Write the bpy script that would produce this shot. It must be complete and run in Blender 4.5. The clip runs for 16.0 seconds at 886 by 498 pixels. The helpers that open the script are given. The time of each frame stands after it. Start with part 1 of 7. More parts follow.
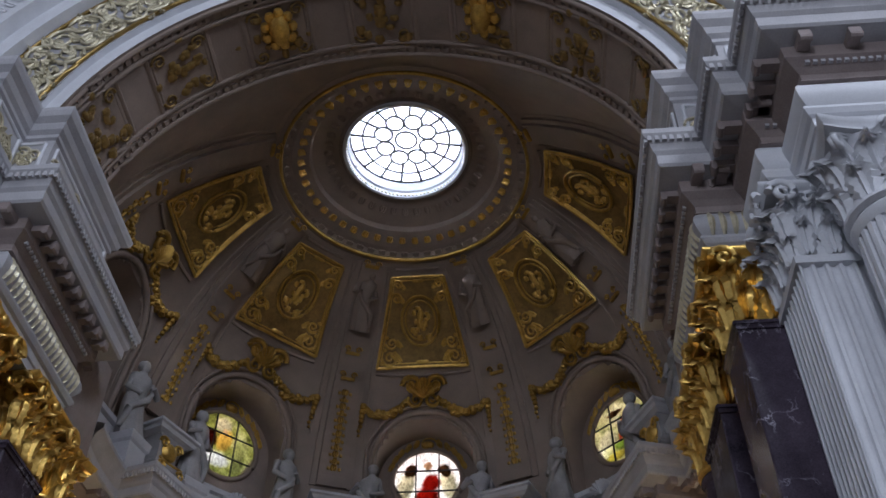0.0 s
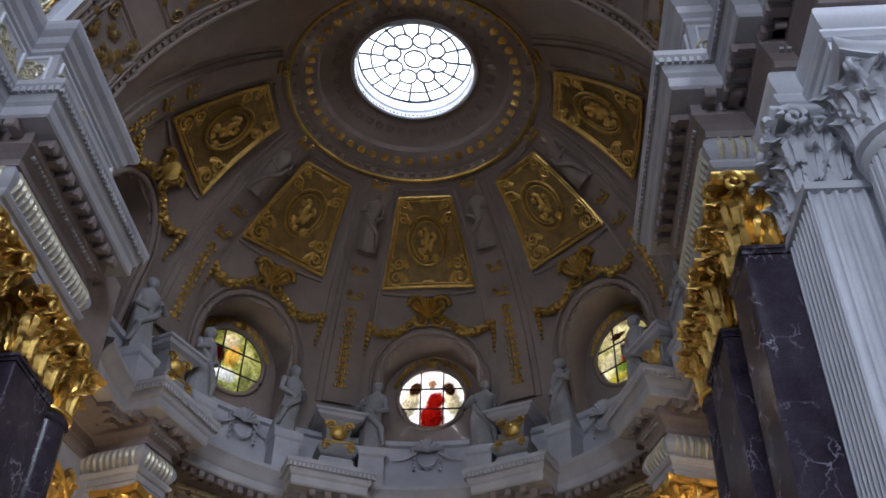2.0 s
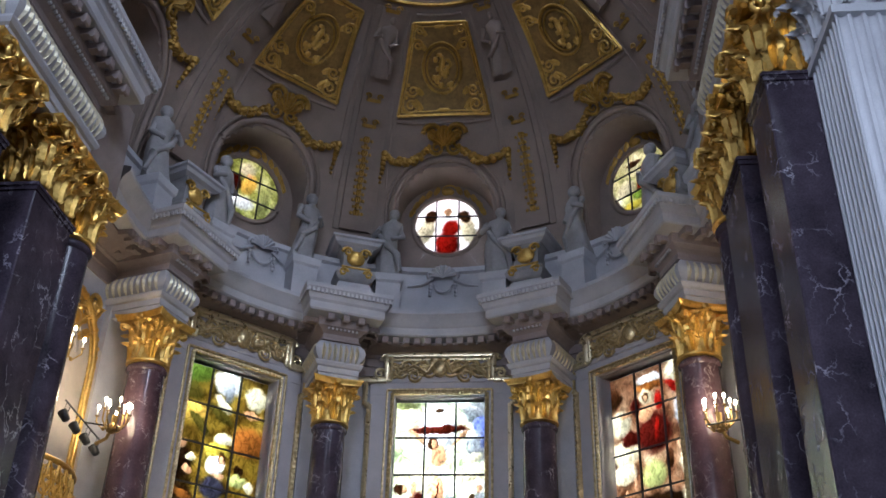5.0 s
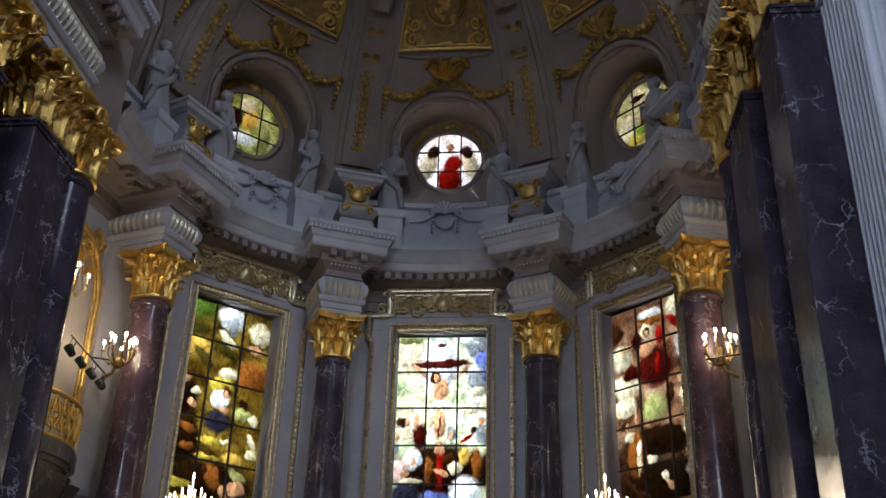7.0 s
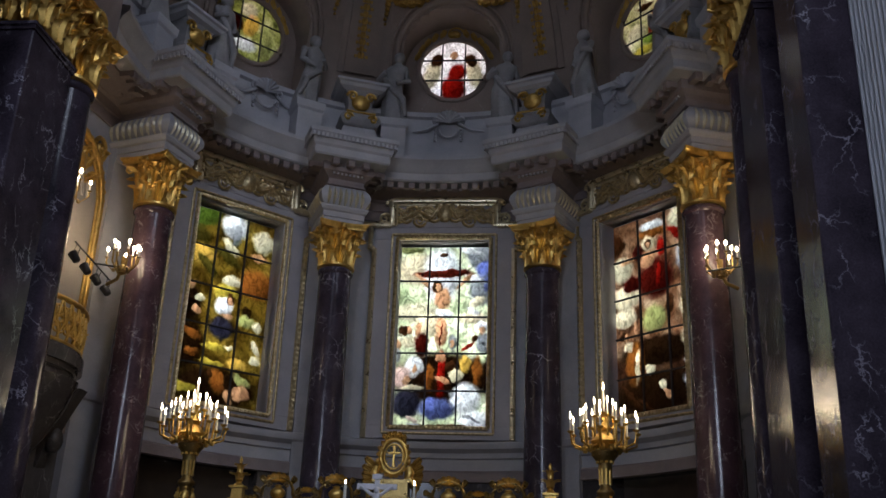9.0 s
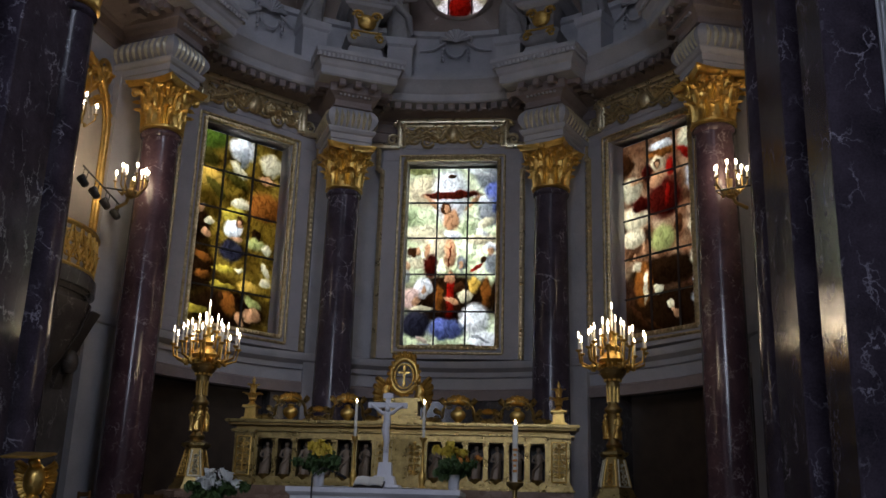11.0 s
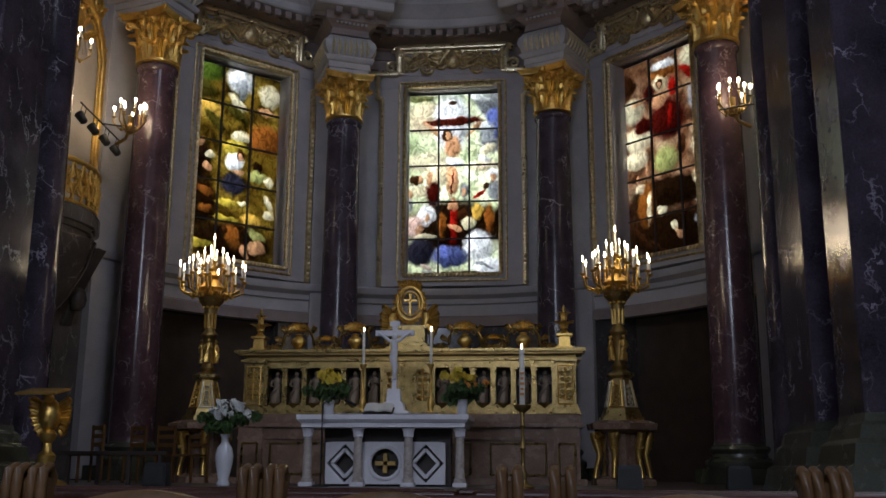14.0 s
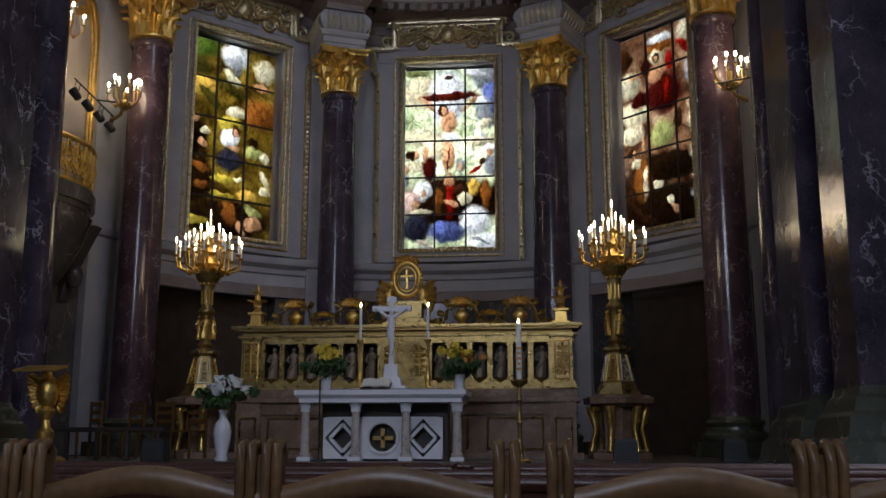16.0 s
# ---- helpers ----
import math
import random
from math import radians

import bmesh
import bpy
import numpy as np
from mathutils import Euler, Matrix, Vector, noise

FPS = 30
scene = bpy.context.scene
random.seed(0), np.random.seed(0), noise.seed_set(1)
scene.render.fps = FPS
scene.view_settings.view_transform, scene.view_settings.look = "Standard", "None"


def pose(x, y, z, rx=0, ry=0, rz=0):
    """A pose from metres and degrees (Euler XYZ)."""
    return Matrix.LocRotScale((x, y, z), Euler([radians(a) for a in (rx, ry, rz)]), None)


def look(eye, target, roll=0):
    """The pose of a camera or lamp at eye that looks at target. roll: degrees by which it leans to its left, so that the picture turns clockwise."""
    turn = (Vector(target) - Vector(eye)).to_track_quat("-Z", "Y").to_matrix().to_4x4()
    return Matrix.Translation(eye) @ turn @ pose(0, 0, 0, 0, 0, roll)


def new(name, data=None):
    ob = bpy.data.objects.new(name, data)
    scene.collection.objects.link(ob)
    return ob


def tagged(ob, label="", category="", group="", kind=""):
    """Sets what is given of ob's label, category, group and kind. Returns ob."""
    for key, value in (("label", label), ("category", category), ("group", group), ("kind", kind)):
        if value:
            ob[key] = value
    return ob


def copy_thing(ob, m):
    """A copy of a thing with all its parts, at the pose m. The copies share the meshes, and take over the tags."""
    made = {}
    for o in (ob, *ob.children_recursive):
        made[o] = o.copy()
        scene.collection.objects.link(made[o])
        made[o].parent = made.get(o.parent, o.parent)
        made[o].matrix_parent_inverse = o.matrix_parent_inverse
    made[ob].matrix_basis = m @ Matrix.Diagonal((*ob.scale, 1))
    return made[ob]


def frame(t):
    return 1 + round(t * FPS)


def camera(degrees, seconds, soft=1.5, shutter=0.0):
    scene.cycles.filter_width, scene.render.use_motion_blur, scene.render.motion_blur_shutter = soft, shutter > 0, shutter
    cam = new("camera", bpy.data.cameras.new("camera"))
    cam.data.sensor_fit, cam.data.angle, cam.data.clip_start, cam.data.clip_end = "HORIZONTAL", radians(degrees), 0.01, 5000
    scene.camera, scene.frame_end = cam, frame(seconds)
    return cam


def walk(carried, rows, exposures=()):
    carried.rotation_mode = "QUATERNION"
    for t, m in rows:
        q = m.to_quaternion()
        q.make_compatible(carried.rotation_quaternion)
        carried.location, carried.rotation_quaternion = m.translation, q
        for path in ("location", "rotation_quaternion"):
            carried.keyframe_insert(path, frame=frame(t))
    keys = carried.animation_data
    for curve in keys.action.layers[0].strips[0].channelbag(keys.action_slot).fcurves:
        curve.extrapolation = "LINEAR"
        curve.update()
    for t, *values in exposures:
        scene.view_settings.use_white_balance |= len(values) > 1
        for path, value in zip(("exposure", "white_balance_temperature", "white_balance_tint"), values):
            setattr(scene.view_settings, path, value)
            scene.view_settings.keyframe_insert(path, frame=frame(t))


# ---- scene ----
# ---- camera ----
cam = camera(48.27, 16.0, soft=1.6)
EYE = (2.44, 0.0, 1.25)
ROWS = [
    (0.0, 134.71, -0.16, 4.39),
    (0.5, 134.42, -0.55, 3.92),
    (1.0, 133.13, -0.75, 4.00),
    (1.5, 131.13, -0.74, 4.06),
    (2.0, 130.14, -1.03, 4.14),
    (2.5, 128.40, -1.16, 4.05),
    (3.0, 126.42, -1.38, 4.12),
    (3.5, 124.34, -1.61, 4.23),
    (4.0, 122.99, -1.40, 4.30),
    (4.5, 121.43, -1.29, 4.67),
    (5.0, 120.19, -1.46, 4.92),
    (7.5, 115.45, -1.46, 5.08),
    (8.0, 114.32, -1.61, 4.95),
    (8.5, 113.08, -1.75, 5.09),
    (9.0, 111.26, -2.01, 4.99),
    (11.5, 105.89, -1.76, 5.69),
    (12.0, 104.98, -1.85, 5.65),
    (12.5, 104.03, -1.65, 5.79),
    (13.0, 103.51, -1.31, 5.84),
    (13.5, 102.90, -0.81, 6.16),
    (14.0, 102.48, -0.31, 6.17),
    (14.5, 102.02, -0.16, 6.25),
    (15.0, 101.77, -0.20, 6.25),
    (15.5, 101.26, -0.09, 6.15),
    (16.0, 101.06, -0.03, 6.02),
]
EXPOSURES = [(0.0, 0.12, 6450, 10), (2.5, 0.45, 6150, 10), (3.5, 0.62, 6000, 10), (5.0, 0.58, 5900, 10), (7.5, -0.35, 6050, 10), (9.0, -0.65, 6150, 11), (11.5, -0.75, 6250, 12), (16.0, -0.65, 6250, 12)]
walk(cam, [(t, pose(*EYE, rx, ry, rz)) for t, rx, ry, rz in ROWS], EXPOSURES)

# ---- light ----
CY = 17.46                      # centre of the round chancel


def area_lamp(name, m, sx, sy, watts, colour):
    data = bpy.data.lights.new(name, "AREA")
    data.shape, data.size, data.size_y, data.energy, data.color = "RECTANGLE", sx, sy, watts, colour
    ob = new(name, data)
    ob.matrix_world = m
    return ob


world = bpy.data.worlds.new("sky")
scene.world = world
world.use_nodes = True
_n = world.node_tree.nodes
_s = _n.new("ShaderNodeTexSky")
_s.sky_type, _s.sun_disc, _s.sun_elevation, _s.sun_rotation = "NISHITA", False, radians(48), radians(200)
world.node_tree.links.new(_s.outputs[0], _n["Background"].inputs[0])
_n["Background"].inputs[1].default_value = 0.08
sun = new("sun", bpy.data.lights.new("sun", "SUN"))
sun.data.energy, sun.data.angle, sun.data.color = 1.5, radians(10), (1.0, 0.95, 0.88)
sun.matrix_world = look((30, -60, 80), (0, 10, 0))
DAY = (0.76, 0.83, 1.0)
WINDOW_WATTS = 980
# daylight in the openings: the oculus, the high windows of the crossing behind and above, the stained windows
area_lamp("oculus_light", look((0, CY, 23.6), (0, CY, 0)), 2.8, 2.8, 330, DAY)
area_lamp("crossing_window_light", look((-13.0, -4.0, 25.0), (3, 9, 14)), 7, 6, 160, DAY)
area_lamp("crossing_window_light", look((13.0, -4.0, 25.0), (-3, 9, 14)), 7, 6, 1950, DAY)
area_lamp("crossing_window_light", look((0, -15.0, 25.0), (0, 12, 12)), 8, 6, 380, DAY)

# added fill lamp that brightens the altar from the front, not a modelled window
area_lamp("altar_fill_light", look((0.0, -16.2, 12.0), (0, 14, 4)), 7, 5, 1750, DAY)

# ---- materials ----


def mat(name, dark, light, rough=0.6, metal=0.0, scale=3.0, bump=0.15, fine=40.0, rvar=0.15, veins=None, spec=0.5):
    """A surface that varies between two colours at two scales, with fine relief; veins: colour and scale of light veins."""
    m = bpy.data.materials.new(name)
    m.use_nodes = True
    nt = m.node_tree
    N, L = nt.nodes, nt.links.new
    b = N["Principled BSDF"]
    tc = N.new("ShaderNodeTexCoord")
    inf = N.new("ShaderNodeObjectInfo")
    add = N.new("ShaderNodeVectorMath")
    add.operation = "MULTIPLY_ADD"
    add.inputs[1].default_value = (1, 1, 1)
    L(tc.outputs["Object"], add.inputs[0])
    mul = N.new("ShaderNodeMath")
    mul.operation = "MULTIPLY"
    mul.inputs[1].default_value = 37.0
    L(inf.outputs["Random"], mul.inputs[0])
    L(mul.outputs[0], add.inputs[2])
    big = N.new("ShaderNodeTexNoise")
    big.inputs["Scale"].default_value, big.inputs["Detail"].default_value = scale, 8.0
    big.inputs["Roughness"].default_value = 0.62
    L(add.outputs[0], big.inputs["Vector"])
    sm = N.new("ShaderNodeTexNoise")
    sm.inputs["Scale"].default_value, sm.inputs["Detail"].default_value = fine, 4.0
    L(add.outputs[0], sm.inputs["Vector"])
    ramp = N.new("ShaderNodeValToRGB")
    ramp.color_ramp.elements[0].position, ramp.color_ramp.elements[1].position = 0.32, 0.70
    ramp.color_ramp.elements[0].color, ramp.color_ramp.elements[1].color = (*dark, 1), (*light, 1)
    mixf = N.new("ShaderNodeMath")
    mixf.operation = "MULTIPLY_ADD"
    mixf.inputs[1].default_value = 0.3
    L(sm.outputs["Fac"], mixf.inputs[0])
    m2 = N.new("ShaderNodeMath")
    m2.operation = "MULTIPLY_ADD"
    m2.inputs[1].default_value, m2.inputs[2].default_value = 0.7, 0.0
    L(big.outputs["Fac"], m2.inputs[0])
    L(m2.outputs[0], mixf.inputs[2])
    L(mixf.outputs[0], ramp.inputs[0])
    colour = ramp.outputs[0]
    if veins:
        vcol, vscale, vpow = veins
        warp = N.new("ShaderNodeVectorMath")
        warp.operation = "MULTIPLY_ADD"
        warp.inputs[1].default_value = (0.9, 0.9, 0.9)
        L(big.outputs["Color"], warp.inputs[0])
        L(add.outputs[0], warp.inputs[2])
        sc = N.new("ShaderNodeMapping")
        sc.inputs["Scale"].default_value = (1.0, 1.0, 0.42)
        L(warp.outputs[0], sc.inputs["Vector"])
        vo = N.new("ShaderNodeTexVoronoi")
        vo.feature = "DISTANCE_TO_EDGE"
        vo.inputs["Scale"].default_value = vscale
        L(sc.outputs[0], vo.inputs["Vector"])
        vr = N.new("ShaderNodeValToRGB")
        vr.color_ramp.elements[0].position, vr.color_ramp.elements[1].position = 0.0, vpow
        vr.color_ramp.elements[0].color, vr.color_ramp.elements[1].color = (1, 1, 1, 1), (0, 0, 0, 1)
        L(vo.outputs["Distance"], vr.inputs[0])
        patch = N.new("ShaderNodeMath")
        patch.operation = "MULTIPLY"
        pr = N.new("ShaderNodeValToRGB")
        pr.color_ramp.elements[0].position, pr.color_ramp.elements[1].position = 0.48, 0.66
        pn = N.new("ShaderNodeTexNoise")
        pn.inputs["Scale"].default_value = vscale * 0.6
        L(add.outputs[0], pn.inputs["Vector"])
        L(pn.outputs["Fac"], pr.inputs[0])
        L(vr.outputs[0], patch.inputs[0])
        L(pr.outputs[0], patch.inputs[1])
        vm = N.new("ShaderNodeMix")
        vm.data_type = "RGBA"
        L(patch.outputs[0], vm.inputs[0])
        L(colour, vm.inputs[6])
        vm.inputs[7].default_value = (*vcol, 1)
        colour = vm.outputs[2]
    L(colour, b.inputs["Base Color"])
    rr = N.new("ShaderNodeMapRange")
    rr.inputs[3].default_value, rr.inputs[4].default_value = max(0.03, rough - rvar), min(1, rough + rvar)
    L(big.outputs["Fac"], rr.inputs[0])
    L(rr.outputs[0], b.inputs["Roughness"])
    b.inputs["Metallic"].default_value = metal
    b.inputs["Specular IOR Level"].default_value = spec
    if bump:
        bp = N.new("ShaderNodeBump")
        bp.inputs["Strength"].default_value, bp.inputs["Distance"].default_value = bump, 0.02
        L(mixf.outputs[0], bp.inputs["Height"])
        L(bp.outputs[0], b.inputs["Normal"])
    return m


STONE = mat("grey_stone", (0.33, 0.325, 0.345), (0.52, 0.51, 0.52), 0.7, scale=1.2)
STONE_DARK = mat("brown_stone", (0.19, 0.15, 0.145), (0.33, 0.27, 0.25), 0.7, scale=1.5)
WHITE_STONE = mat("white_stone", (0.56, 0.57, 0.60), (0.74, 0.75, 0.78), 0.6, scale=1.2)
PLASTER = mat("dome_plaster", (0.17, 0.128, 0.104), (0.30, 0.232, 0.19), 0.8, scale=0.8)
GOLD = mat("gold", (0.55, 0.32, 0.07), (0.95, 0.66, 0.20), 0.34, 0.9, scale=5.0, bump=0.5, fine=25)
OLD_GOLD = mat("old_gold", (0.26, 0.15, 0.03), (0.62, 0.39, 0.09), 0.48, 0.75, scale=3.0, bump=0.6, fine=18)
BRASS = mat("brass", (0.24, 0.155, 0.050), (0.52, 0.36, 0.13), 0.40, 0.9, scale=4.0, bump=0.3)
PALE_GILT = mat("pale_gilt", (0.48, 0.42, 0.27), (0.82, 0.76, 0.58), 0.42, 0.6, scale=5.0, bump=0.3)
MARBLE = mat("purple_marble", (0.022, 0.018, 0.025), (0.100, 0.078, 0.106), 0.15, scale=1.6, bump=0.02, spec=0.25, veins=((0.42, 0.39, 0.46), 3.4, 0.034))
MARBLE_RED = mat("red_marble", (0.036, 0.020, 0.027), (0.115, 0.066, 0.080), 0.16, scale=1.8, bump=0.02, veins=((0.36, 0.30, 0.32), 5.2, 0.036))
MARBLE_DARK = mat("dark_marble", (0.040, 0.036, 0.036), (0.095, 0.085, 0.082), 0.17, scale=1.4, bump=0.02, spec=0.3, veins=((0.24, 0.22, 0.22), 4.6, 0.032))
MARBLE_GREY = mat("grey_marble", (0.06, 0.056, 0.056), (0.135, 0.124, 0.12), 0.17, scale=1.4, bump=0.02, spec=0.3, veins=((0.34, 0.32, 0.31), 2.8, 0.026))
GREEN_MARBLE = mat("green_marble", (0.032, 0.036, 0.025), (0.088, 0.092, 0.066), 0.25, scale=2.0, bump=0.02)
WHITE_MARBLE = mat("white_marble", (0.72, 0.70, 0.73), (0.90, 0.88, 0.91), 0.4, scale=2.5, bump=0.03)
BEIGE_MARBLE = mat("beige_marble", (0.34, 0.27, 0.22), (0.68, 0.62, 0.56), 0.3, scale=9.0, bump=0.03)
OAK = mat("oak", (0.055, 0.026, 0.009), (0.19, 0.092, 0.028), 0.55, scale=3.0, bump=0.1, spec=0.2)
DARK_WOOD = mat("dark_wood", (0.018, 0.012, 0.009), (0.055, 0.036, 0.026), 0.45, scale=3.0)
RED_WOOD = mat("red_wood", (0.026, 0.008, 0.005), (0.075, 0.020, 0.011), 0.3, scale=3.0, bump=0.05, spec=0.35)
IRON = mat("black_iron", (0.012, 0.012, 0.012), (0.035, 0.034, 0.033), 0.5, scale=5)
FLOOR = mat("stone_floor", (0.05, 0.04, 0.036), (0.11, 0.092, 0.08), 0.35, scale=1.0)
STATUE = mat("plaster_statue", (0.20, 0.19, 0.19), (0.38, 0.365, 0.36), 0.75, scale=2.0)

# ---- building tools ----


def level(z, old, new):
    """Moves a height from one set of courses to another, piece by piece."""
    return float(np.interp(z, old, new))


def EZ(z):
    return level(z, (10.0, 11.02, 11.64, 12.14, 12.74, 13.40, 13.50), (10.0, 10.80, 11.24, 11.80, 12.36, 13.03, 13.10))


def AZ(z):
    return level(z, (13.48, 14.28, 14.67, 15.76, 16.6), (13.08, 13.95, 14.40, 15.32, 16.6))


def RZ(z):
    return level(z, (11.40, 12.08, 12.26, 12.50, 12.74), (11.60, 12.16, 12.21, 12.30, 12.36))


def courses(prof, f=EZ):
    return [(o, f(z)) for o, z in prof]



def P(a, r, z):
    a = radians(a)
    return Vector((r * math.sin(a), CY + r * math.cos(a), z))


def at(a, r, z):
    """Pose on the round wall: local y points outwards, x along the wall, -y is the front."""
    return pose(*P(a, r, z), 0, 0, -a)


def box(bm, c, s, m=None, taper=1.0, bev=0.0):
    x, y, z = s[0] / 2, s[1] / 2, s[2] / 2
    co = [(-x, -y, -z), (x, -y, -z), (x, y, -z), (-x, y, -z), (-x * taper, -y * taper, z), (x * taper, -y * taper, z), (x * taper, y * taper, z), (-x * taper, y * taper, z)]
    vs = []
    for p in co:
        v = Vector(p) + Vector(c)
        vs.append(bm.verts.new(m @ v if m else v))
    fs = [bm.faces.new([vs[i] for i in f]) for f in ((0, 3, 2, 1), (4, 5, 6, 7), (0, 1, 5, 4), (1, 2, 6, 5), (2, 3, 7, 6), (3, 0, 4, 7))]
    if bev:
        es = list({e for f in fs for e in f.edges})
        bmesh.ops.bevel(bm, geom=es, offset=bev, segments=2, affect="EDGES")
    return vs


def loft(bm, rings, close_u=True, cap=True, m=None):
    vr = [[bm.verts.new(m @ Vector(p) if m else Vector(p)) for p in ring] for ring in rings]
    for a, b in zip(vr, vr[1:]):
        n = len(a)
        for i in range(n if close_u else n - 1):
            j = (i + 1) % n
            bm.faces.new((a[i], a[j], b[j], b[i]))
    if cap and close_u:
        bm.faces.new(vr[0][::-1])
        bm.faces.new(vr[-1])
    return vr


def lathe(bm, prof, n=24, c=(0, 0, 0), m=None, a0=0.0, a1=360.0, cap=True, squash=1.0):
    """Turns a profile of (r, z) about the vertical; angles run from +y towards +x."""
    full = abs(a1 - a0) >= 359.9
    k = n if full else n + 1
    rings = []
    for r, z in prof:
        ring = []
        for i in range(k):
            a = radians(a0 + (a1 - a0) * i / n)
            ring.append((c[0] + r * math.sin(a), c[1] + r * math.cos(a) * squash, c[2] + z))
        rings.append(ring)
    loft(bm, rings, full, cap and full, m)


def ring_lathe(bm, prof, a0, a1, n):
    lathe(bm, prof, n, (0, CY, 0), None, a0, a1, False)


def tube(bm, pts, rad, n=8, m=None):
    """A round bar along points; rad: one radius or one for each point."""
    pts = [Vector(p) for p in pts]
    rads = rad if isinstance(rad, (list, tuple)) else [rad] * len(pts)
    rings = []
    for i, p in enumerate(pts):
        d = (pts[min(i + 1, len(pts) - 1)] - pts[max(i - 1, 0)]).normalized()
        u = d.cross(Vector((0.31, 0.17, 0.93)) if abs(d.z) < 0.9 else Vector((1, 0.2, 0))).normalized()
        v = d.cross(u)
        rings.append([p + (u * math.cos(2 * math.pi * k / n) + v * math.sin(2 * math.pi * k / n)) * rads[i] for k in range(n)])
    loft(bm, rings, True, True, m)


def blob(bm, c, s, m=None, seg=8, rings=6):
    rr = []
    for i in range(1, rings):
        t = math.pi * i / rings
        rr.append([(c[0] + s[0] * math.sin(t) * math.cos(2 * math.pi * k / seg), c[1] + s[1] * math.sin(t) * math.sin(2 * math.pi * k / seg), c[2] - s[2] * math.cos(t)) for k in range(seg)])
    loft(bm, rr, True, True, m)


def scroll(bm, c, size, rad, turns=1.4, flip=1, m=None, up=1, n=22):
    """A spiral bar in the local xz plane."""
    pts, rs = [], []
    for i in range(n + 1):
        t = i / n
        a = t * turns * 2 * math.pi
        r = size * (1 - 0.85 * t)
        pts.append((c[0] + flip * r * math.cos(a), c[1], c[2] + up * r * math.sin(a)))
        rs.append(rad * (1 - 0.5 * t))
    tube(bm, pts, rs, 6, m)


def rect_mould(bm, prof, hw, back, m=None, fill=True):
    """A moulding of (out, z) round the front and both sides of a block hw wide each way; the front is at -y, the sides end at y = back."""
    rings = [[(-hw - o, back, z), (-hw - o, -o, z), (hw + o, -o, z), (hw + o, back, z)] for o, z in prof]
    loft(bm, rings, True, fill, m)


def part(name, bm, material, parent=None, label="", smooth=None):
    me = bpy.data.meshes.new(name)
    bmesh.ops.recalc_face_normals(bm, faces=bm.faces)
    bm.to_mesh(me)
    bm.free()
    me.materials.append(material)
    if smooth is not None:
        me.shade_smooth()
        me.set_sharp_from_angle(angle=radians(smooth))
    ob = new(name, me)
    if parent:
        ob.parent = parent
    if label:
        ob["label"] = label
    return ob


def thing(name, m, label, category, group="", kind=""):
    ob = new(name)
    ob.matrix_world = m
    ob.empty_display_size = 0.2
    return tagged(ob, label, category, group, kind)


def structure(name, bm, material, label, category, smooth=None):
    return tagged(part(name, bm, material, None, "", smooth), label, category, "", "structure")
# ---- large structure ----
WALL_R, GLASS_R = 7.25, 7.42
WIN_A = (-45.0, 0.0, 45.0)
WIN_HW, WIN_Z0, WIN_Z1 = 1.22, 6.06, 11.02
FLOOR_Z = 0.98                   # raised chancel floor


def grid_wall(bm, a_list, z_list, holes, r):
    """Round wall faces by angle and height, leaving the openings free, with reveals 0.5 deep."""
    def inside(a, z):
        return any(h[0] < a < h[1] and h[2] < z < h[3] for h in holes)
    for a, b in zip(a_list, a_list[1:]):
        for z, y in zip(z_list, z_list[1:]):
            if not inside((a + b) / 2, (z + y) / 2):
                bm.faces.new([bm.verts.new(P(*q)) for q in ((a, r, z), (a, r, y), (b, r, y), (b, r, z))])
    for h in holes:
        aa = [a for a in a_list if h[0] - 1e-6 <= a <= h[1] + 1e-6]
        for a, b in zip(aa, aa[1:]):
            for z in (h[2], h[3]):
                bm.faces.new([bm.verts.new(P(*q)) for q in ((a, r, z), (b, r, z), (b, r + 0.6, z), (a, r + 0.6, z))])
        for a in (h[0], h[1]):
            bm.faces.new([bm.verts.new(P(*q)) for q in ((a, r, h[2]), (a, r, h[3]), (a, r + 0.6, h[3]), (a, r + 0.6, h[2]))])
    bmesh.ops.remove_doubles(bm, verts=bm.verts, dist=0.002)


HWA = math.degrees(math.asin(WIN_HW / 7.4))
holes = [(a - HWA, a + HWA, WIN_Z0, WIN_Z1) for a in WIN_A]
holes += [(s * 49 - 14, s * 49 + 14, FLOOR_Z, 4.75) for s in (-1, 1)]
a_list = sorted({round(x, 4) for x in [i * 3.0 for i in range(-37, 38)] + [v for h in holes for v in h[:2]]})
bm = bmesh.new()
mid = [a for a in a_list if abs(a) <= 69.01]
grid_wall(bm, mid, [4.75, WIN_Z0, WIN_Z1, 13.1], holes[:3], WALL_R)
structure("wall_apse", bm, STONE, "curved grey stone wall of the round chancel", "wall", 30)
# shade on the lower wall is put into its colour with the dark marble
bm = bmesh.new()
grid_wall(bm, mid, [FLOOR_Z - 0.3, FLOOR_Z, 4.75], holes[3:], WALL_R)
structure("wall_apse_low", bm, MARBLE_DARK, "lower wall of the round chancel, darkened for its shade", "wall", 30)
for s, nm in ((-1, "west"), (1, "east")):
    side = sorted(s * a for a in a_list if a >= 68.99)
    bm = bmesh.new()
    grid_wall(bm, side, [FLOOR_Z - 0.3, 5.4], [], WALL_R)
    structure("wall_low_" + nm, bm, MARBLE_GREY, "dark grey marble wall below a balcony", "wall", 30)
    bm = bmesh.new()
    grid_wall(bm, side, [5.4, 13.1], [], WALL_R)
    structure("wall_high_" + nm, bm, STONE, "grey stone wall round a balcony box", "wall", 30)
bm = bmesh.new()
ring_lathe(bm, [(WALL_R + 0.62, FLOOR_Z - 0.3), (WALL_R + 0.62, 4.9)], -66, -32, 20)
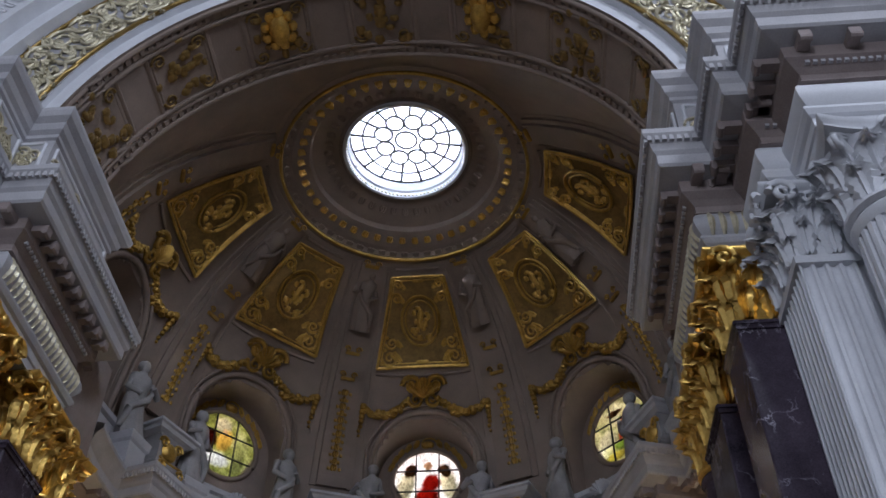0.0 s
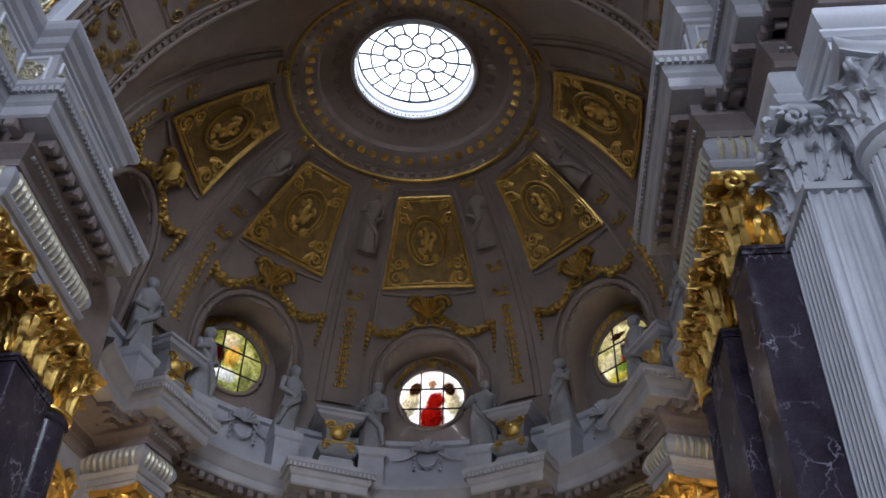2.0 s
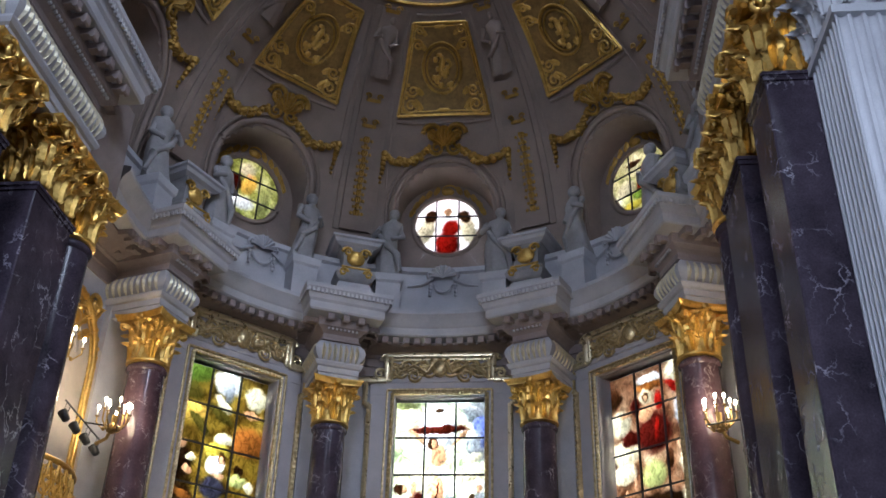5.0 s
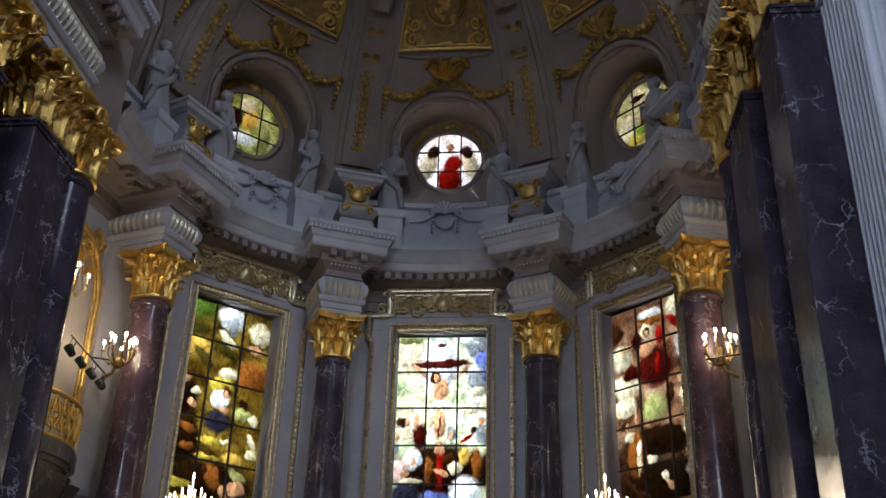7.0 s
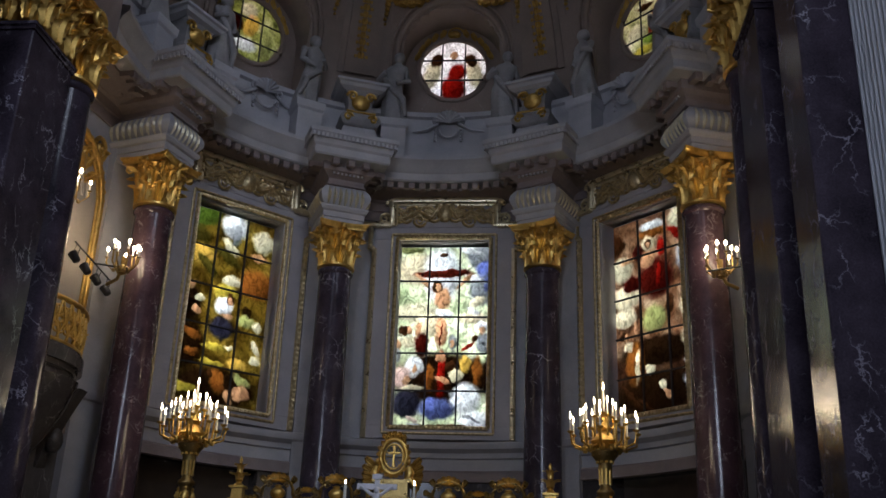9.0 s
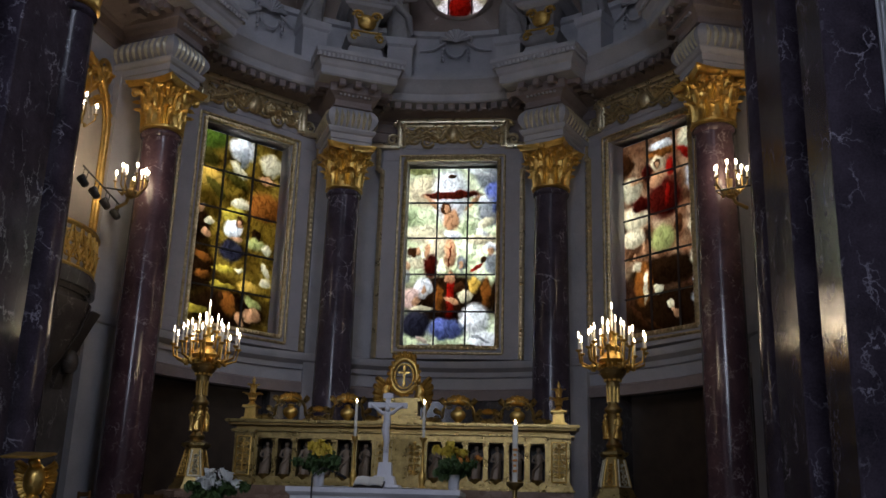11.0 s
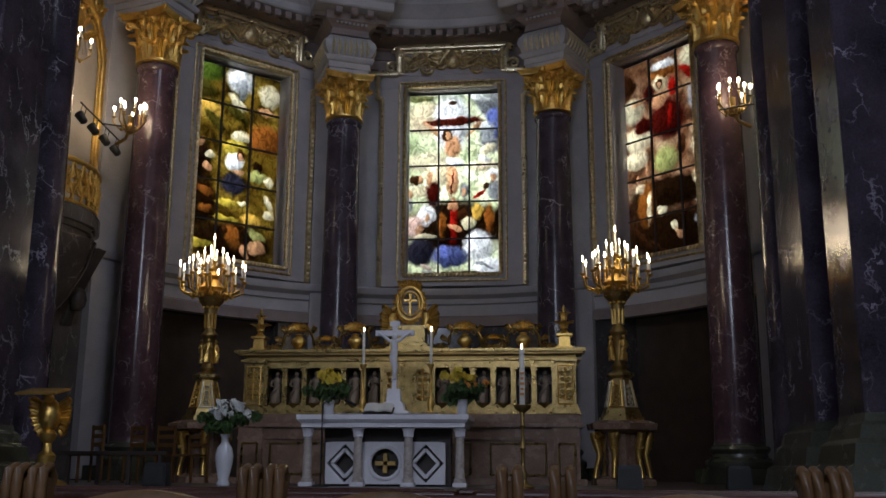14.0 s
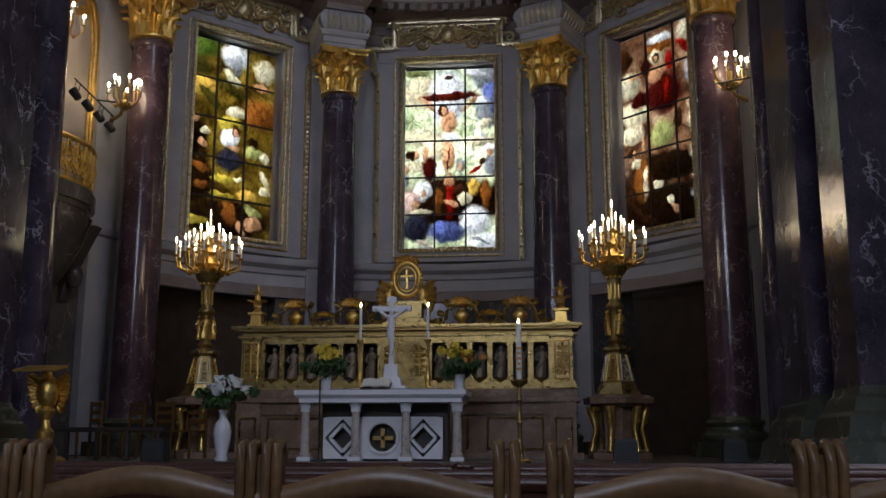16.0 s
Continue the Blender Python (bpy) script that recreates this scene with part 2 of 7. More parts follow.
ring_lathe(bm, [(WALL_R + 0.62, FLOOR_Z - 0.3), (WALL_R + 0.62, 4.9)], 32, 66, 20)
structure("wall_recess", bm, DARK_WOOD, "dark wood panelling in the low recesses", "panelling", 30)

# sill ledge and dado mouldings
bm = bmesh.new()
R0 = WALL_R
ring_lathe(bm, [(R0, 5.28), (R0 - 0.08, 5.30), (R0 - 0.10, 5.42), (R0 - 0.26, 5.50), (R0 - 0.30, 5.60), (R0 - 0.30, 5.66), (R0 - 0.05, 5.72), (R0, 5.72)], -100, 100, 72)
structure("sill_ledge", bm, STONE, "grey stone ledge under the tall windows", "moulding", 30)
bm = bmesh.new()
ring_lathe(bm, [(R0 + .01, 4.70), (R0 - 0.10, 4.72), (R0 - 0.10, 4.95), (R0 - 0.04, 5.0), (R0 + .01, 5.0)], -100, 100, 72)
structure("dado_band", bm, STONE_DARK, "dark stone band above the panelling", "moulding", 30)

# entablature that runs round the wall
ENT_LOW = courses([(0, 11.40), (0, 11.72), (.04, 11.74), (.04, 12.02), (.10, 12.06), (.12, 12.14)], RZ)
ENT_MID_RING = courses([(-.36, 12.10), (-.22, 12.16), (-.06, 12.26), (.02, 12.34), (.16, 12.42), (.30, 12.50), (.30, 12.74)], RZ)
ENT_MID = courses([(.12, 12.14), (.06, 12.22), (.06, 12.34), (.16, 12.42), (.30, 12.50), (.30, 12.74)])
ENT_TOP = courses([(.30, 12.74), (.66, 12.76), (.70, 12.80), (.70, 12.98), (.76, 13.04), (.80, 13.16), (.92, 13.30), (.92, 13.40), (.30, 13.50), (-.40, 13.50)])
RF = 6.85
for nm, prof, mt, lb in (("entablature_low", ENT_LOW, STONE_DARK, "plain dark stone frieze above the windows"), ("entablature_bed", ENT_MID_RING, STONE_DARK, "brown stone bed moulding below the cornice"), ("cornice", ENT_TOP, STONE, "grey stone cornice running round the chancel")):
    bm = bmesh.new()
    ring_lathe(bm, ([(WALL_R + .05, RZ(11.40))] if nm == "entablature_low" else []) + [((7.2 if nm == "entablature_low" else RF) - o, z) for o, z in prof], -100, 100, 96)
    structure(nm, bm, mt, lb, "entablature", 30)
# modillions under the cornice
me_mod = None
holder = thing("modillions", Matrix.Identity(4), "carved stone modillions under the round cornice", "modillions", "", "structure")
for i in range(-33, 34):
    a = i * 2.6
    if min(abs(abs(a) - 24.75), abs(abs(a) - 72.6)) < 8.5 or abs(a) > 88:
        continue
    if me_mod is None:
        bm = bmesh.new()
        box(bm, (0, -.17, -.06), (.16, .34, .12))
        tube(bm, [(-.08, -.30, -.13), (.08, -.30, -.13)], .05, 8)
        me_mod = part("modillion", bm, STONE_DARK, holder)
        ob = me_mod
    else:
        ob = new("modillion", me_mod.data)
        ob.parent = holder
    ob.matrix_basis = at(a, RF - .30, EZ(12.74))

# dome: a sphere cut by the plane of the chancel arch
DZ, DR, ARCH_Y = 15.0, 7.42, 13.5
RING_R, RING_Z = 3.35, 21.62


def dome_r(z):
    return DR if z <= DZ else math.sqrt(max(0.0, DR ** 2 - (z - DZ) ** 2))


def dome_z(r):
    return DZ + math.sqrt(max(0.0, DR ** 2 - r ** 2))


bm = bmesh.new()
zs = [13.05, 13.9, 14.3, 14.6] + [14.8, DZ] + [DZ + DR * math.sin(radians(q)) for q in np.arange(1.5, 62.0, 1.5)] + [RING_Z]
NA = 320
NICHES = (-90, -45, 0, 45, 90)
NICHE_Z, NICHE_R = 16.80, 1.45


def in_niche(a, z):
    for ca in NICHES:
        dx = radians(a - ca) * dome_r(z)
        if abs(dx) < NICHE_R and 14.7 < z and (z < NICHE_Z or math.hypot(dx, z - NICHE_Z) < NICHE_R):
            return True
    return False


vs = {(i, j): bm.verts.new(P(-180 + 360 * i / NA, dome_r(z), z)) for i in range(NA) for j, z in enumerate(zs)}
for i in range(NA):
    for j in range(len(zs) - 1):
        if not in_niche(-180 + 360 * (i + .5) / NA, (zs[j] + zs[j + 1]) / 2):
            k = (i + 1) % NA
            bm.faces.new((vs[i, j], vs[i, j + 1], vs[k, j + 1], vs[k, j]))
bmesh.ops.bisect_plane(bm, geom=bm.verts[:] + bm.edges[:] + bm.faces[:], plane_co=(0, ARCH_Y, 0), plane_no=(0, -1, 0), clear_outer=True)
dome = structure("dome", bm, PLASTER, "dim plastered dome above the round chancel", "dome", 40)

# ring and cone below the oculus
for nm, prof, mt, lb in (
        ("dome_ring", [(3.62, 21.44), (3.50, 21.52), (3.40, 21.50), (3.26, 21.54), (3.18, 21.66), (3.05, 21.70)], PLASTER, "heavy moulded ring below the oculus"),
        ("gold_rim", [(3.38, 21.50), (3.36, 21.45), (3.30, 21.45), (3.28, 21.52)], OLD_GOLD, "thin gilt rim of the dome ring"),
        ("oculus_cone", [(3.07, 21.70), (2.9, 21.80), (2.6, 21.95), (2.55, 22.1), (2.1, 22.35), (1.85, 22.5), (1.80, 22.45), (1.70, 22.5)], PLASTER, "dark coved surround of the oculus"),
        ("oculus_lip", [(1.74, 22.42), (1.70, 22.36), (1.64, 22.38), (1.62, 22.55), (1.58, 22.6), (1.58, 23.05), (1.7, 23.06)], WHITE_STONE, "pale moulded lip round the skylight")):
    bm = bmesh.new()
    ring_lathe(bm, prof, 0, 360, 96)
    structure(nm, bm, mt, lb, "dome ring", 30)

# unseen cover, added to stop sky light leaking in round the niches
bm = bmesh.new()
ring_lathe(bm, [(DR + 1.6, 13.0)] + [((DR + 1.6) * math.cos(radians(q)), DZ + (DR + 1.6) * math.sin(radians(q))) for q in range(0, 66, 5)] + [(1.75, 23.06)], -122, 122, 60)
structure("dome_outer_shell", bm, STONE_DARK, "unseen cover that keeps sky light out behind the dome", "dome", 30)

# chancel arch: coffered barrel in front of the dome, then the white crossing arch
ARCH_R = math.sqrt(DR ** 2 - (CY - ARCH_Y) ** 2)


def barrel(name, r, y0, y1, mt, lb, n=48, z=DZ, low=13.0):
    bm = bmesh.new()
    rings = []
    for y in (y0, y1):
        rings.append([(-r, y, low)] + [(-r * math.cos(math.pi * i / n), y, z + r * math.sin(math.pi * i / n)) for i in range(n + 1)] + [(r, y, low)])
    loft(bm, rings, False)
    return structure(name, bm, mt, lb, "arch", 30)


def arch_face(name, r0, r1, y, mt, lb, n=48, z=DZ, low=13.0):
    bm = bmesh.new()
    rings = []
    for r in (r0, r1):
        rings.append([(-r, y, low)] + [(-r * math.cos(math.pi * i / n), y, z + r * math.sin(math.pi * i / n)) for i in range(n + 1)] + [(r, y, low)])
    loft(bm, rings, False)
    return structure(name, bm, mt, lb, "arch", 30)


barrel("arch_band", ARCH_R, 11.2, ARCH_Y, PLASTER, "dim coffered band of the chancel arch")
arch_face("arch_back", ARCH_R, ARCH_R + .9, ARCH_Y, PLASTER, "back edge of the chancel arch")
arch_face("arch_step", ARCH_R, ARCH_R + .28, 11.2, WHITE_STONE, "pale inner edge of the crossing arch")
barrel("arch_edge", ARCH_R + .28, 11.05, 11.2, WHITE_STONE, "white stone edge of the crossing arch")
arch_face("arch_panel", ARCH_R + .28, ARCH_R + 1.75, 11.05, STONE, "grey arch face behind the gilt scrollwork")
barrel("arch_roll", ARCH_R + 1.75, 10.75, 11.05, WHITE_STONE, "white moulded roll of the crossing arch")
arch_face("arch_front", ARCH_R + 1.75, ARCH_R + 2.1, 10.75, WHITE_STONE, "white moulding of the crossing arch")
barrel("arch_outer", ARCH_R + 2.1, 10.4, 10.75, WHITE_STONE, "white outer moulding of the crossing arch")
arch_face("arch_wall", ARCH_R + 2.1, ARCH_R + 6, 10.4, WHITE_STONE, "white stone wall above the crossing arch")

# floors, steps, closing walls
bm = bmesh.new()
box(bm, (0, 0, -.1), (44, 44, .2))
structure("floor", bm, FLOOR, "dim stone floor of the nave", "floor")
bm = bmesh.new()
box(bm, (0, 18.6, .39), (15.6, 13.2, 1.18))
structure("chancel_floor", bm, FLOOR, "raised stone floor of the chancel", "floor")
for i in range(5):
    bm = bmesh.new()
    box(bm, (0, 10.2 + i * .36, .08 + i * .08), (10.4, 3.9 - .1, .163 + i * .163), bev=.01)
    structure("step_%d" % (i + 1), bm, FLOOR, "worn stone step up to the chancel", "step")


def plain_wall(name, c, s, mt=STONE):
    bm = bmesh.new()
    box(bm, c, s)
    structure(name, bm, mt, "plain added wall closing the church against sky light", "wall")


# added walls and ceiling that keep sky light out of the church
for s, nm in ((-1, "west"), (1, "east")):
    plain_wall("wall_" + nm, (s * 15.3, -2, 16), (.6, 23, 32))
    plain_wall("wall_front_" + nm, (s * 11.8, 11.6, 16), (7.0, 1.6, 32))
plain_wall("wall_south", (0, -17.3, 16), (31, .6, 32))
plain_wall("ceiling_crossing", (0, -3.5, 32.2), (32, 29, .5))
plain_wall("wall_above_arch", (0, 10.9, 27.8), (18, .9, 9.0))

# ---- columns ----
CAP_Z0, CAP_Z1 = 9.68, 10.80


def leaf(bm, w, h, out, m, n=6):
    """One curling acanthus leaf with lobed edges: rises, bends outwards and hangs its tip; the front is -y."""
    if n >= 6:
        n = 13
    rows = []
    for i in range(n + 1):
        t = i / n
        z = h * (math.sin(t * 1.95) / math.sin(1.95 * .80)) * .86
        y = -out * t ** 2.2
        lobe = (.74 + .40 * ((i * .52) % 1.0)) if n > 6 else 1 + .16 * math.sin(i * 2.6)
        ww = w * (0.62 + .55 * math.sin(math.pi * min(1, t * 1.05))) * (1 - .75 * t ** 4) * lobe
        d = .10 * w * (1 if n > 6 else 0) * (i % 2)
        rows.append([(-ww / 2, y + .10 * w, z - .04 * h), (-ww / 3.2, y - .06 * w - d * .5, z), (-ww / 9, y + .02 * w, z), (0, y - .15 * w, z + .02 * h), (ww / 9, y + .02 * w, z), (ww / 3.2, y - .06 * w - d * .5, z), (ww / 2, y + .10 * w, z - .04 * h)])
    rows += [[(x * .9, y + .05, z - .015) for x, y, z in r] for r in rows[::-1]]
    loft(bm, rows, False, False, m)


PIECES = {}


def piece(key, build, mt, parent, m, smooth=60):
    """A repeated small part: one mesh, an object of its own each time."""
    if (key, mt.name) not in PIECES:
        bm = bmesh.new()
        build(bm)
        PIECES[key, mt.name] = ob = part(key[0], bm, mt, parent, "", smooth)
    else:
        ob = new(key[0], PIECES[key, mt.name].data)
        ob.parent = parent
    ob.matrix_basis = m
    return ob


def leaf_piece(w, h, out, mt, parent, m):
    w, h, out = round(w, 2), round(h, 2), round(out, 2)
    return piece(("leaf", w, h, out), lambda bm: leaf(bm, w, h, out, None), mt, parent, m)


def corinthian(parent, r, h, mt, z, label):
    """A Corinthian capital standing on height z: bell and abacus, with leaves, volutes and rosettes as parts."""
    bm = bmesh.new()
    lathe(bm, [(r * 1.0, 0), (r * 1.12, .02 * h), (r * 1.12, .06 * h), (r * .98, .08 * h), (r * .98, .4 * h), (r * 1.1, .75 * h), (r * 1.3, .86 * h)], 24)
    top = []                                             # abacus with hollow sides
    for k in range(4):
        c0 = pose(0, 0, 0, 0, 0, 90 * k)
        for u in range(-4, 5):
            t = u / 4
            top.append(c0 @ Vector((t * r * 1.42, -r * (1.22 + .22 * t * t), 0)))
    loft(bm, [[(p.x * q, p.y * q, zz * h) for p in top] for q, zz in ((.97, .87), (.97, .91), (1.03, .94), (1.06, 1.0))], True, True)
    cap = part("capital", bm, mt, parent, label, 50)
    cap.location.z = z
    for row, (n, hh, zz, oo, off) in enumerate(((8, .46, .05, .30, 0), (8, .46, .30, .42, 22.5), (8, .34, .55, .40, 0))):
        for i in range(n):
            a = radians(off + 45 * i)
            rr = r * (1.0 + .05 * row)
            leaf_piece(r * .80, hh * h, oo * r * 1.5, mt, cap, pose(rr * math.sin(a), -rr * math.cos(a), zz * h, 0, 0, math.degrees(a)))

    def volute(bm):
        tube(bm, [(0, -r * .95, h * .5), (0, -r * 1.15, h * .72), (0, -r * 1.5, h * .84)], [r * .10, r * .12, r * .10], 6)
        mm = pose(0, -r * 1.52, h * .76, 0, 0, 90)
        scroll(bm, (0, 0, 0), r * .24, r * .085, 1.5, 1, mm)
        scroll(bm, (0, r * .1, 0), r * .2, r * .07, 1.5, 1, mm)

    def rosette(bm):
        blob(bm, (0, -r * 1.32, h * .92), (r * .2, r * .12, r * .2))
        scroll(bm, (-r * .35, -r * 1.22, h * .76), r * .16, r * .05, 1.3, 1)
        scroll(bm, (r * .35, -r * 1.22, h * .76), r * .16, r * .05, 1.3, -1)
    for i in range(4):
        piece(("volute", r), volute, mt, cap, pose(0, 0, 0, 0, 0, 45 + 90 * i))
        piece(("rosette", r), rosette, mt, cap, pose(0, 0, 0, 0, 0, 90 * i))
    return cap


def column(m, shaft_mt, label, base_z, group):
    """A round column: base, tapering shaft and gilded capital; m places its foot."""
    t = thing("column", m, label, "column", group)
    hgt = CAP_Z0 - base_z
    bm = bmesh.new()
    box(bm, (0, 0, .14), (1.25, 1.25, .28), bev=.012)
    lathe(bm, [(.60, .28), (.63, .33), (.63, .41), (.57, .46), (.52, .49), (.51, .55), (.54, .58), (.565, .63), (.54, .68), (.49, .70), (.47, .74)], 32)
    part("base", bm, GREEN_MARBLE, t, "dark greenish marble base", 35)
    bm = bmesh.new()
    lathe(bm, [(.47, .74), (.455, .82)] + [(.455 - .06 * (q / 12) ** 1.7, .82 + (hgt - 1.02) * q / 12) for q in range(13)] + [(.395, hgt - .17), (.43, hgt - .14), (.445, hgt - .09), (.43, hgt - .04), (.40, hgt - .01)], 36)
    part("shaft", bm, shaft_mt, t, "", 35)
    corinthian(t, .42, CAP_Z1 - CAP_Z0, GOLD, hgt, "gilded Corinthian capital")
    return t


COLS = (-72.6, -24.75, 24.75, 72.6)
first = column(at(COLS[0], 6.20, FLOOR_Z), MARBLE_RED, "polished reddish marble column with a gilded Corinthian capital", FLOOR_Z, "columns of the round chancel")
column(at(COLS[3], 6.20, FLOOR_Z), MARBLE_RED, "polished reddish marble column with a gilded Corinthian capital", FLOOR_Z, "columns of the round chancel")
for a in COLS[1:3]:
    column(at(a, 6.20, FLOOR_Z), MARBLE, "polished purple marble column with a gilded Corinthian capital", FLOOR_Z, "columns of the round chancel")


def ressaut(m, hw, depth, label, gilt=True, modn=3, top=STONE, low=STONE, k=1.0):
    """The entablature block above a column: architrave, bulging frieze, cornice and modillions."""
    t = thing("entablature_block", m, label, "entablature", "entablature blocks")
    bm = bmesh.new()
    rect_mould(bm, courses([(0, 11.02), (0, 11.22), (.03, 11.24), (.03, 11.44), (.08, 11.48), (.12, 11.58), (.12, 11.64)]), hw, depth)
    part("architrave", bm, low, t)
    bm = bmesh.new()
    prof = [(.02, 11.64)] + [(.02 + .15 * math.sin(math.pi * q / 6), 11.64 + .5 * q / 6) for q in range(1, 6)] + [(.02, 12.14)]
    rect_mould(bm, courses(prof), hw - .02, depth)
    fr = part("frieze", bm, low, t, "", 30)
    if gilt:                                             # upright gilt leaves on the bulge
        bm = bmesh.new()
        n = max(4, round(hw * 2 / .14))
        spots = [((-hw + (q + .5) * 2 * hw / n, 0), 0) for q in range(n)]
        nd = max(2, round(depth / .16))
        spots += [((s * hw, (q + .5) * depth / nd), s * 90) for s in (-1, 1) for q in range(nd)]
        for (x, y), rz in spots:
            mm = pose(x, y, EZ(11.66), 0, 0, rz)
            rows = []
            for q in range(6):
                b = .02 + .15 * math.sin(math.pi * (q + .3) / 6)
                w = .052 * math.sin(math.pi * (q + .6) / 6.4)
                rows.append([(-w, -b, .46 * q / 5), (0, -b - .04, .46 * q / 5), (w, -b, .46 * q / 5)])
            loft(bm, rows, False, False, mm)
        part("gilt_leaves", bm, PALE_GILT, fr, "gilt leaf row on the frieze")
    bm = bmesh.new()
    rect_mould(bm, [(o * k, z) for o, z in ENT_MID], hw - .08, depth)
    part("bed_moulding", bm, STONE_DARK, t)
    bm = bmesh.new()
    rect_mould(bm, [(o * k, z) for o, z in ENT_TOP[:-1]] + [(.2 * k, EZ(13.5))], hw - .08, depth)
    co = part("cornice", bm, top, t)
    bm = bmesh.new()
    w_, o_ = hw - .08, .87 * k
    n_ = int(2 * (w_ + o_) / .11)
    for q in range(n_):
        box(bm, (-w_ - o_ + (q + .5) * 2 * (w_ + o_) / n_, -o_, EZ(13.22)), (.07, .05, .12), taper=.7)
    n_ = int((depth + o_) / .11)
    for s_ in (-1, 1):
        for q in range(n_):
            box(bm, (s_ * (w_ + o_), -o_ + (q + .5) * .11, EZ(13.22)), (.05, .07, .12), taper=.7)
    n_ = int(2 * w_ / .10)
    for q in range(n_):
        box(bm, (-w_ + (q + .5) * 2 * w_ / n_, -.22 * k, EZ(12.46)), (.055, .05, .08))
    tagged(part("carved_row", bm, top, co), "", "", "", "stuff")
    n = modn
    spots = [((-hw + .1 + q * 2 * (hw - .1) / (n - 1), -.30 * k + .08), 0) for q in range(n)] + [((s * (hw + .30 * k - .08), .0 + .36 * q), s * 90) for s in (-1, 1) for q in range(max(1, int(depth / .36)))]
    for (x, y), rz in spots:
        ob = new("modillion", me_mod.data)
        ob.parent = t
        ob.matrix_basis = pose(x, y, EZ(12.74), 0, 0, rz)
    return t


for a in COLS:
    ressaut(at(a, 5.78, 0), .50, 1.5, "grey stone entablature block with gilt frieze above a column", True, 3, STONE, STONE, .80)

# pilasters on the wall behind the columns
for a in COLS:
    bm = bmesh.new()
    box(bm, (0, .15, 6.2), (1.1, .5, 10.4))
    structure("wall_pilaster", bm, STONE, "flat grey pilaster behind a column", "pilaster").matrix_basis = at(a, WALL_R - .10, 0)

# ---- chancel piers at the sides ----


def square_pier(c, s, mt, label, name="pier", capital=GOLD, base_mt=GREEN_MARBLE, fluted=False):
    t = thing(name, pose(c[0], c[1], 0), label, "pier", "piers of the chancel arch")
    z0 = 0.0
    bm = bmesh.new()
    x, y = s
    prof = [(.34, z0), (.34, 1.0), (.30, 1.05), (.26, 1.25), (.20, 1.3), (.16, 1.5), (.10, 1.55), (.07, 1.68), (.02, 1.72), (0.0, 1.8)]
    loft(bm, [[(-x / 2 - o, -y / 2 - o, z), (x / 2 + o, -y / 2 - o, z), (x / 2 + o, y / 2 + o, z), (-x / 2 - o, y / 2 + o, z)] for o, z in prof])
    part("base", bm, base_mt, t, "stepped greenish marble base")
    bm = bmesh.new()
    if fluted:
        ring = []
        def side(p0, p1, nrm, n):
            for k in range(n):
                for u, d in ((.12, 0), (.2, .035), (.35, .055), (.5, .06), (.65, .055), (.8, .035), (.88, 0)):
                    q = (k + u) / n
                    ring.append((p0[0] + (p1[0] - p0[0]) * q - nrm[0] * d, p0[1] + (p1[1] - p0[1]) * q - nrm[1] * d))
        A, B, Cc, D = (-x / 2, -y / 2), (x / 2, -y / 2), (x / 2, y / 2), (-x / 2, y / 2)
        side(A, B, (0, -1), 6)
        side(B, Cc, (1, 0), 9)
        side(Cc, D, (0, 1), 6)
        side(D, A, (-1, 0), 9)
        loft(bm, [[(p[0], p[1], z) for p in ring] for z in (1.8, CAP_Z0 - .12)])
        box(bm, (0, 0, CAP_Z0 - .07), (x + .08, y + .08, .12))
    else:
        loft(bm, [[(-x / 2 + b, -y / 2, z), (x / 2 - b, -y / 2, z), (x / 2, -y / 2 + b, z), (x / 2, y / 2 - b, z), (x / 2 - b, y / 2, z), (-x / 2 + b, y / 2, z), (-x / 2, y / 2 - b, z), (-x / 2, -y / 2 + b, z)] for z, b in ((1.8, .02), (CAP_Z0 - .16, .02))])
        box(bm, (0, 0, CAP_Z0 - .13), (x + .05, y + .05, .05))
        box(bm, (0, 0, CAP_Z0 - .06), (x + .10, y + .10, .09), bev=.02)
    part("shaft", bm, mt, t)
    bm = bmesh.new()                                     # square Corinthian capital
    h = CAP_Z1 - CAP_Z0
    loft(bm, [[(-x / 2 * q, -y / 2 * q, z), (x / 2 * q, -y / 2 * q, z), (x / 2 * q, y / 2 * q, z), (-x / 2 * q, y / 2 * q, z)] for q, z in ((.97, 0), (.95, h * .5), (1.05, h * .85))])
    loft(bm, [[(-x / 2 - o, -y / 2 - o, z * h), (x / 2 + o, -y / 2 - o, z * h), (x / 2 + o, y / 2 + o, z * h), (-x / 2 - o, y / 2 + o, z * h)] for o, z in ((.16, .87), (.18, .91), (.24, .94), (.26, 1.0))])
    cap = part("capital", bm, capital, t, "carved Corinthian capital", 50)
    cap.location.z = CAP_Z0
    for w, d, rz in ((x, y, 0), (y, x, 90), (x, y, 180), (y, x, 270)):
        m = pose(0, 0, 0, 0, 0, rz)
        n = max(2, round(w / .38))
        for hh, zz, oo, sh in ((.46, .03, .22, 0), (.46, .28, .32, .5), (.36, .54, .28, 0)):
            for k in range(n + (1 if sh else 0)):
                xx = -w / 2 + (k + (.5 if not sh else 0)) * w / n
                leaf_piece(w / n * .95, hh * h, oo, capital, cap, m @ pose(xx, -d / 2 - .02, zz * h))
        for f in (-1, 1):
            piece(("volute", "corner", f), lambda bm: scroll(bm, (0, 0, 0), .19, .06, 1.6, f), capital, cap, m @ pose(f * w / 2, -d / 2 - .30, h * .78))
            piece(("volute", "inner", f), lambda bm: scroll(bm, (0, 0, 0), .11, .04, 1.4, -f), capital, cap, m @ pose(f * .14, -d / 2 - .16, h * .78))
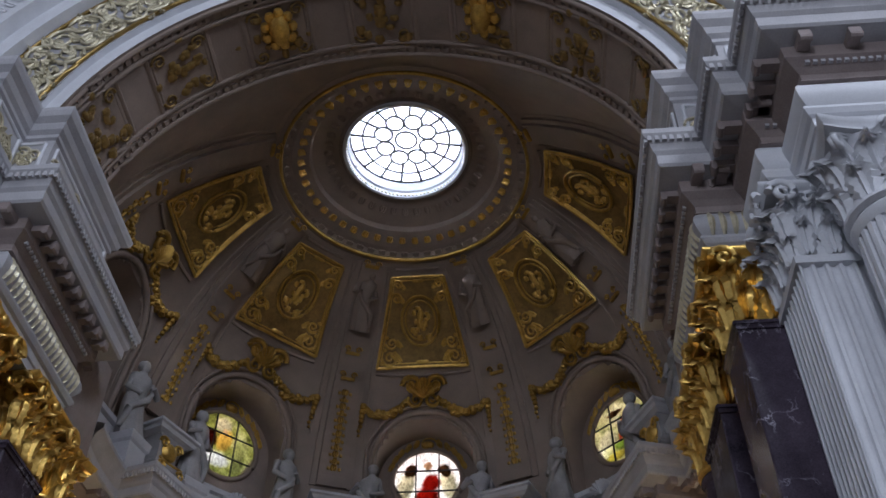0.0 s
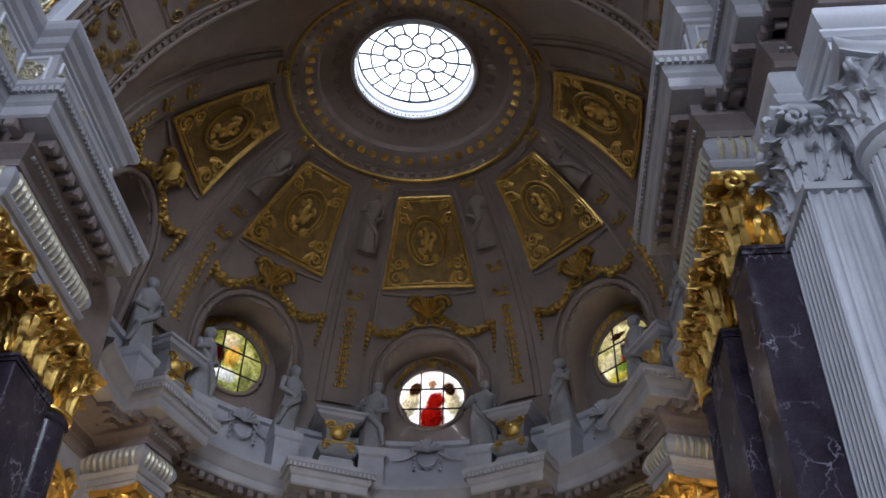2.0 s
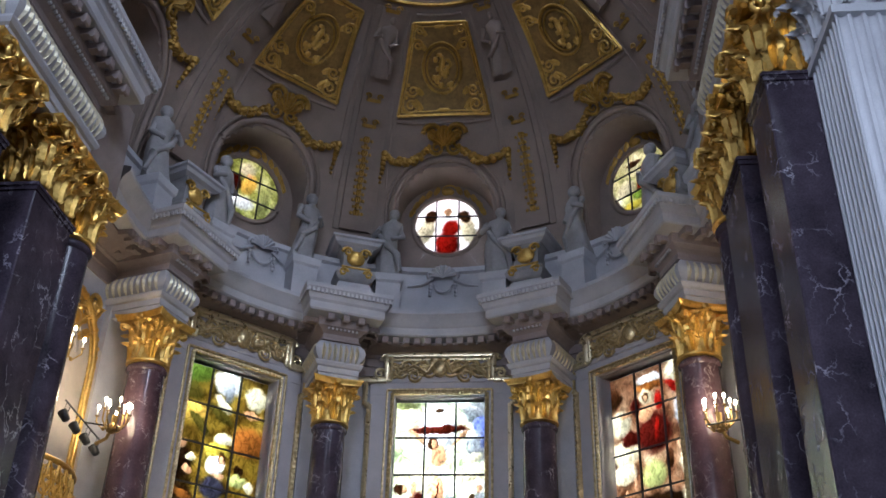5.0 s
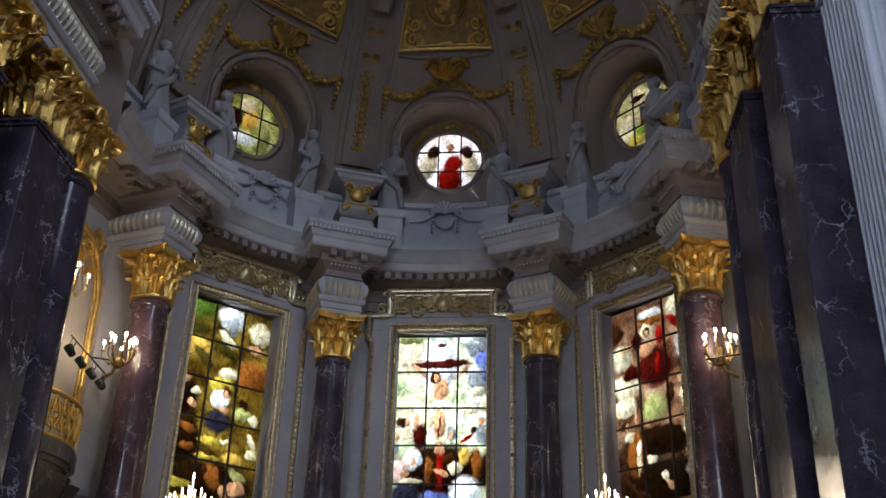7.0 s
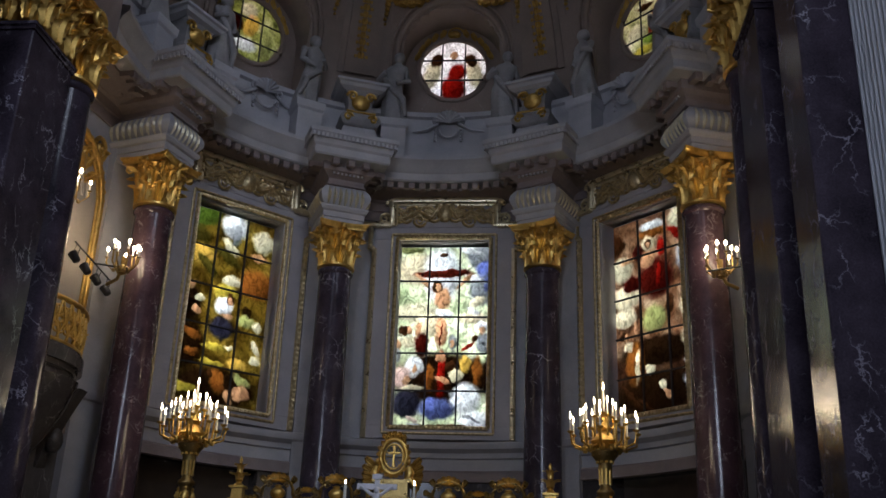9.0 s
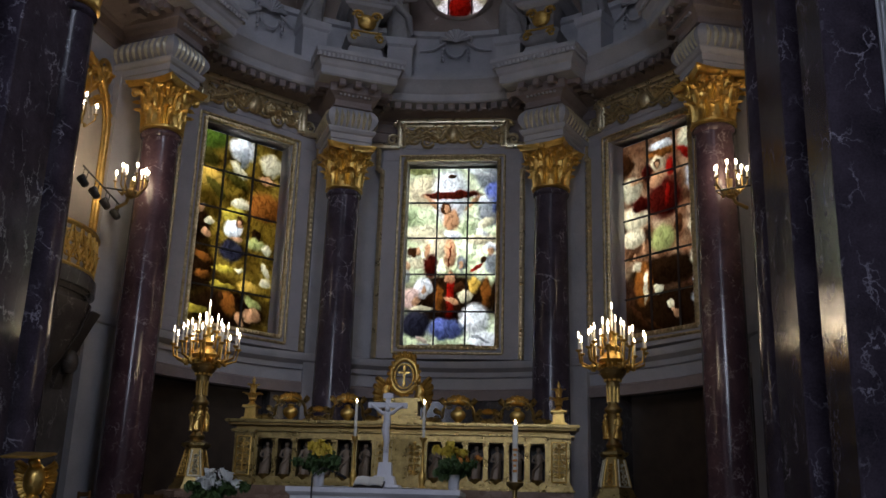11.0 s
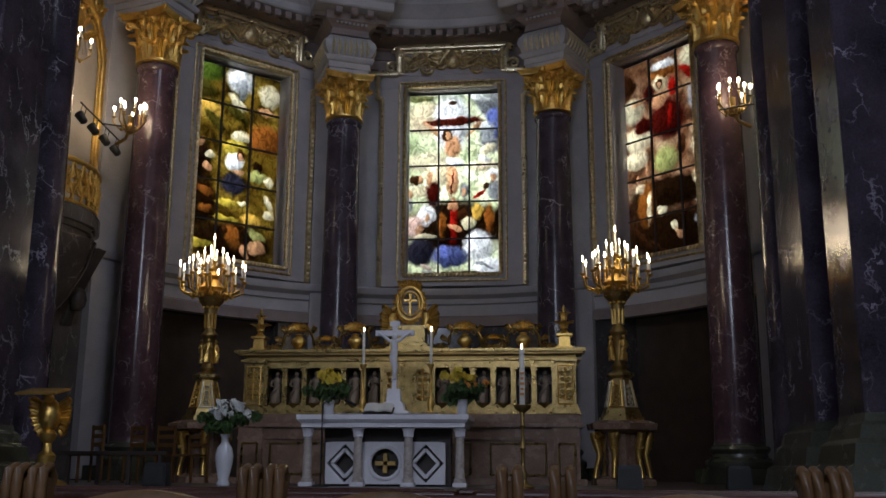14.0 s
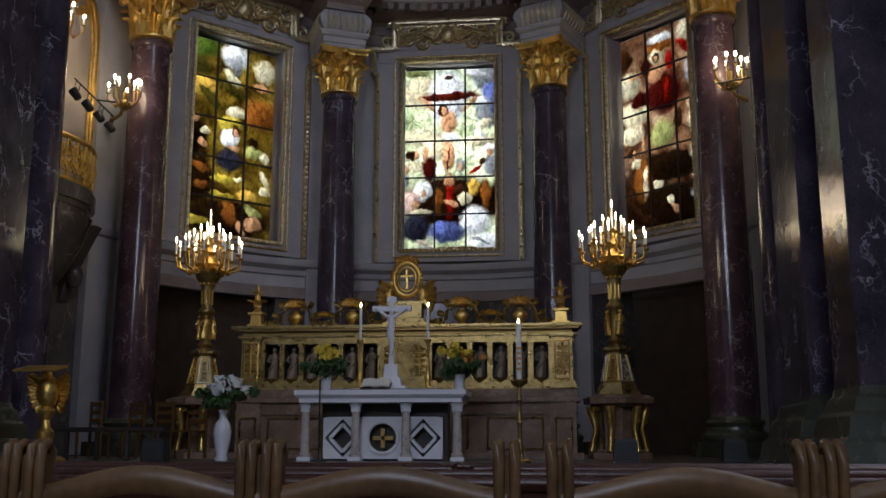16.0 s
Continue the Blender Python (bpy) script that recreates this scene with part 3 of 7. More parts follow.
        piece(("rosette", "square"), lambda bm: blob(bm, (0, 0, 0), (.12, .08, .12)), capital, cap, m @ pose(0, -d / 2 - .22, h * .92))
    return t


def fluted_column(m):
    """A round white fluted column with a carved capital."""
    t = thing("fluted_column", m, "white fluted round stone column with carved capital", "column", "fluted columns")
    bm = bmesh.new()
    box(bm, (0, 0, .5), (1.7, 1.7, 1.0), bev=.02)
    lathe(bm, [(.78, 1.0), (.82, 1.1), (.80, 1.22), (.70, 1.3), (.68, 1.42), (.74, 1.5), (.70, 1.6), (.62, 1.66), (.60, 1.8)], 36)
    part("base", bm, GREEN_MARBLE, t, "", 40)
    bm = bmesh.new()
    rings = []
    for z, r in ((1.8, .58), (4.0, .575), (7.0, .55), (CAP_Z0 - .2, .51)):
        rings.append([((r - .05 * max(0.0, math.sin(24 * 2 * math.pi * q / 240)) ** .6) * math.cos(2 * math.pi * q / 240), (r - .05 * max(0.0, math.sin(24 * 2 * math.pi * q / 240)) ** .6) * math.sin(2 * math.pi * q / 240), z) for q in range(240)])
    loft(bm, rings)
    lathe(bm, [(.51, CAP_Z0 - .2), (.55, CAP_Z0 - .15), (.57, CAP_Z0 - .08), (.52, CAP_Z0 - .01)], 36)
    part("shaft", bm, WHITE_STONE, t, "", 40)
    corinthian(t, .54, CAP_Z1 - CAP_Z0, WHITE_STONE, CAP_Z0, "carved stone Corinthian capital")


def attic_block(s, x0, y0, hx, hy):
    """A block on the entablature with a moulded cap and gilt reliefs in sunk panels; x0, y0: its inner front corner."""
    t = thing("attic_block", pose(s * (x0 + hx), y0 + hy, 0), "grey stone attic block with moulded cap under the crossing arch", "attic block", "attic blocks")
    bm = bmesh.new()
    prof = ((.12, 13.08), (.12, 13.34), (.04, 13.42), (0, 13.52), (0, 14.55), (.05, 14.58), (.05, 14.66), (.12, 14.72), (.16, 14.84), (.26, 14.92), (.30, 15.02), (.30, 15.10))
    loft(bm, [[(-hx - o, -hy - o, z), (hx + o, -hy - o, z), (hx + o, hy + o, z), (-hx - o, hy + o, z)] for o, z in prof])
    part("block", bm, STONE, t)
    for w, m, sd in ((hx, pose(0, -hy, 0), 8), (hy, pose(-s * hx, 0, 0, 0, 0, -s * 90), 5)):
        bm = bmesh.new()
        for a, b in (((-w + .14, 13.64), (w - .14, 13.64)), ((-w + .14, 14.46), (w - .14, 14.46)), ((-w + .14, 13.64), (-w + .14, 14.46)), ((w - .14, 13.64), (w - .14, 14.46))):
            tube(bm, [m @ Vector((a[0], -.01, a[1])), m @ Vector((b[0], -.01, b[1]))], .035, 6)
        part("panel_frame", bm, WHITE_STONE, t, "pale raised panel frame")
        bm = bmesh.new()
        rnd = random.Random(sd)
        for q in range(int(w * 12)):
            x = -w + .28 + q * (2 * w - .56) / max(1, int(w * 12) - 1)
            scroll(bm, (x, -.03, 14.05 + rnd.uniform(-.2, .2)), .13 + .06 * rnd.random(), .032, 1.5, rnd.choice((-1, 1)), m)
            leaf(bm, .13, .26, .07, m @ pose(x, -.02, 13.9 + rnd.uniform(-.12, .2), 0, rnd.uniform(-120, 120), 0), 4)
        part("gilt_relief", bm, PALE_GILT, t, "carved and gilt leaf relief")


PIER_X = {1: 5.47, -1: 5.10}                               # inner faces of the two pier groups
PIER_Y = {1: 11.95, -1: 12.08}
for s in (-1, 1):
    px, py, nm = PIER_X[s], PIER_Y[s], "west" if s < 0 else "east"
    fluted_column(pose(s * (px + 1.68), 8.45, 0))
    square_pier((s * (px + .55), 10.56), (1.1, .92), MARBLE, "square polished purple marble pier with gilded capital")
    square_pier((s * (px + .50), py + .66), (1.0, 1.32), MARBLE, "square polished purple marble pier with gilded capital")
    column(pose(s * (px + .40), py + 2.0, .6), MARBLE, "polished dark marble column with gilded capital beside the arch", .6, "columns of the chancel arch")
    square_pier((s * (px + 1.08), 9.55), (1.0, 1.2), WHITE_STONE, "white fluted stone pilaster with carved capital", "fluted_pilaster", WHITE_STONE, GREEN_MARBLE, True)
    bm = bmesh.new()
    box(bm, (s * (px + 1.25), 12.3, 5.4), (.9, 4.4, 10.8))
    structure("wall_side_" + nm, bm, MARBLE_DARK, "dark marble side wall of the chancel arch", "wall")
    bm = bmesh.new()
    box(bm, (s * (px + 1.3), 12.65, 11.95), (1.2, 4.7, 2.28))
    structure("wall_side_upper_" + nm, bm, STONE_DARK, "brown stone wall above the chancel piers", "wall")
    # entablature: one long block over the piers, then breaking out over the pilaster and the round column
    ressaut(pose(s * (px - .06), (10.18 + py + 1.1) / 2, 0, 0, 0, -s * 90), (py + 1.1 - 10.18) / 2, 2.6, "long grey stone entablature above the chancel arch piers", True, 9, STONE, STONE, .80)
    ressaut(pose(s * (px + 1.75), 9.0, 0), 1.13, 1.5, "white stone entablature above the fluted pilaster", False, 5, STONE, WHITE_STONE, .78)
    ressaut(pose(s * (px + 1.72), 7.98, 0), .74, 1.3, "white stone entablature above the fluted round column", False, 3, STONE, WHITE_STONE, .80)
    bm = bmesh.new()
    box(bm, (s * (px + 1.4), py + 1.9, 12.0), (2.6, 1.7, 2.2))
    structure("entablature_return_" + nm, bm, STONE_DARK, "brown stone return of the entablature towards the chancel", "entablature")
    attic_block(s, px - .02, 10.25, .62, (py + .95 - 10.25) / 2)
    attic_block(s, px + .55, 9.15, .9, .55)

# ---- dome ornament ----


def S2(a, z, off=0.0):
    """A point on the dome at an angle and height, moved inwards by off."""
    r = dome_r(z)
    n = Vector((0, r, max(0.0, z - DZ))).normalized()
    rr, zz = r - n.y * off, z - n.z * off
    return P(a, rr, zz)


def sphere_pose(a, q, off=0.0):
    """Tangent pose on the dome: local z climbs the dome, -y points into the room."""
    return pose(*P(a, (DR - off) * math.cos(radians(q)), DZ + (DR - off) * math.sin(radians(q))), q, 0, -a)


# niches with the round windows
for a in NICHES:
    t = thing("niche_%d" % (NICHES.index(a) + 1), Matrix.Identity(4), "arched niche round a window in the dome", "niche", "", "structure")
    front, back, hole = [], [], []
    n = 40
    back_r = 7.80
    for i in range(n + 1):
        th = math.pi * i / n
        u, z = NICHE_R * 1.01 * math.cos(th), NICHE_Z + NICHE_R * 1.01 * math.sin(th)
        front.append((u, z))
    pts = [(NICHE_R * 1.01, 14.7)] + front + [(-NICHE_R * 1.01, 14.7)]
    bm = bmesh.new()
    f3 = [S2(a + math.degrees(u / dome_r(z)), z) for u, z in pts]
    M = at(a, back_r, 0)
    b3 = [M @ Vector((u, 0, z)) for u, z in pts]
    loft(bm, [f3, b3], False)
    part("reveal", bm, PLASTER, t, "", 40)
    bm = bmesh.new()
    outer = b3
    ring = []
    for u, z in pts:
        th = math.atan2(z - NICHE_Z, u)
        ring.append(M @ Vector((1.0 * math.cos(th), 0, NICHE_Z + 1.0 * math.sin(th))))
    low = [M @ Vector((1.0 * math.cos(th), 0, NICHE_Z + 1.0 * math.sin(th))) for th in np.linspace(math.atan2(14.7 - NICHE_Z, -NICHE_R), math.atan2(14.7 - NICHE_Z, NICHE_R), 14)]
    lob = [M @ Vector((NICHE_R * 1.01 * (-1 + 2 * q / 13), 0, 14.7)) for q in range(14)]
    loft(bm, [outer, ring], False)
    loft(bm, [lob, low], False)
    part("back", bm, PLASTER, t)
    bm = bmesh.new()
    for rr, th_, off in ((1.10, .09, .06), (1.22, .05, .10)):
        arc = [(NICHE_R * rr * math.cos(math.pi * i / n), NICHE_Z + NICHE_R * rr * math.sin(math.pi * i / n)) for i in range(n + 1)]
        arc = [(arc[0][0], 15.2)] + arc + [(arc[-1][0], 15.2)]
        tube(bm, [S2(a + math.degrees(u / dome_r(z)), z, off * .5) for u, z in arc], th_, 8)
    part("archivolt", bm, PLASTER, t, "", 50)
    bm = bmesh.new()                                       # small boss and painted gold leaf inside the arch
    Mb = at(a, 7.72, 0)
    blob(bm, (0, 0, 17.98), (.20, .12, .13), Mb)
    scroll(bm, (0, 0, 17.98), .30, .03, 1.0, 1, Mb)
    for f in (-1, 1):
        for q in range(5):
            th = radians(18 + q * 13)
            leaf(bm, .16, .3, .06, Mb @ pose(f * 1.2 * math.cos(th), .03, 16.8 + 1.2 * math.sin(th), 0, -f * 30, 0), 4)
    part("gilt_boss", bm, OLD_GOLD, t)


def garland(a):
    """Gilt shell cartouche with swags hanging to both sides, above a niche."""
    t = thing("garland", Matrix.Identity(4), "gilt shell cartouche with fruit swags on the dome", "ornament", "gilt garlands")
    m = sphere_pose(a, math.degrees(math.asin((18.95 - DZ) / DR)), .06)
    for f in (-1, 1):
        for x, z, sz, rd, up in ((.34, .14, .30, .085, 1), (.24, -.28, .22, .065, -1)):
            bm = bmesh.new()
            scroll(bm, (f * x, -.08, z), sz, rd, 1.5, f, m, up)
            part("scroll", bm, OLD_GOLD, t, "", 60)
        bm = bmesh.new()
        leaf(bm, .28, .52, .12, m @ pose(f * .2, -.05, -.1, 0, f * 35, 0))
        part("leaf", bm, OLD_GOLD, t, "", 60)
    bm = bmesh.new()
    rows = []
    for q in range(-8, 9):                                 # one fluted shell
        th = radians(q * 10)
        wv = .03 * math.cos(q * math.pi)
        rows.append([(0, -.10, -.25), (.2 * math.sin(th), -.20 + wv, -.25 + .34 * math.cos(th)), (.34 * math.sin(th), -.16 + wv, -.25 + .62 * math.cos(th)), (.33 * math.sin(th), -.02, -.25 + .60 * math.cos(th))])
    loft(bm, rows, False, False, m)
    part("shell", bm, OLD_GOLD, t, "gilt shell", 50)
    for f in (-1, 1):
        bm = bmesh.new()
        rnd = random.Random(7)
        for q in range(19):
            s = q / 18
            da = f * (4 + 12.0 * s)
            z = 18.72 - 1.0 * math.sin(math.pi * s) * .32 - .26 * s
            w = .07 + .05 * math.sin(math.pi * s)
            c = S2(a + da, z, .08)
            for k in range(3):
                blob(bm, c + Vector((rnd.uniform(-1, 1), rnd.uniform(-1, 1), rnd.uniform(-1, 1))) * w * .7, (w, w, w * .8), None, 6, 4)
        for q in range(7):
            c = S2(a + f * 16.3, 18.45 - q * .13, .06)
            w = .12 - .012 * q
            blob(bm, c + Vector((rnd.uniform(-.5, .5), 0, 0)) * w, (w, w, w), None, 6, 4)
        part("swag", bm, OLD_GOLD, t, "", 60)


for a in NICHES:
    garland(a)


def relief_panel():
    """A gilt trapezoid panel with an oval medallion and scrolls."""
    t = thing("relief_panel", Matrix.Identity(4), "gilt relief panel with an oval medallion on the dome", "relief panel", "gilt dome panels")
    hb, ht, h = 1.36, .76, 1.34

    def half(v):
        return hb + (ht - hb) * (v + h) / (2 * h)

    def bend(bm):
        for v in bm.verts:
            v.co.y -= (v.co.x ** 2 + v.co.z ** 2) / (2 * DR)
        return bm
    bm = bmesh.new()
    for i in range(8):
        for j in range(8):
            z0, z1 = -h + 2 * h * i / 8, -h + 2 * h * (i + 1) / 8
            bm.faces.new([bm.verts.new((half(z) * (-1 + 2 * q / 8), -.04, z)) for z, q in ((z0, j), (z0, j + 1), (z1, j + 1), (z1, j))])
    bmesh.ops.remove_doubles(bm, verts=bm.verts, dist=.001)
    part("ground", bend(bm), OLD_GOLD_DIM, t, "dull gilt ground")
    bm = bmesh.new()
    for k, rd in ((1.0, .05), (.92, .022)):
        cs = [(-hb * k, -.06, -h * k), (hb * k, -.06, -h * k), (ht * k, -.06, h * k), (-ht * k, -.06, h * k)]
        for p, q in zip(cs, cs[1:] + cs[:1]):
            tube(bm, [Vector(p).lerp(Vector(q), u / 6) for u in range(7)], rd, 6)
    part("frame", bend(bm), GOLD_DIM, t, "gilt moulded frame", 60)
    bm = bmesh.new()
    for k, rd in ((1.0, .05), (.8, .03)):
        tube(bm, [(.56 * k * math.cos(2 * math.pi * q / 36), -.09, .02 + .74 * k * math.sin(2 * math.pi * q / 36)) for q in range(37)], rd, 6)
    part("oval_rim", bend(bm), OLD_GOLD, t, "", 60)
    bm = bmesh.new()
    rnd = random.Random(3)
    for q in range(30):                                    # worn ornament inside the oval
        x, z = rnd.gauss(0, .13), rnd.gauss(0, .24)
        blob(bm, (x, -.07, z), (.06 + .04 * rnd.random(), .08, .07 + .05 * rnd.random()), None, 6, 4)
    tagged(part("oval_relief", bend(bm), GOLD_DIM, t, "worn gilt relief", 60), "", "", "", "stuff")
    for f in (-1, 1):
        for z, k in ((-1.05, 1.1), (-.62, .8), (.70, .8), (1.12, .62)):
            bm = bmesh.new()
            scroll(bm, (f * half(z) * .74, -.07, z), .23 * k, .05, 1.5, f, None, 1 if z > 0 else -1)
            part("scroll", bend(bm), GOLD_DIM, t, "", 60)
            bm = bmesh.new()
            leaf(bm, .22 * k, .40 * k, .05, pose(f * half(z) * .5, -.05, z - .15, 0, f * 40, 0), 4)
            part("leaf", bend(bm), GOLD_DIM, t, "", 60)
            bm = bmesh.new()
            blob(bm, (f * half(z) * .86, -.06, z + .22 * k), (.07, .06, .07), None, 6, 4)
            part("boss", bend(bm), GOLD_DIM, t, "", 60)
    for z in (-1.2, 1.22):
        bm = bmesh.new()
        blob(bm, (0, -.07, z), (.2, .06, .07), None, 8, 4)
        part("boss", bend(bm), GOLD_DIM, t, "", 60)
    return t


OLD_GOLD_DIM = mat("dull_gilt", (0.15, 0.095, 0.032), (0.36, 0.23, 0.075), 0.42, 0.5, scale=4.0, bump=0.8, fine=14)
GOLD_DIM = mat("worn_gold", (0.42, 0.25, 0.055), (0.84, 0.55, 0.15), 0.38, 0.8, scale=5.0, bump=0.5, fine=25)
pan = relief_panel()
for a in NICHES[1:]:
    copy_thing(pan, sphere_pose(a, 48.2, .03))
pan.matrix_basis = sphere_pose(NICHES[0], 48.2, .03)

# stucco panels round the gilt panels and the ribs
for a in (-111, -65, -21.3, 21.3, 65, 111):
    t = thing("dome_rib", at(a, 0, 0), "flat plaster dome rib with gilt hanging ornament", "rib", "dome ribs", "structure")
    bm = bmesh.new()
    for w0, w1, o0, o1 in ((.62, .44, .0, .07), (.44, .30, .07, .16)):
        rows = []
        for q in np.arange(8.5, 62.1, 2.5):
            k = (q - 8.5) / 53.5
            w = w0 + (w1 - w0) * k
            c, s_ = math.cos(radians(q)), math.sin(radians(q))
            y0, z0, y1, z1 = (DR + .05) * c, DZ + (DR + .05) * s_, (DR - o1) * c, DZ + (DR - o1) * s_
            rows.append([(-w, y0, z0), (-w, y1, z1), (w, y1, z1), (w, y0, z0)])
        loft(bm, rows)
    part("strip", bm, PLASTER, t)
    bm = bmesh.new()
    rnd = random.Random(int(a * 7))
    for q in np.arange(12, 30, 1.6):
        mm = Matrix.Rotation(0, 4, "Z") @ Matrix.Translation((0, (DR - .18) * math.cos(radians(q)), DZ + (DR - .18) * math.sin(radians(q)))) @ pose(0, 0, 0, q)
        w = .10 + .10 * abs(math.sin(q * .9))
        leaf(bm, w, .2, .06, mm, 4)
        for f in (-1, 1):
            blob(bm, (f * w * .8, -.03, .05), (.05, .03, .06), mm, 6, 4)
    for q in (33.5, 39.5, 60.5):
        mm = Matrix.Translation((0, (DR - .18) * math.cos(radians(q)), DZ + (DR - .18) * math.sin(radians(q)))) @ pose(0, 0, 0, q)
        box(bm, (0, 0, 0), (.42, .12, .10), mm, bev=.02)
        for f in (-1, 1):
            scroll(bm, (f * .16, -.08, .12), .09, .03, 1.3, f, mm)
    part("gilt_drop", bm, OLD_GOLD, t, "gilt leaf drop", 60)

# studs and leaves on the ring round the oculus
t = thing("ring_ornament", Matrix.Identity(4), "gilt studs and leaves on the ring below the oculus", "ornament", "", "structure")
bm = bmesh.new()
box(bm, (0, 0, 0), (.20, .12, .17), None, .8, .02)
leaf(bm, .15, .2, .05, pose(0, -.06, -.09), 4)
stud = part("stud", bm, GOLD, t, "", 60)
for i in range(48):
    ob = stud if i == 0 else new("stud", stud.data)
    ob.parent = t
    ob.matrix_basis = at(7.5 * i, 2.82, 21.80) @ pose(0, 0, 0, 60)
bm = bmesh.new()
box(bm, (0, 0, 0), (.20, .06, .16), bev=.015)
blk = part("coffer_block", bm, PLASTER, t)
for i in range(60):
    ob = blk if i == 0 else new("coffer_block", blk.data)
    ob.parent = t
    ob.matrix_basis = at(6 * i, 3.20, 21.60) @ pose(0, 0, 0, 75)
bm = bmesh.new()
leaf(bm, .2, .24, .05, pose(0, 0, 0), 4)
lf = part("leaf", bm, PLASTER, t)
for i in range(40):
    ob = lf if i == 0 else new("leaf", lf.data)
    ob.parent = t
    ob.matrix_basis = at(9 * i + 3, 2.2, 22.22) @ pose(0, 0, 0, 62)

# coffers and gilt figures on the chancel arch
t = thing("arch_coffers", Matrix.Identity(4), "coffered panels with gilt reliefs on the chancel arch", "coffers", "", "structure")


def arch_pose(th, y, off=0.0):
    """On the underside of the arch: th from -90 (springing) to 90, local z into the arch's run."""
    c, s_ = math.sin(radians(th)), math.cos(radians(th))
    return Matrix.Translation(((ARCH_R - off) * c, y, DZ + (ARCH_R - off) * s_)) @ pose(0, 0, 0, 0, th, 0) @ pose(0, 0, 0, 90)


for k, th in enumerate(np.linspace(-66, 66, 7)):
    big = k % 2 == 0
    bm = bmesh.new()
    w, h = (.78, .86)
    m = arch_pose(th, 12.35, .02)
    for q, rd in ((1.0, .07), (.86, .04)):
        cs = [(-w * q, 0, -h * q), (w * q, 0, -h * q), (w * q, 0, h * q), (-w * q, 0, h * q)]
        for p0, p1 in zip(cs, cs[1:] + cs[:1]):
            tube(bm, [m @ Vector(p0), m @ Vector(p1)], rd, 6)
    part("coffer_frame", bm, PLASTER, t, "", 60)
    bm = bmesh.new()
    rnd = random.Random(k)
    for q in range(22):
        blob(bm, (rnd.gauss(0, .28), -.02, rnd.gauss(0, .32)), (.06 + .09 * rnd.random(), .07, .06 + .1 * rnd.random()), m, 6, 4)
    for f in (-1, 1):
        scroll(bm, (f * .5, -.03, .5), .18, .04, 1.4, f, m)
        scroll(bm, (f * .5, -.03, -.5), .18, .04, 1.4, f, m, -1)
    part("coffer_relief", bm, OLD_GOLD_DIM, t, "dim gilt relief", 60)
for th in (-22, 22):
    bm = bmesh.new()
    m = arch_pose(th, 12.2, .05)
    rnd = random.Random(5)
    blob(bm, (0, -.1, 0), (.25, .2, .42), m)
    for q in range(9):
        a_ = 2 * math.pi * q / 9
        blob(bm, (.32 * math.cos(a_), -.08, .42 * math.sin(a_)), (.12, .1, .14), m, 6, 4)
    part("gilt_boss", bm, GOLD_DIM, t, "large gilt boss", 60)
# dentil rows along both edges of the arch band
bm = bmesh.new()
for i in range(-46, 47):
    th = i * 1.9
    for y in (11.42, 13.3):
        box(bm, (0, .02, 0), (.12, .10, .12), arch_pose(th, y, .03))
part("dentils", bm, PLASTER, t)
bm = bmesh.new()
for y, o in ((11.3, .05), (13.42, .05), (13.1, .02), (11.6, .02)):
    tube(bm, [arch_pose(th, y, o) @ Vector((0, 0, 0)) for th in range(-90, 91, 4)], .06, 6)
part("edge_roll", bm, PLASTER, t, "", 60)
# consoles at the springing
for s in (-1, 1):
    bm = bmesh.new()
    m = pose(s * 6.0, 12.2, 15.6, 0, 0, -s * 90)
    rect_mould(bm, [(0, -2.1), (0, -.2), (.06, 0), (.10, .3), (.04, .9), (.12, 1.2), (.16, 1.3)], .62, .5, m)
    tube(bm, [m @ Vector((-.62, -.1, -.6)), m @ Vector((-.7, -.16, .2)), m @ Vector((-.52, -.16, .9)), m @ Vector((-.68, -.2, 1.3))], .06, 6)
    tube(bm, [m @ Vector((.62, -.1, -.6)), m @ Vector((.7, -.16, .2)), m @ Vector((.52, -.16, .9)), m @ Vector((.68, -.2, 1.3))], .06, 6)
    part("console", bm, STONE_DARK, t, "", 40)
    bm = bmesh.new()
    rnd = random.Random(11)
    for q in range(16):
        scroll(bm, (rnd.uniform(-.42, .42), -.12, -1.4 + q * .16), .12 + .08 * rnd.random(), .04, 1.3, rnd.choice((-1, 1)), m)
    blob(bm, (0, -.14, .35), (.22, .18, .28), m)
    part("console_gilt", bm, GOLD_DIM, t, "gilt relief on the console", 60)

# gilt scrollwork on the white arch
t = thing("arch_scrollwork", Matrix.Identity(4), "gilt scrolling foliage on the crossing arch", "scrollwork", "", "structure")
bm = bmesh.new()
rnd = random.Random(2)
RM = ARCH_R + 1.02
for i in range(-37, 38):
    th = i * 2.35
    c, s_ = math.sin(radians(th)), math.cos(radians(th))
    m = Matrix.Translation((RM * c, 11.0, DZ + RM * s_)) @ pose(0, 0, 0, 0, th, 0)
    f = 1 if i % 2 else -1
    scroll(bm, (0, 0, f * .28), .36, .045, 1.7, f, m, f)
    for q in range(6):
        leaf(bm, .16, .30, .09, m @ pose(rnd.uniform(-.14, .14), 0, rnd.uniform(-.58, .5), 0, rnd.uniform(-170, 170), 0), 4)
part("gilt_foliage", bm, PALE_GILT, t, "", 60)
bm = bmesh.new()
for rr, rd in ((ARCH_R + .36, .05), (ARCH_R + 1.68, .05)):
    tube(bm, [(rr * math.sin(radians(q)), 11.02, DZ + rr * math.cos(radians(q))) for q in range(-90, 91, 3)], rd, 6)
part("gilt_bead", bm, BRASS, t, "", 60)
bm = bmesh.new()
RM = ARCH_R + 2.3
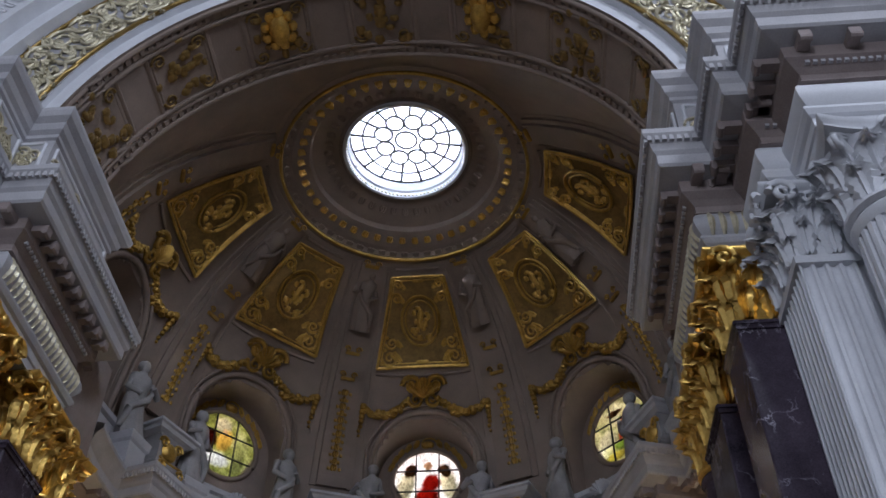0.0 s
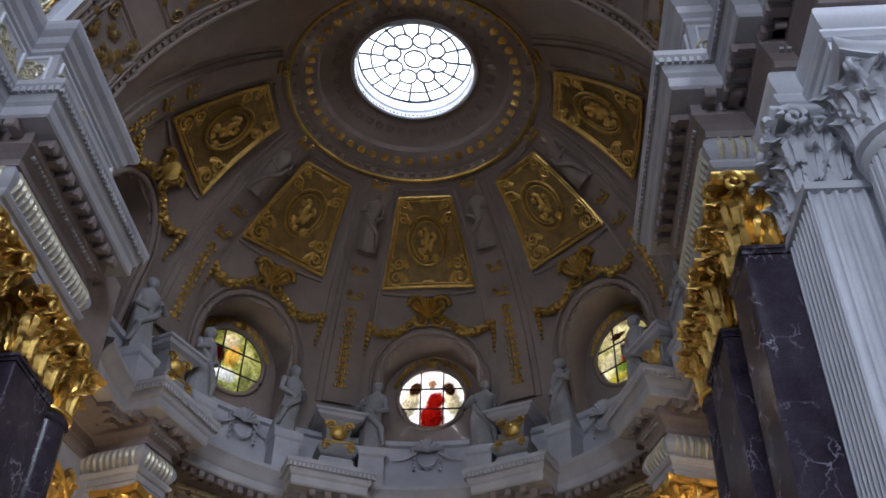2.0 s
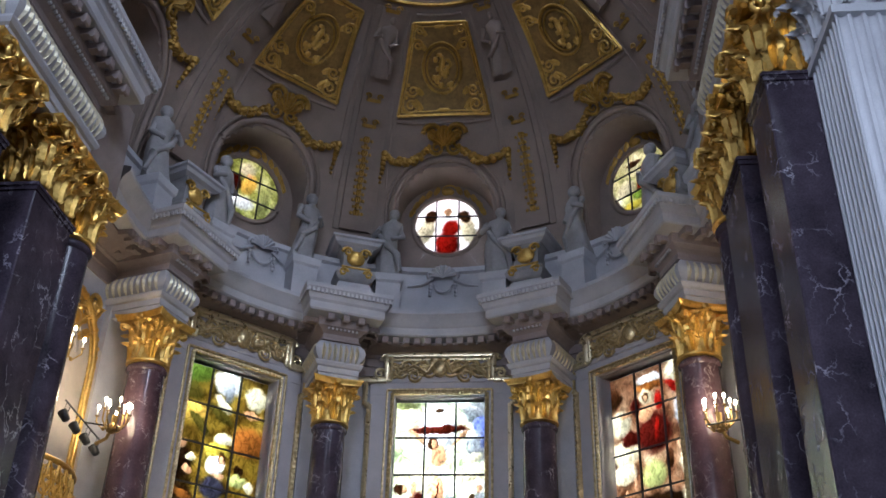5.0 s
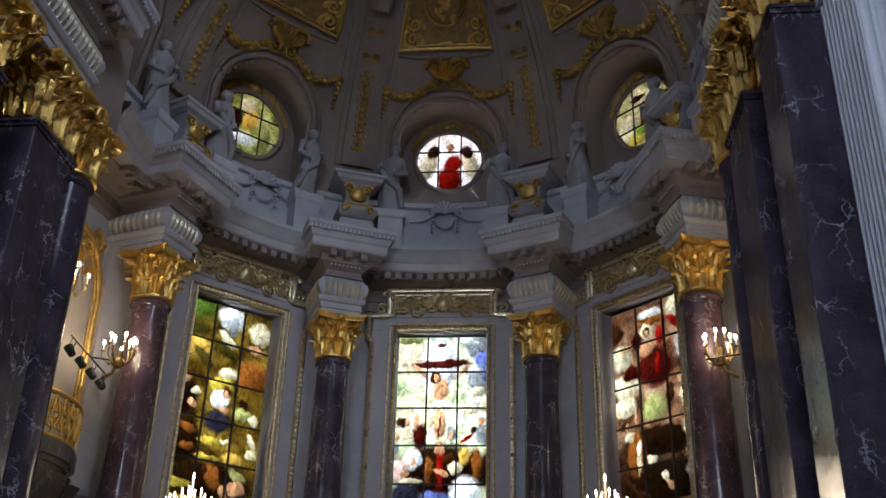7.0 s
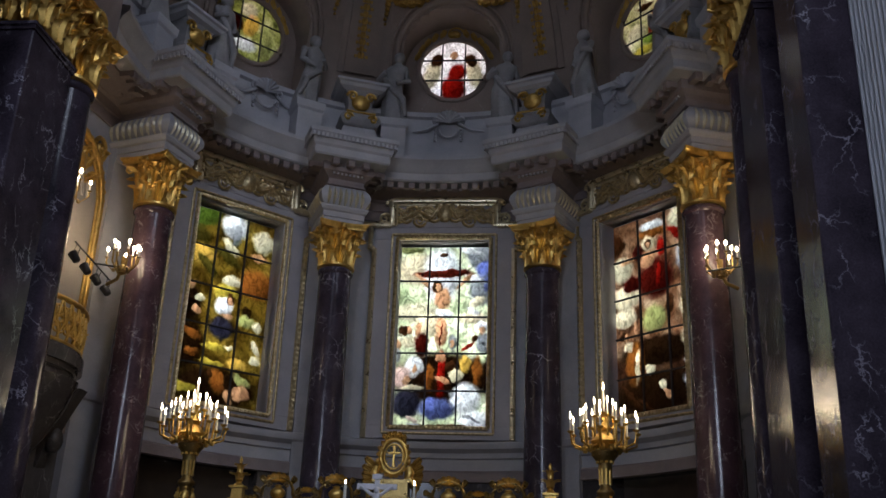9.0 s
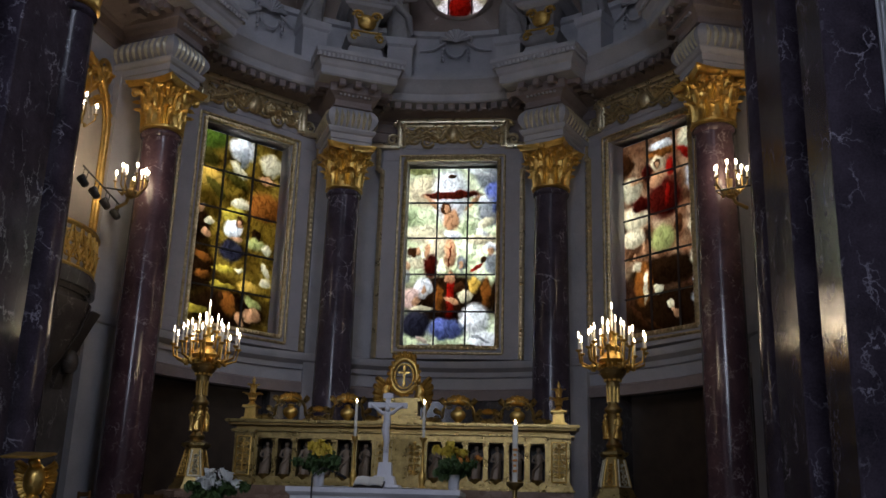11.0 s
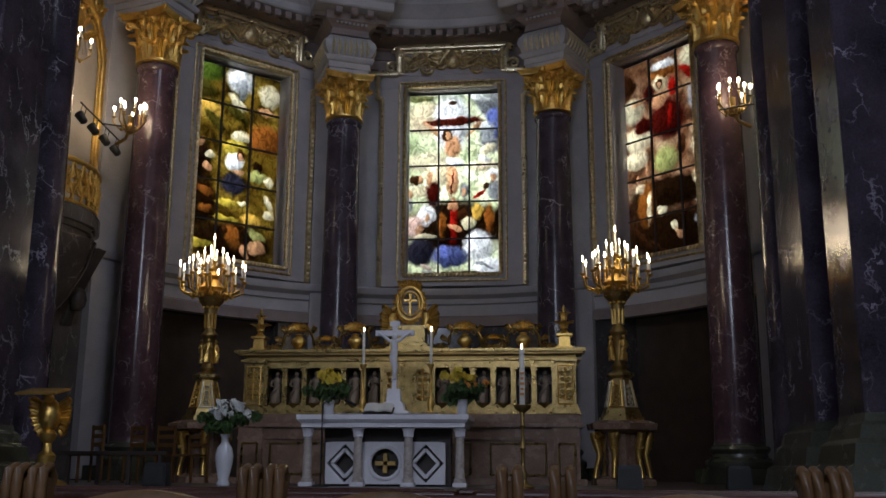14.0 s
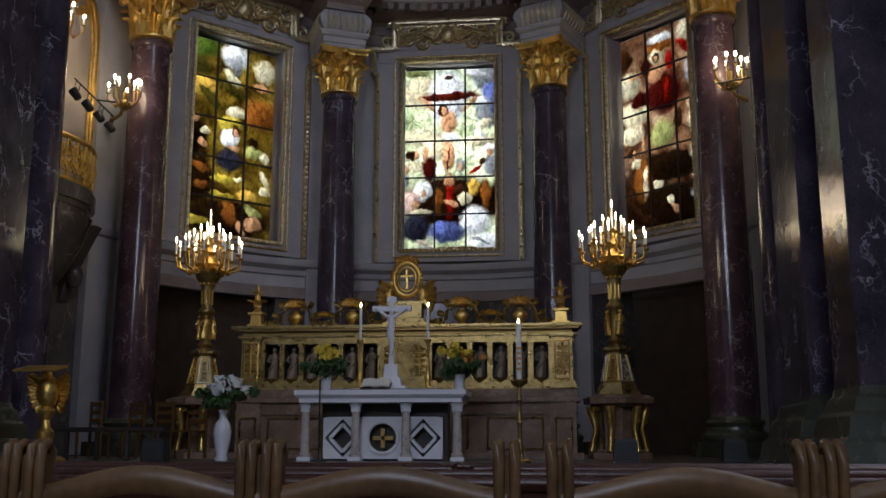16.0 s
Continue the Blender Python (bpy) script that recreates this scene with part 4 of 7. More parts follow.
for i in range(-60, 61):
    th = i * 1.45
    c, s_ = math.sin(radians(th)), math.cos(radians(th))
    m = Matrix.Translation((RM * c, 10.37, DZ + RM * s_)) @ pose(0, 0, 0, 0, th, 0)
    leaf(bm, .14, .3, .08, m, 4)
part("leaf_row", bm, WHITE_STONE, t, "", 60)

# ---- attic above the cornice ----


def statue_mesh(seed, lean=0.0, arms=True, wing=0):
    """A plain robed stone figure 2.3 high, standing on z = 0."""
    rnd = random.Random(seed)
    bm = bmesh.new()
    n = 28
    ph = [rnd.uniform(0, 6.28) for _ in range(4)]
    prof = [(0, .36, .30), (.12, .37, .30), (.4, .34, .27), (.75, .31, .25), (1.05, .29, .24), (1.25, .25, .20), (1.45, .28, .21), (1.65, .33, .21), (1.80, .30, .17), (1.88, .14, .12), (1.95, .09, .09)]
    rings = []
    for z, rx, ry in prof:
        k = .09 * max(0.0, 1 - z / 1.6)
        ring = []
        for i in range(n):
            th = 2 * math.pi * i / n
            f = 1 + k * math.sin(7 * th + ph[0] + z * 1.2) + k * .7 * math.sin(12 * th + ph[1] - z)
            ring.append((rx * f * math.cos(th) + lean * z * z * .1 + .07 * math.sin(z * 2.2 + ph[2]), ry * f * math.sin(th) - .03 * z, z))
        rings.append(ring)
    loft(bm, rings)
    hx = lean * .4 + .07 * math.sin(4.4 + ph[2])
    blob(bm, (hx, -.08, 2.10), (.135, .15, .18), None, 12, 8)
    blob(bm, (hx, -.02, 2.16), (.16, .16, .16), None, 12, 8)
    if arms:
        s = 1 if seed % 2 else -1
        tube(bm, [(s * .28, -.03, 1.72), (s * .44, -.16, 1.40), (s * .20, -.32, 1.50)], [.10, .085, .06], 8)
        tube(bm, [(-s * .28, -.03, 1.72), (-s * .42, -.12, 1.32), (-s * .12, -.30, 1.18)], [.10, .085, .06], 8)
        tube(bm, [(s * .3, -.15, 1.5), (s * .1, -.3, 1.1), (-s * .3, -.22, .7), (-s * .36, -.1, .2)], [.07, .09, .10, .07], 8)
    for f in ((-1, 1) if wing else ()):
        rows = []
        for q in range(9):
            k = q / 8
            x = f * (.16 + .42 * math.sin(math.pi * min(1, k * 1.1)) )
            z = 2.05 - 1.35 * k
            w = .16 * (1 - k) + .05
            rows.append([(x - f * w, .20, z), (x, .12, z + .04), (x + f * w * .7, .18, z), (x, .26, z)])
        loft(bm, rows)
    return bm


STAT = []
for k in range(4):
    bm = statue_mesh(k + 3, (-.2, .15, .25, -.1)[k], True, 0)
    me = bpy.data.meshes.new("statue")
    bmesh.ops.recalc_face_normals(bm, faces=bm.faces)
    bm.to_mesh(me)
    bm.free()
    me.materials.append(STATUE)
    me.shade_smooth()
    me.set_sharp_from_angle(angle=radians(55))
    STAT.append(me)
for k, (a, r) in enumerate(((-76, 6.75), (-56.5, 6.8), (-33.7, 6.8), (-12.9, 6.9), (12.9, 6.9), (33.7, 6.8), (56, 6.8), (76, 6.75))):
    bm = bmesh.new()
    rect_mould(bm, courses([(.05, 13.48), (.05, 13.62), (0, 13.68), (0, 14.44), (.05, 14.50), (.07, 14.64), (.07, 14.67)], AZ), .34, .9)
    tagged(part("statue_pedestal", bm, STONE), "plain grey stone pedestal on the round cornice", "pedestal", "attic pedestals").matrix_basis = at(a, r - .38, 0)
    ob = tagged(new("statue", STAT[(k * 3 + k // 4) % 4]), "weathered grey stone statue of a robed figure on a pedestal", "statue", "attic statues")
    ob.matrix_basis = at(a, r, AZ(14.66)) @ pose(0, 0, 0, 0, 0, (-18, 12, 25, -20, 18, -25, -10, 15)[k])

for a in (-65.5, -21.3, 21.3, 65):
    t = thing("rib_pedestal", at(a, 6.42, 0), "grey stone bracket pedestal with gilt cartouche under a dome rib", "pedestal", "rib pedestals")
    bm = bmesh.new()
    rect_mould(bm, courses([(.12, 13.48), (.12, 13.95), (.06, 14.0), (.02, 14.2), (-.02, 14.28)], AZ), .44, 1.0)
    part("base", bm, STONE, t)
    bm = bmesh.new()
    rect_mould(bm, courses([(-.02, 14.28), (.10, 14.34), (.16, 14.46), (.10, 14.58), (-.06, 14.7), (-.08, 15.0), (-.02, 15.25), (.06, 15.42)], AZ), .40, 1.0)
    part("bracket", bm, STATUE, t, "", 40)
    bm = bmesh.new()
    for f in (-1, 1):
        scroll(bm, (f * .24, -.02, AZ(15.22)), .15, .05, 1.4, f)
        scroll(bm, (f * .34, -.14, AZ(14.46)), .12, .05, 1.4, -f)
    blob(bm, (0, .02, AZ(15.02)), (.26, .12, .24))
    tube(bm, [(-.4, -.12, AZ(14.62)), (0, -.02, AZ(14.66)), (.4, -.12, AZ(14.62))], .03, 6)
    part("gilt_cartouche", bm, GOLD_DIM, t, "gilt cartouche", 60)
    bm = bmesh.new()
    rect_mould(bm, courses([(.04, 15.42), (.16, 15.50), (.20, 15.60), (.26, 15.64), (.26, 15.72), (0, 15.76)], AZ), .46, 1.0)
    part("cap", bm, STONE, t)

bm = bmesh.new()
ring_lathe(bm, [(7.05, 13.05), (7.05, 14.72), (6.95, 14.76), (6.95, 14.90), (7.45, 14.95)], -104, 104, 96)
structure("attic_wall", bm, STONE, "low grey stone attic wall on the round cornice", "wall", 30)
for a in (-43, 0, 43):
    t = thing("shell_ornament", at(a, 6.98, 14.55), "carved stone shell with scrolls below a round window", "ornament", "shell ornaments")
    bm = bmesh.new()
    rows = []
    for q in range(-9, 10):
        th = radians(q * 10)
        wv = .03 * math.cos(q * math.pi)
        rows.append([(0, -.05, 0), (.2 * math.sin(th), -.14 + wv, .2 * math.cos(th)), (.38 * math.sin(th), -.13 + wv, .38 * math.cos(th)), (.37 * math.sin(th), .0, .37 * math.cos(th))])
    loft(bm, rows, False, False)
    part("shell", bm, STONE, t, "", 50)
    bm = bmesh.new()
    tube(bm, [(.26 * math.cos(radians(q)), -.07, -.2 + .26 * math.sin(radians(q))) for q in range(180, 361, 15)], .035, 6)
    part("ring", bm, STONE, t, "", 60)
    for f in (-1, 1):
        bm = bmesh.new()
        scroll(bm, (f * .34, -.06, .06), .14, .045, 1.4, -f)
        part("scroll", bm, STONE, t, "", 60)
        bm = bmesh.new()
        tube(bm, [(f * .3, -.05, -.02), (f * .62, -.05, -.22), (f * 1.0, -.05, -.26)], [.05, .035, .02], 6)
        part("stem", bm, STONE, t, "", 60)
        for q in range(4):
            bm = bmesh.new()
            blob(bm, (f * .36, -.06, -.2 - q * .11), (.05, .05, .06), None, 6, 4)
            part("bead", bm, STONE, t, "", 60)

# small stone figures at the head of the dome ribs
for k, a in enumerate((-65, -21.3, 21.3, 65)):
    me = STAT[k].copy()
    me.materials.clear()
    me.materials.append(PLASTER)
    ob = tagged(new("statue", me), "plaster figure standing at the head of a dome rib", "statue", "dome figures")
    ob.matrix_basis = sphere_pose(a, 45, .24) @ Matrix.Scale(.80, 4)
# stucco mouldings beside the ribs and round the panels
t = thing("dome_mouldings", Matrix.Identity(4), "plaster mouldings beside the dome ribs", "moulding", "", "structure")
for a in (-111, -65, -21.3, 21.3, 65, 111):
    for f in (-1, 1):
        bm = bmesh.new()
        tube(bm, [at(a, 0, 0) @ Vector((f * (.80 - .26 * (q - 20) / 40), (DR - .01) * math.cos(radians(q)), DZ + (DR - .01) * math.sin(radians(q)))) for q in range(20, 62, 2)], .045, 6)
        part("moulding", bm, PLASTER, t, "", 60)
for a in NICHES:
    for q in (35.5, 60.2):
        bm = bmesh.new()
        w = 13.5 if q < 50 else 10
        tube(bm, [P(a + u * w / 8, (DR - .02) * math.cos(radians(q)), DZ + (DR - .02) * math.sin(radians(q))) for u in range(-8, 9)], .05, 6)
        part("moulding", bm, PLASTER, t, "", 60)

# ---- windows ----


def painted_glass(name, base, shapes, hw, hh, seed):
    """Stained glass: plain coloured shapes with uneven edges and fold-like shading; daylight comes through from behind."""
    m = bpy.data.materials.new(name)
    m.use_nodes = True
    nt = m.node_tree
    N, L = nt.nodes, nt.links.new
    N.remove(N["Principled BSDF"])
    tc = N.new("ShaderNodeTexCoord")
    sc = N.new("ShaderNodeVectorMath")
    sc.operation = "MULTIPLY"
    sc.inputs[1].default_value = (1 / hw, 0, 1 / hh)
    L(tc.outputs["Object"], sc.inputs[0])
    nz = N.new("ShaderNodeTexNoise")
    nz.inputs["Scale"].default_value, nz.inputs["Detail"].default_value = 6.5 / hw, 6
    L(tc.outputs["Object"], nz.inputs["Vector"])
    off = N.new("ShaderNodeVectorMath")
    off.operation = "MULTIPLY_ADD"
    off.inputs[1].default_value = (.19, 0, .19 * hw / hh)
    cell = N.new("ShaderNodeTexVoronoi")                   # single pieces of glass break up the outlines
    cell.inputs["Scale"].default_value = 7.0 / hw
    L(tc.outputs["Object"], cell.inputs["Vector"])
    both = N.new("ShaderNodeMix")
    both.data_type = "RGBA"
    both.inputs[0].default_value = .12
    L(nz.outputs["Color"], both.inputs[6])
    L(cell.outputs["Color"], both.inputs[7])
    L(both.outputs[2], off.inputs[0])
    mv = N.new("ShaderNodeVectorMath")
    mv.operation = "SUBTRACT"
    mv.inputs[1].default_value = (.095, 0, .095 * hw / hh)
    L(sc.outputs[0], off.inputs[2])
    L(off.outputs[0], mv.inputs[0])
    n2 = N.new("ShaderNodeTexNoise")
    n2.inputs["Scale"].default_value, n2.inputs["Detail"].default_value, n2.inputs["Distortion"].default_value = 1.8 / hw, 3, .6
    mp = N.new("ShaderNodeMapping")
    mp.inputs["Location"].default_value = (seed, seed * .7, seed * 1.3)
    L(tc.outputs["Object"], mp.inputs[0])
    L(mp.outputs[0], n2.inputs["Vector"])
    rp = N.new("ShaderNodeValToRGB")
    el = rp.color_ramp.elements
    el[0].position, el[0].color = .30, (*base[0], 1)
    el[1].position, el[1].color = .72, (*base[-1], 1)
    for k, c in enumerate(base[1:-1]):
        e = el.new(.30 + .38 * (k + 1) / (len(base) - 1))
        e.color = (*c, 1)
    L(n2.outputs["Fac"], rp.inputs[0])
    colour, level_out = rp.outputs[0], None
    for x, z, rx, rz, rot, col in shapes:
        t = N.new("ShaderNodeMapping")
        t.vector_type = "TEXTURE"
        t.inputs["Location"].default_value = (x, 0, z)
        t.inputs["Rotation"].default_value = (0, radians(rot), 0)
        t.inputs["Scale"].default_value = (rx, 1, rz)
        L(mv.outputs[0], t.inputs[0])
        ln = N.new("ShaderNodeVectorMath")
        ln.operation = "LENGTH"
        L(t.outputs[0], ln.inputs[0])
        mr = N.new("ShaderNodeMapRange")
        mr.inputs[1].default_value, mr.inputs[2].default_value, mr.inputs[3].default_value, mr.inputs[4].default_value = .74, 1.04, 1, 0
        L(ln.outputs["Value"], mr.inputs[0])
        sep = N.new("ShaderNodeSeparateXYZ")               # each painted form is modelled from a light to a dark side
        L(t.outputs[0], sep.inputs[0])
        side = N.new("ShaderNodeMath")
        side.operation = "SUBTRACT"
        L(sep.outputs[2], side.inputs[0])
        L(sep.outputs[0], side.inputs[1])
        tone = N.new("ShaderNodeMapRange")
        tone.inputs[1].default_value, tone.inputs[2].default_value, tone.inputs[3].default_value, tone.inputs[4].default_value = -1.2, .9, .42, 1.08
        L(side.outputs[0], tone.inputs[0])
        run = N.new("ShaderNodeMix")
        L(mr.outputs[0], run.inputs[0])
        if level_out is None:
            run.inputs[2].default_value = 1.0
        else:
            L(level_out, run.inputs[2])
        L(tone.outputs[0], run.inputs[3])
        level_out = run.outputs[0]
        mx = N.new("ShaderNodeMix")
        mx.data_type = "RGBA"
        L(mr.outputs[0], mx.inputs[0])
        L(colour, mx.inputs[6])
        mx.inputs[7].default_value = (*PAL[col], 1)
        colour = mx.outputs[2]
    fold = N.new("ShaderNodeTexNoise")                     # fold-like shading of the painted glass
    fold.inputs["Scale"].default_value, fold.inputs["Detail"].default_value, fold.inputs["Distortion"].default_value = 8.0 / hw, 5.0, 1.4
    streak = N.new("ShaderNodeMapping")
    streak.inputs["Rotation"].default_value = (0, .5, 0)
    streak.inputs["Scale"].default_value = (1.15, 1, .8)
    L(mp.outputs[0], streak.inputs[0])
    L(streak.outputs[0], fold.inputs["Vector"])
    fr = N.new("ShaderNodeMapRange")
    fr.inputs[1].default_value, fr.inputs[2].default_value, fr.inputs[3].default_value, fr.inputs[4].default_value = .36, .60, .48, 1.08
    L(fold.outputs["Fac"], fr.inputs[0])
    ml = N.new("ShaderNodeMix")
    ml.data_type, ml.blend_type = "RGBA", "MULTIPLY"
    ml.inputs[0].default_value = .85
    L(colour, ml.inputs[6])
    if level_out is None:
        L(fr.outputs[0], ml.inputs[7])
    else:
        both_tones = N.new("ShaderNodeMath")
        both_tones.operation = "MULTIPLY"
        L(fr.outputs[0], both_tones.inputs[0])
        L(level_out, both_tones.inputs[1])
        L(both_tones.outputs[0], ml.inputs[7])
    tr = N.new("ShaderNodeBsdfTranslucent")
    L(ml.outputs[2], tr.inputs[0])
    L(tr.outputs[0], N["Material Output"].inputs[0])
    return m


PAL = dict(white=(.78, .81, .79), cream=(.74, .70, .54), gold=(.66, .52, .20), yellow=(.54, .48, .15), green=(.24, .32, .10), olive=(.17, .155, .055), amber=(.34, .19, .07),
           brown=(.15, .085, .045), dark=(.075, .048, .028), navy=(.10, .10, .13), blue=(.20, .23, .36), sky=(.30, .35, .58), grey=(.36, .38, .38), red=(.36, .05, .035), wine=(.15, .04, .03), wood=(.22, .07, .045),
           skin=(.60, .43, .29), rose=(.68, .57, .51), pale=(.66, .64, .50), moss=(.42, .44, .24))
# plain coloured shapes: centre, half sizes and turn, all as shares of the window's half width and half height
LEFT = [(-.6, .90, .35, .12, 0, "green"), (-.75, .72, .35, .10, 10, "olive"), (.05, .87, .32, .15, 0, "white"), (.12, .78, .10, .13, 20, "grey"), (0, .64, .22, .07, 20, "pale"), (-.02, .53, .34, .06, 14, "olive"), (.7, .78, .28, .13, 0, "pale"), (.66, .60, .22, .05, 0, "skin"),
        (.65, .32, .42, .17, 0, "amber"), (-.6, .50, .34, .10, 0, "gold"), (-.45, .40, .3, .06, 20, "olive"), (.10, .29, .22, .07, 0, "pale"), (.0, .17, .30, .08, 0, "yellow"), (-.78, -.02, .34, .22, 0, "dark"), (-.72, -.42, .42, .26, 0, "dark"), (0, -.78, 1.0, .20, 0, "dark")]
LEFT += [(0, .03, .22, .10, 0, "white"), (.12, .11, .09, .06, 0, "brown"), (.13, .09, .05, .04, 0, "skin"), (.10, -.07, .13, .035, 0, "skin"), (0, -.20, .28, .12, 0, "navy"), (.50, .02, .11, .06, 0, "dark"), (.50, -.08, .22, .07, 0, "moss"), (.76, -.12, .10, .06, 0, "pale"),
         (-.75, .17, .11, .05, 0, "skin"), (-.50, .05, .13, .03, 0, "pale"), (-.55, -.07, .11, .05, 0, "skin"), (-.62, -.30, .22, .05, 10, "amber"), (-.55, -.48, .16, .05, 0, "amber")]
LEFT += [(-.1, -.39, .32, .035, 0, "yellow"), (.22, -.38, .08, .035, 0, "pale"), (.40, -.52, .24, .06, 0, "gold"), (.76, -.33, .13, .05, 30, "pale"), (.78, -.45, .14, .05, 0, "pale"), (-.15, -.55, .30, .03, 0, "yellow"), (.05, -.72, .18, .12, 20, "amber"), (-.12, -.66, .08, .05, 0, "brown"),
         (.55, -.68, .21, .05, 10, "moss"), (.55, -.80, .20, .08, 0, "skin"), (.30, -.86, .12, .06, 30, "skin"), (-.7, -.82, .36, .05, 0, "yellow"), (.6, -.97, .4, .03, 0, "pale"), (-.3, -.95, .4, .03, 0, "amber")]
MID = [(-.55, .72, .5, .20, 0, "cream"), (-.05, .66, .42, .36, 0, "white"), (.78, .86, .36, .15, 0, "grey"), (.86, .72, .22, .11, 0, "sky"), (.55, .93, .3, .04, 8, "white"), (.80, .50, .32, .19, 0, "grey"), (.92, .56, .12, .10, 0, "blue"), (.62, .63, .26, .04, 12, "white"), (.70, .37, .22, .05, -12, "pale"),
       (-.72, .95, .32, .05, 0, "moss"), (-.55, .24, .5, .12, 0, "pale"), (-.3, .12, .3, .14, 0, "cream"), (.62, .19, .36, .07, 0, "cream"), (.62, .26, .16, .03, 14, "white"), (-.03, .675, .69, .048, -1, "wood"), (-.03, .89, .09, .034, 0, "brown")]
MID += [(-.43, .59, .21, .032, 27, "skin"), (.42, .59, .21, .032, -27, "skin"), (-.03, .40, .19, .14, 0, "skin"), (-.14, .53, .12, .07, 0, "brown"), (-.11, .52, .06, .045, 0, "skin"), (.02, .23, .21, .05, 6, "white"), (-.03, .03, .14, .18, 0, "skin"), (-.03, .0, .02, .16, 0, "wood"),
        (0, -.46, 1.15, .31, 0, "dark"), (0, -.42, .10, .27, 0, "red"), (-.03, -.24, .11, .06, 0, "skin"), (-.79, .04, .13, .06, 0, "brown"), (-.70, .06, .07, .045, 0, "skin"), (-.50, .06, .055, .10, 22, "skin"), (-.64, -.08, .22, .07, 0, "cream"), (-.42, -.10, .16, .14, 0, "wine")]
MID += [(-.90, -.10, .08, .06, 0, "skin"), (-.90, -.22, .07, .08, 0, "grey"), (-.58, -.33, .20, .12, 0, "white"), (-.55, -.36, .07, .05, 0, "skin"), (-.82, -.45, .22, .13, 0, "rose"), (-.70, -.48, .09, .05, 0, "skin"), (-.60, -.56, .24, .04, 0, "pale"), (-.24, -.45, .10, .16, 0, "amber"),
        (.19, -.33, .12, .06, 0, "brown"), (.02, -.47, .17, .03, 15, "skin"), (.30, -.42, .16, .08, 0, "pale"), (.22, -.08, .10, .10, 0, "grey"), (.20, -.09, .05, .05, 0, "skin"), (.82, .11, .15, .05, 0, "white"), (.80, .06, .07, .05, 0, "skin"), (.86, -.08, .19, .13, 0, "grey")]
MID += [(.52, -.12, .17, .03, -15, "red"), (.66, -.03, .08, .05, 0, "brown"), (.48, -.30, .14, .10, 0, "gold"), (.72, -.38, .11, .18, 0, "amber"), (.93, -.42, .12, .2, 0, "dark"), (.50, -.66, .34, .18, 0, "white"), (.72, -.88, .40, .10, 0, "white"), (.62, -.86, .22, .02, 10, "grey"),
        (-.70, -.72, .34, .15, 0, "navy"), (-.08, -.77, .42, .12, 0, "blue"), (-.2, -.74, .12, .09, 40, "sky"), (-.55, -.88, .14, .035, 15, "rose"), (0, -.97, 1.1, .05, 0, "brown"), (-.4, -.95, .3, .02, 8, "grey")]
RIGHT = [(0, .87, .32, .06, 0, "white"), (0, .79, .36, .05, 0, "amber"), (.65, .86, .30, .13, 0, "pale"), (.75, .46, .25, .17, 0, "grey"), (-.75, .50, .30, .14, 0, "pale"), (-.65, .20, .36, .14, 0, "cream"), (-.85, .78, .2, .12, 0, "brown"), (-.1, .70, .18, .085, 0, "cream"), (-.1, .69, .09, .06, 0, "brown"),
         (-.1, .68, .05, .04, 0, "skin"), (-.55, .58, .22, .03, -10, "skin"), (-.35, .63, .13, .08, 0, "wine"), (.05, .33, .44, .22, 0, "wine"), (-.5, .32, .24, .09, 0, "wine"), (-.12, .53, .16, .09, 0, "skin"), (.12, .36, .06, .12, 20, "red"), (.65, .69, .32, .06, 18, "red"), (.2, .62, .1, .1, 0, "red")]
RIGHT += [(-.02, -.06, .32, .14, 0, "moss"), (-.7, .0, .3, .10, 0, "cream"), (.35, .05, .1, .1, 0, "brown"), (0, -.38, 1.0, .16, 0, "dark"), (0, -.75, 1.1, .24, 0, "dark"), (.75, .0, .21, .15, 0, "cream"), (.80, .17, .08, .05, 0, "skin"), (.72, -.05, .06, .08, 20, "olive"), (.80, -.29, .24, .13, 0, "cream"), (.70, -.30, .04, .1, 0, "olive")]
RIGHT += [(-.45, -.13, .05, .10, -10, "skin"), (-.75, -.18, .11, .05, 0, "brown"), (-.70, -.19, .05, .04, 0, "skin"), (-.50, -.46, .24, .23, 0, "amber"), (-.45, -.50, .05, .18, 6, "cream"), (-.65, -.28, .13, .06, 0, "cream"), (-.15, -.54, .11, .06, 0, "pale"), (.70, -.52, .10, .06, 0, "white"), (.70, -.70, .16, .08, 0, "grey"),
          (.95, -.67, .16, .07, 0, "red"), (.20, -.77, .14, .05, 30, "skin"), (.12, -.70, .1, .04, 0, "pale"), (-.6, -.78, .3, .04, 30, "brown"), (.6, -.97, .5, .02, 0, "pale"), (-.2, -.90, .3, .03, 20, "brown")]
SCENES = ((-45, painted_glass("nativity_glass", [(.08, .055, .02), (.22, .17, .05), (.40, .34, .12)], LEFT, 1.28, 2.54, 3.0), "tall stained glass window in green, amber and white glass"),
          (0, painted_glass("crucifix_glass", [(.46, .52, .36), (.62, .67, .50), (.78, .81, .68)], MID, 1.28, 2.54, 8.0), "tall stained glass window with a cross under a pale sky"),
          (45, painted_glass("easter_glass", [(.10, .06, .04), (.26, .17, .11), (.48, .40, .30)], RIGHT, 1.28, 2.54, 14.0), "tall stained glass window in red, brown and cream glass"))
LEAD = mat("window_lead", (0.010, 0.010, 0.011), (0.03, 0.03, 0.03), 0.6, scale=5)
GILT_EDGE = mat("bright_gilt_edge", (0.62, 0.50, 0.27), (0.95, 0.84, 0.58), 0.30, 0.75, scale=6.0, bump=0.3)
WORN_GILT = mat("worn_gilt_relief", (0.26, 0.185, 0.075), (0.86, 0.70, 0.40), 0.34, 0.7, scale=9.0, bump=0.5, fine=30)
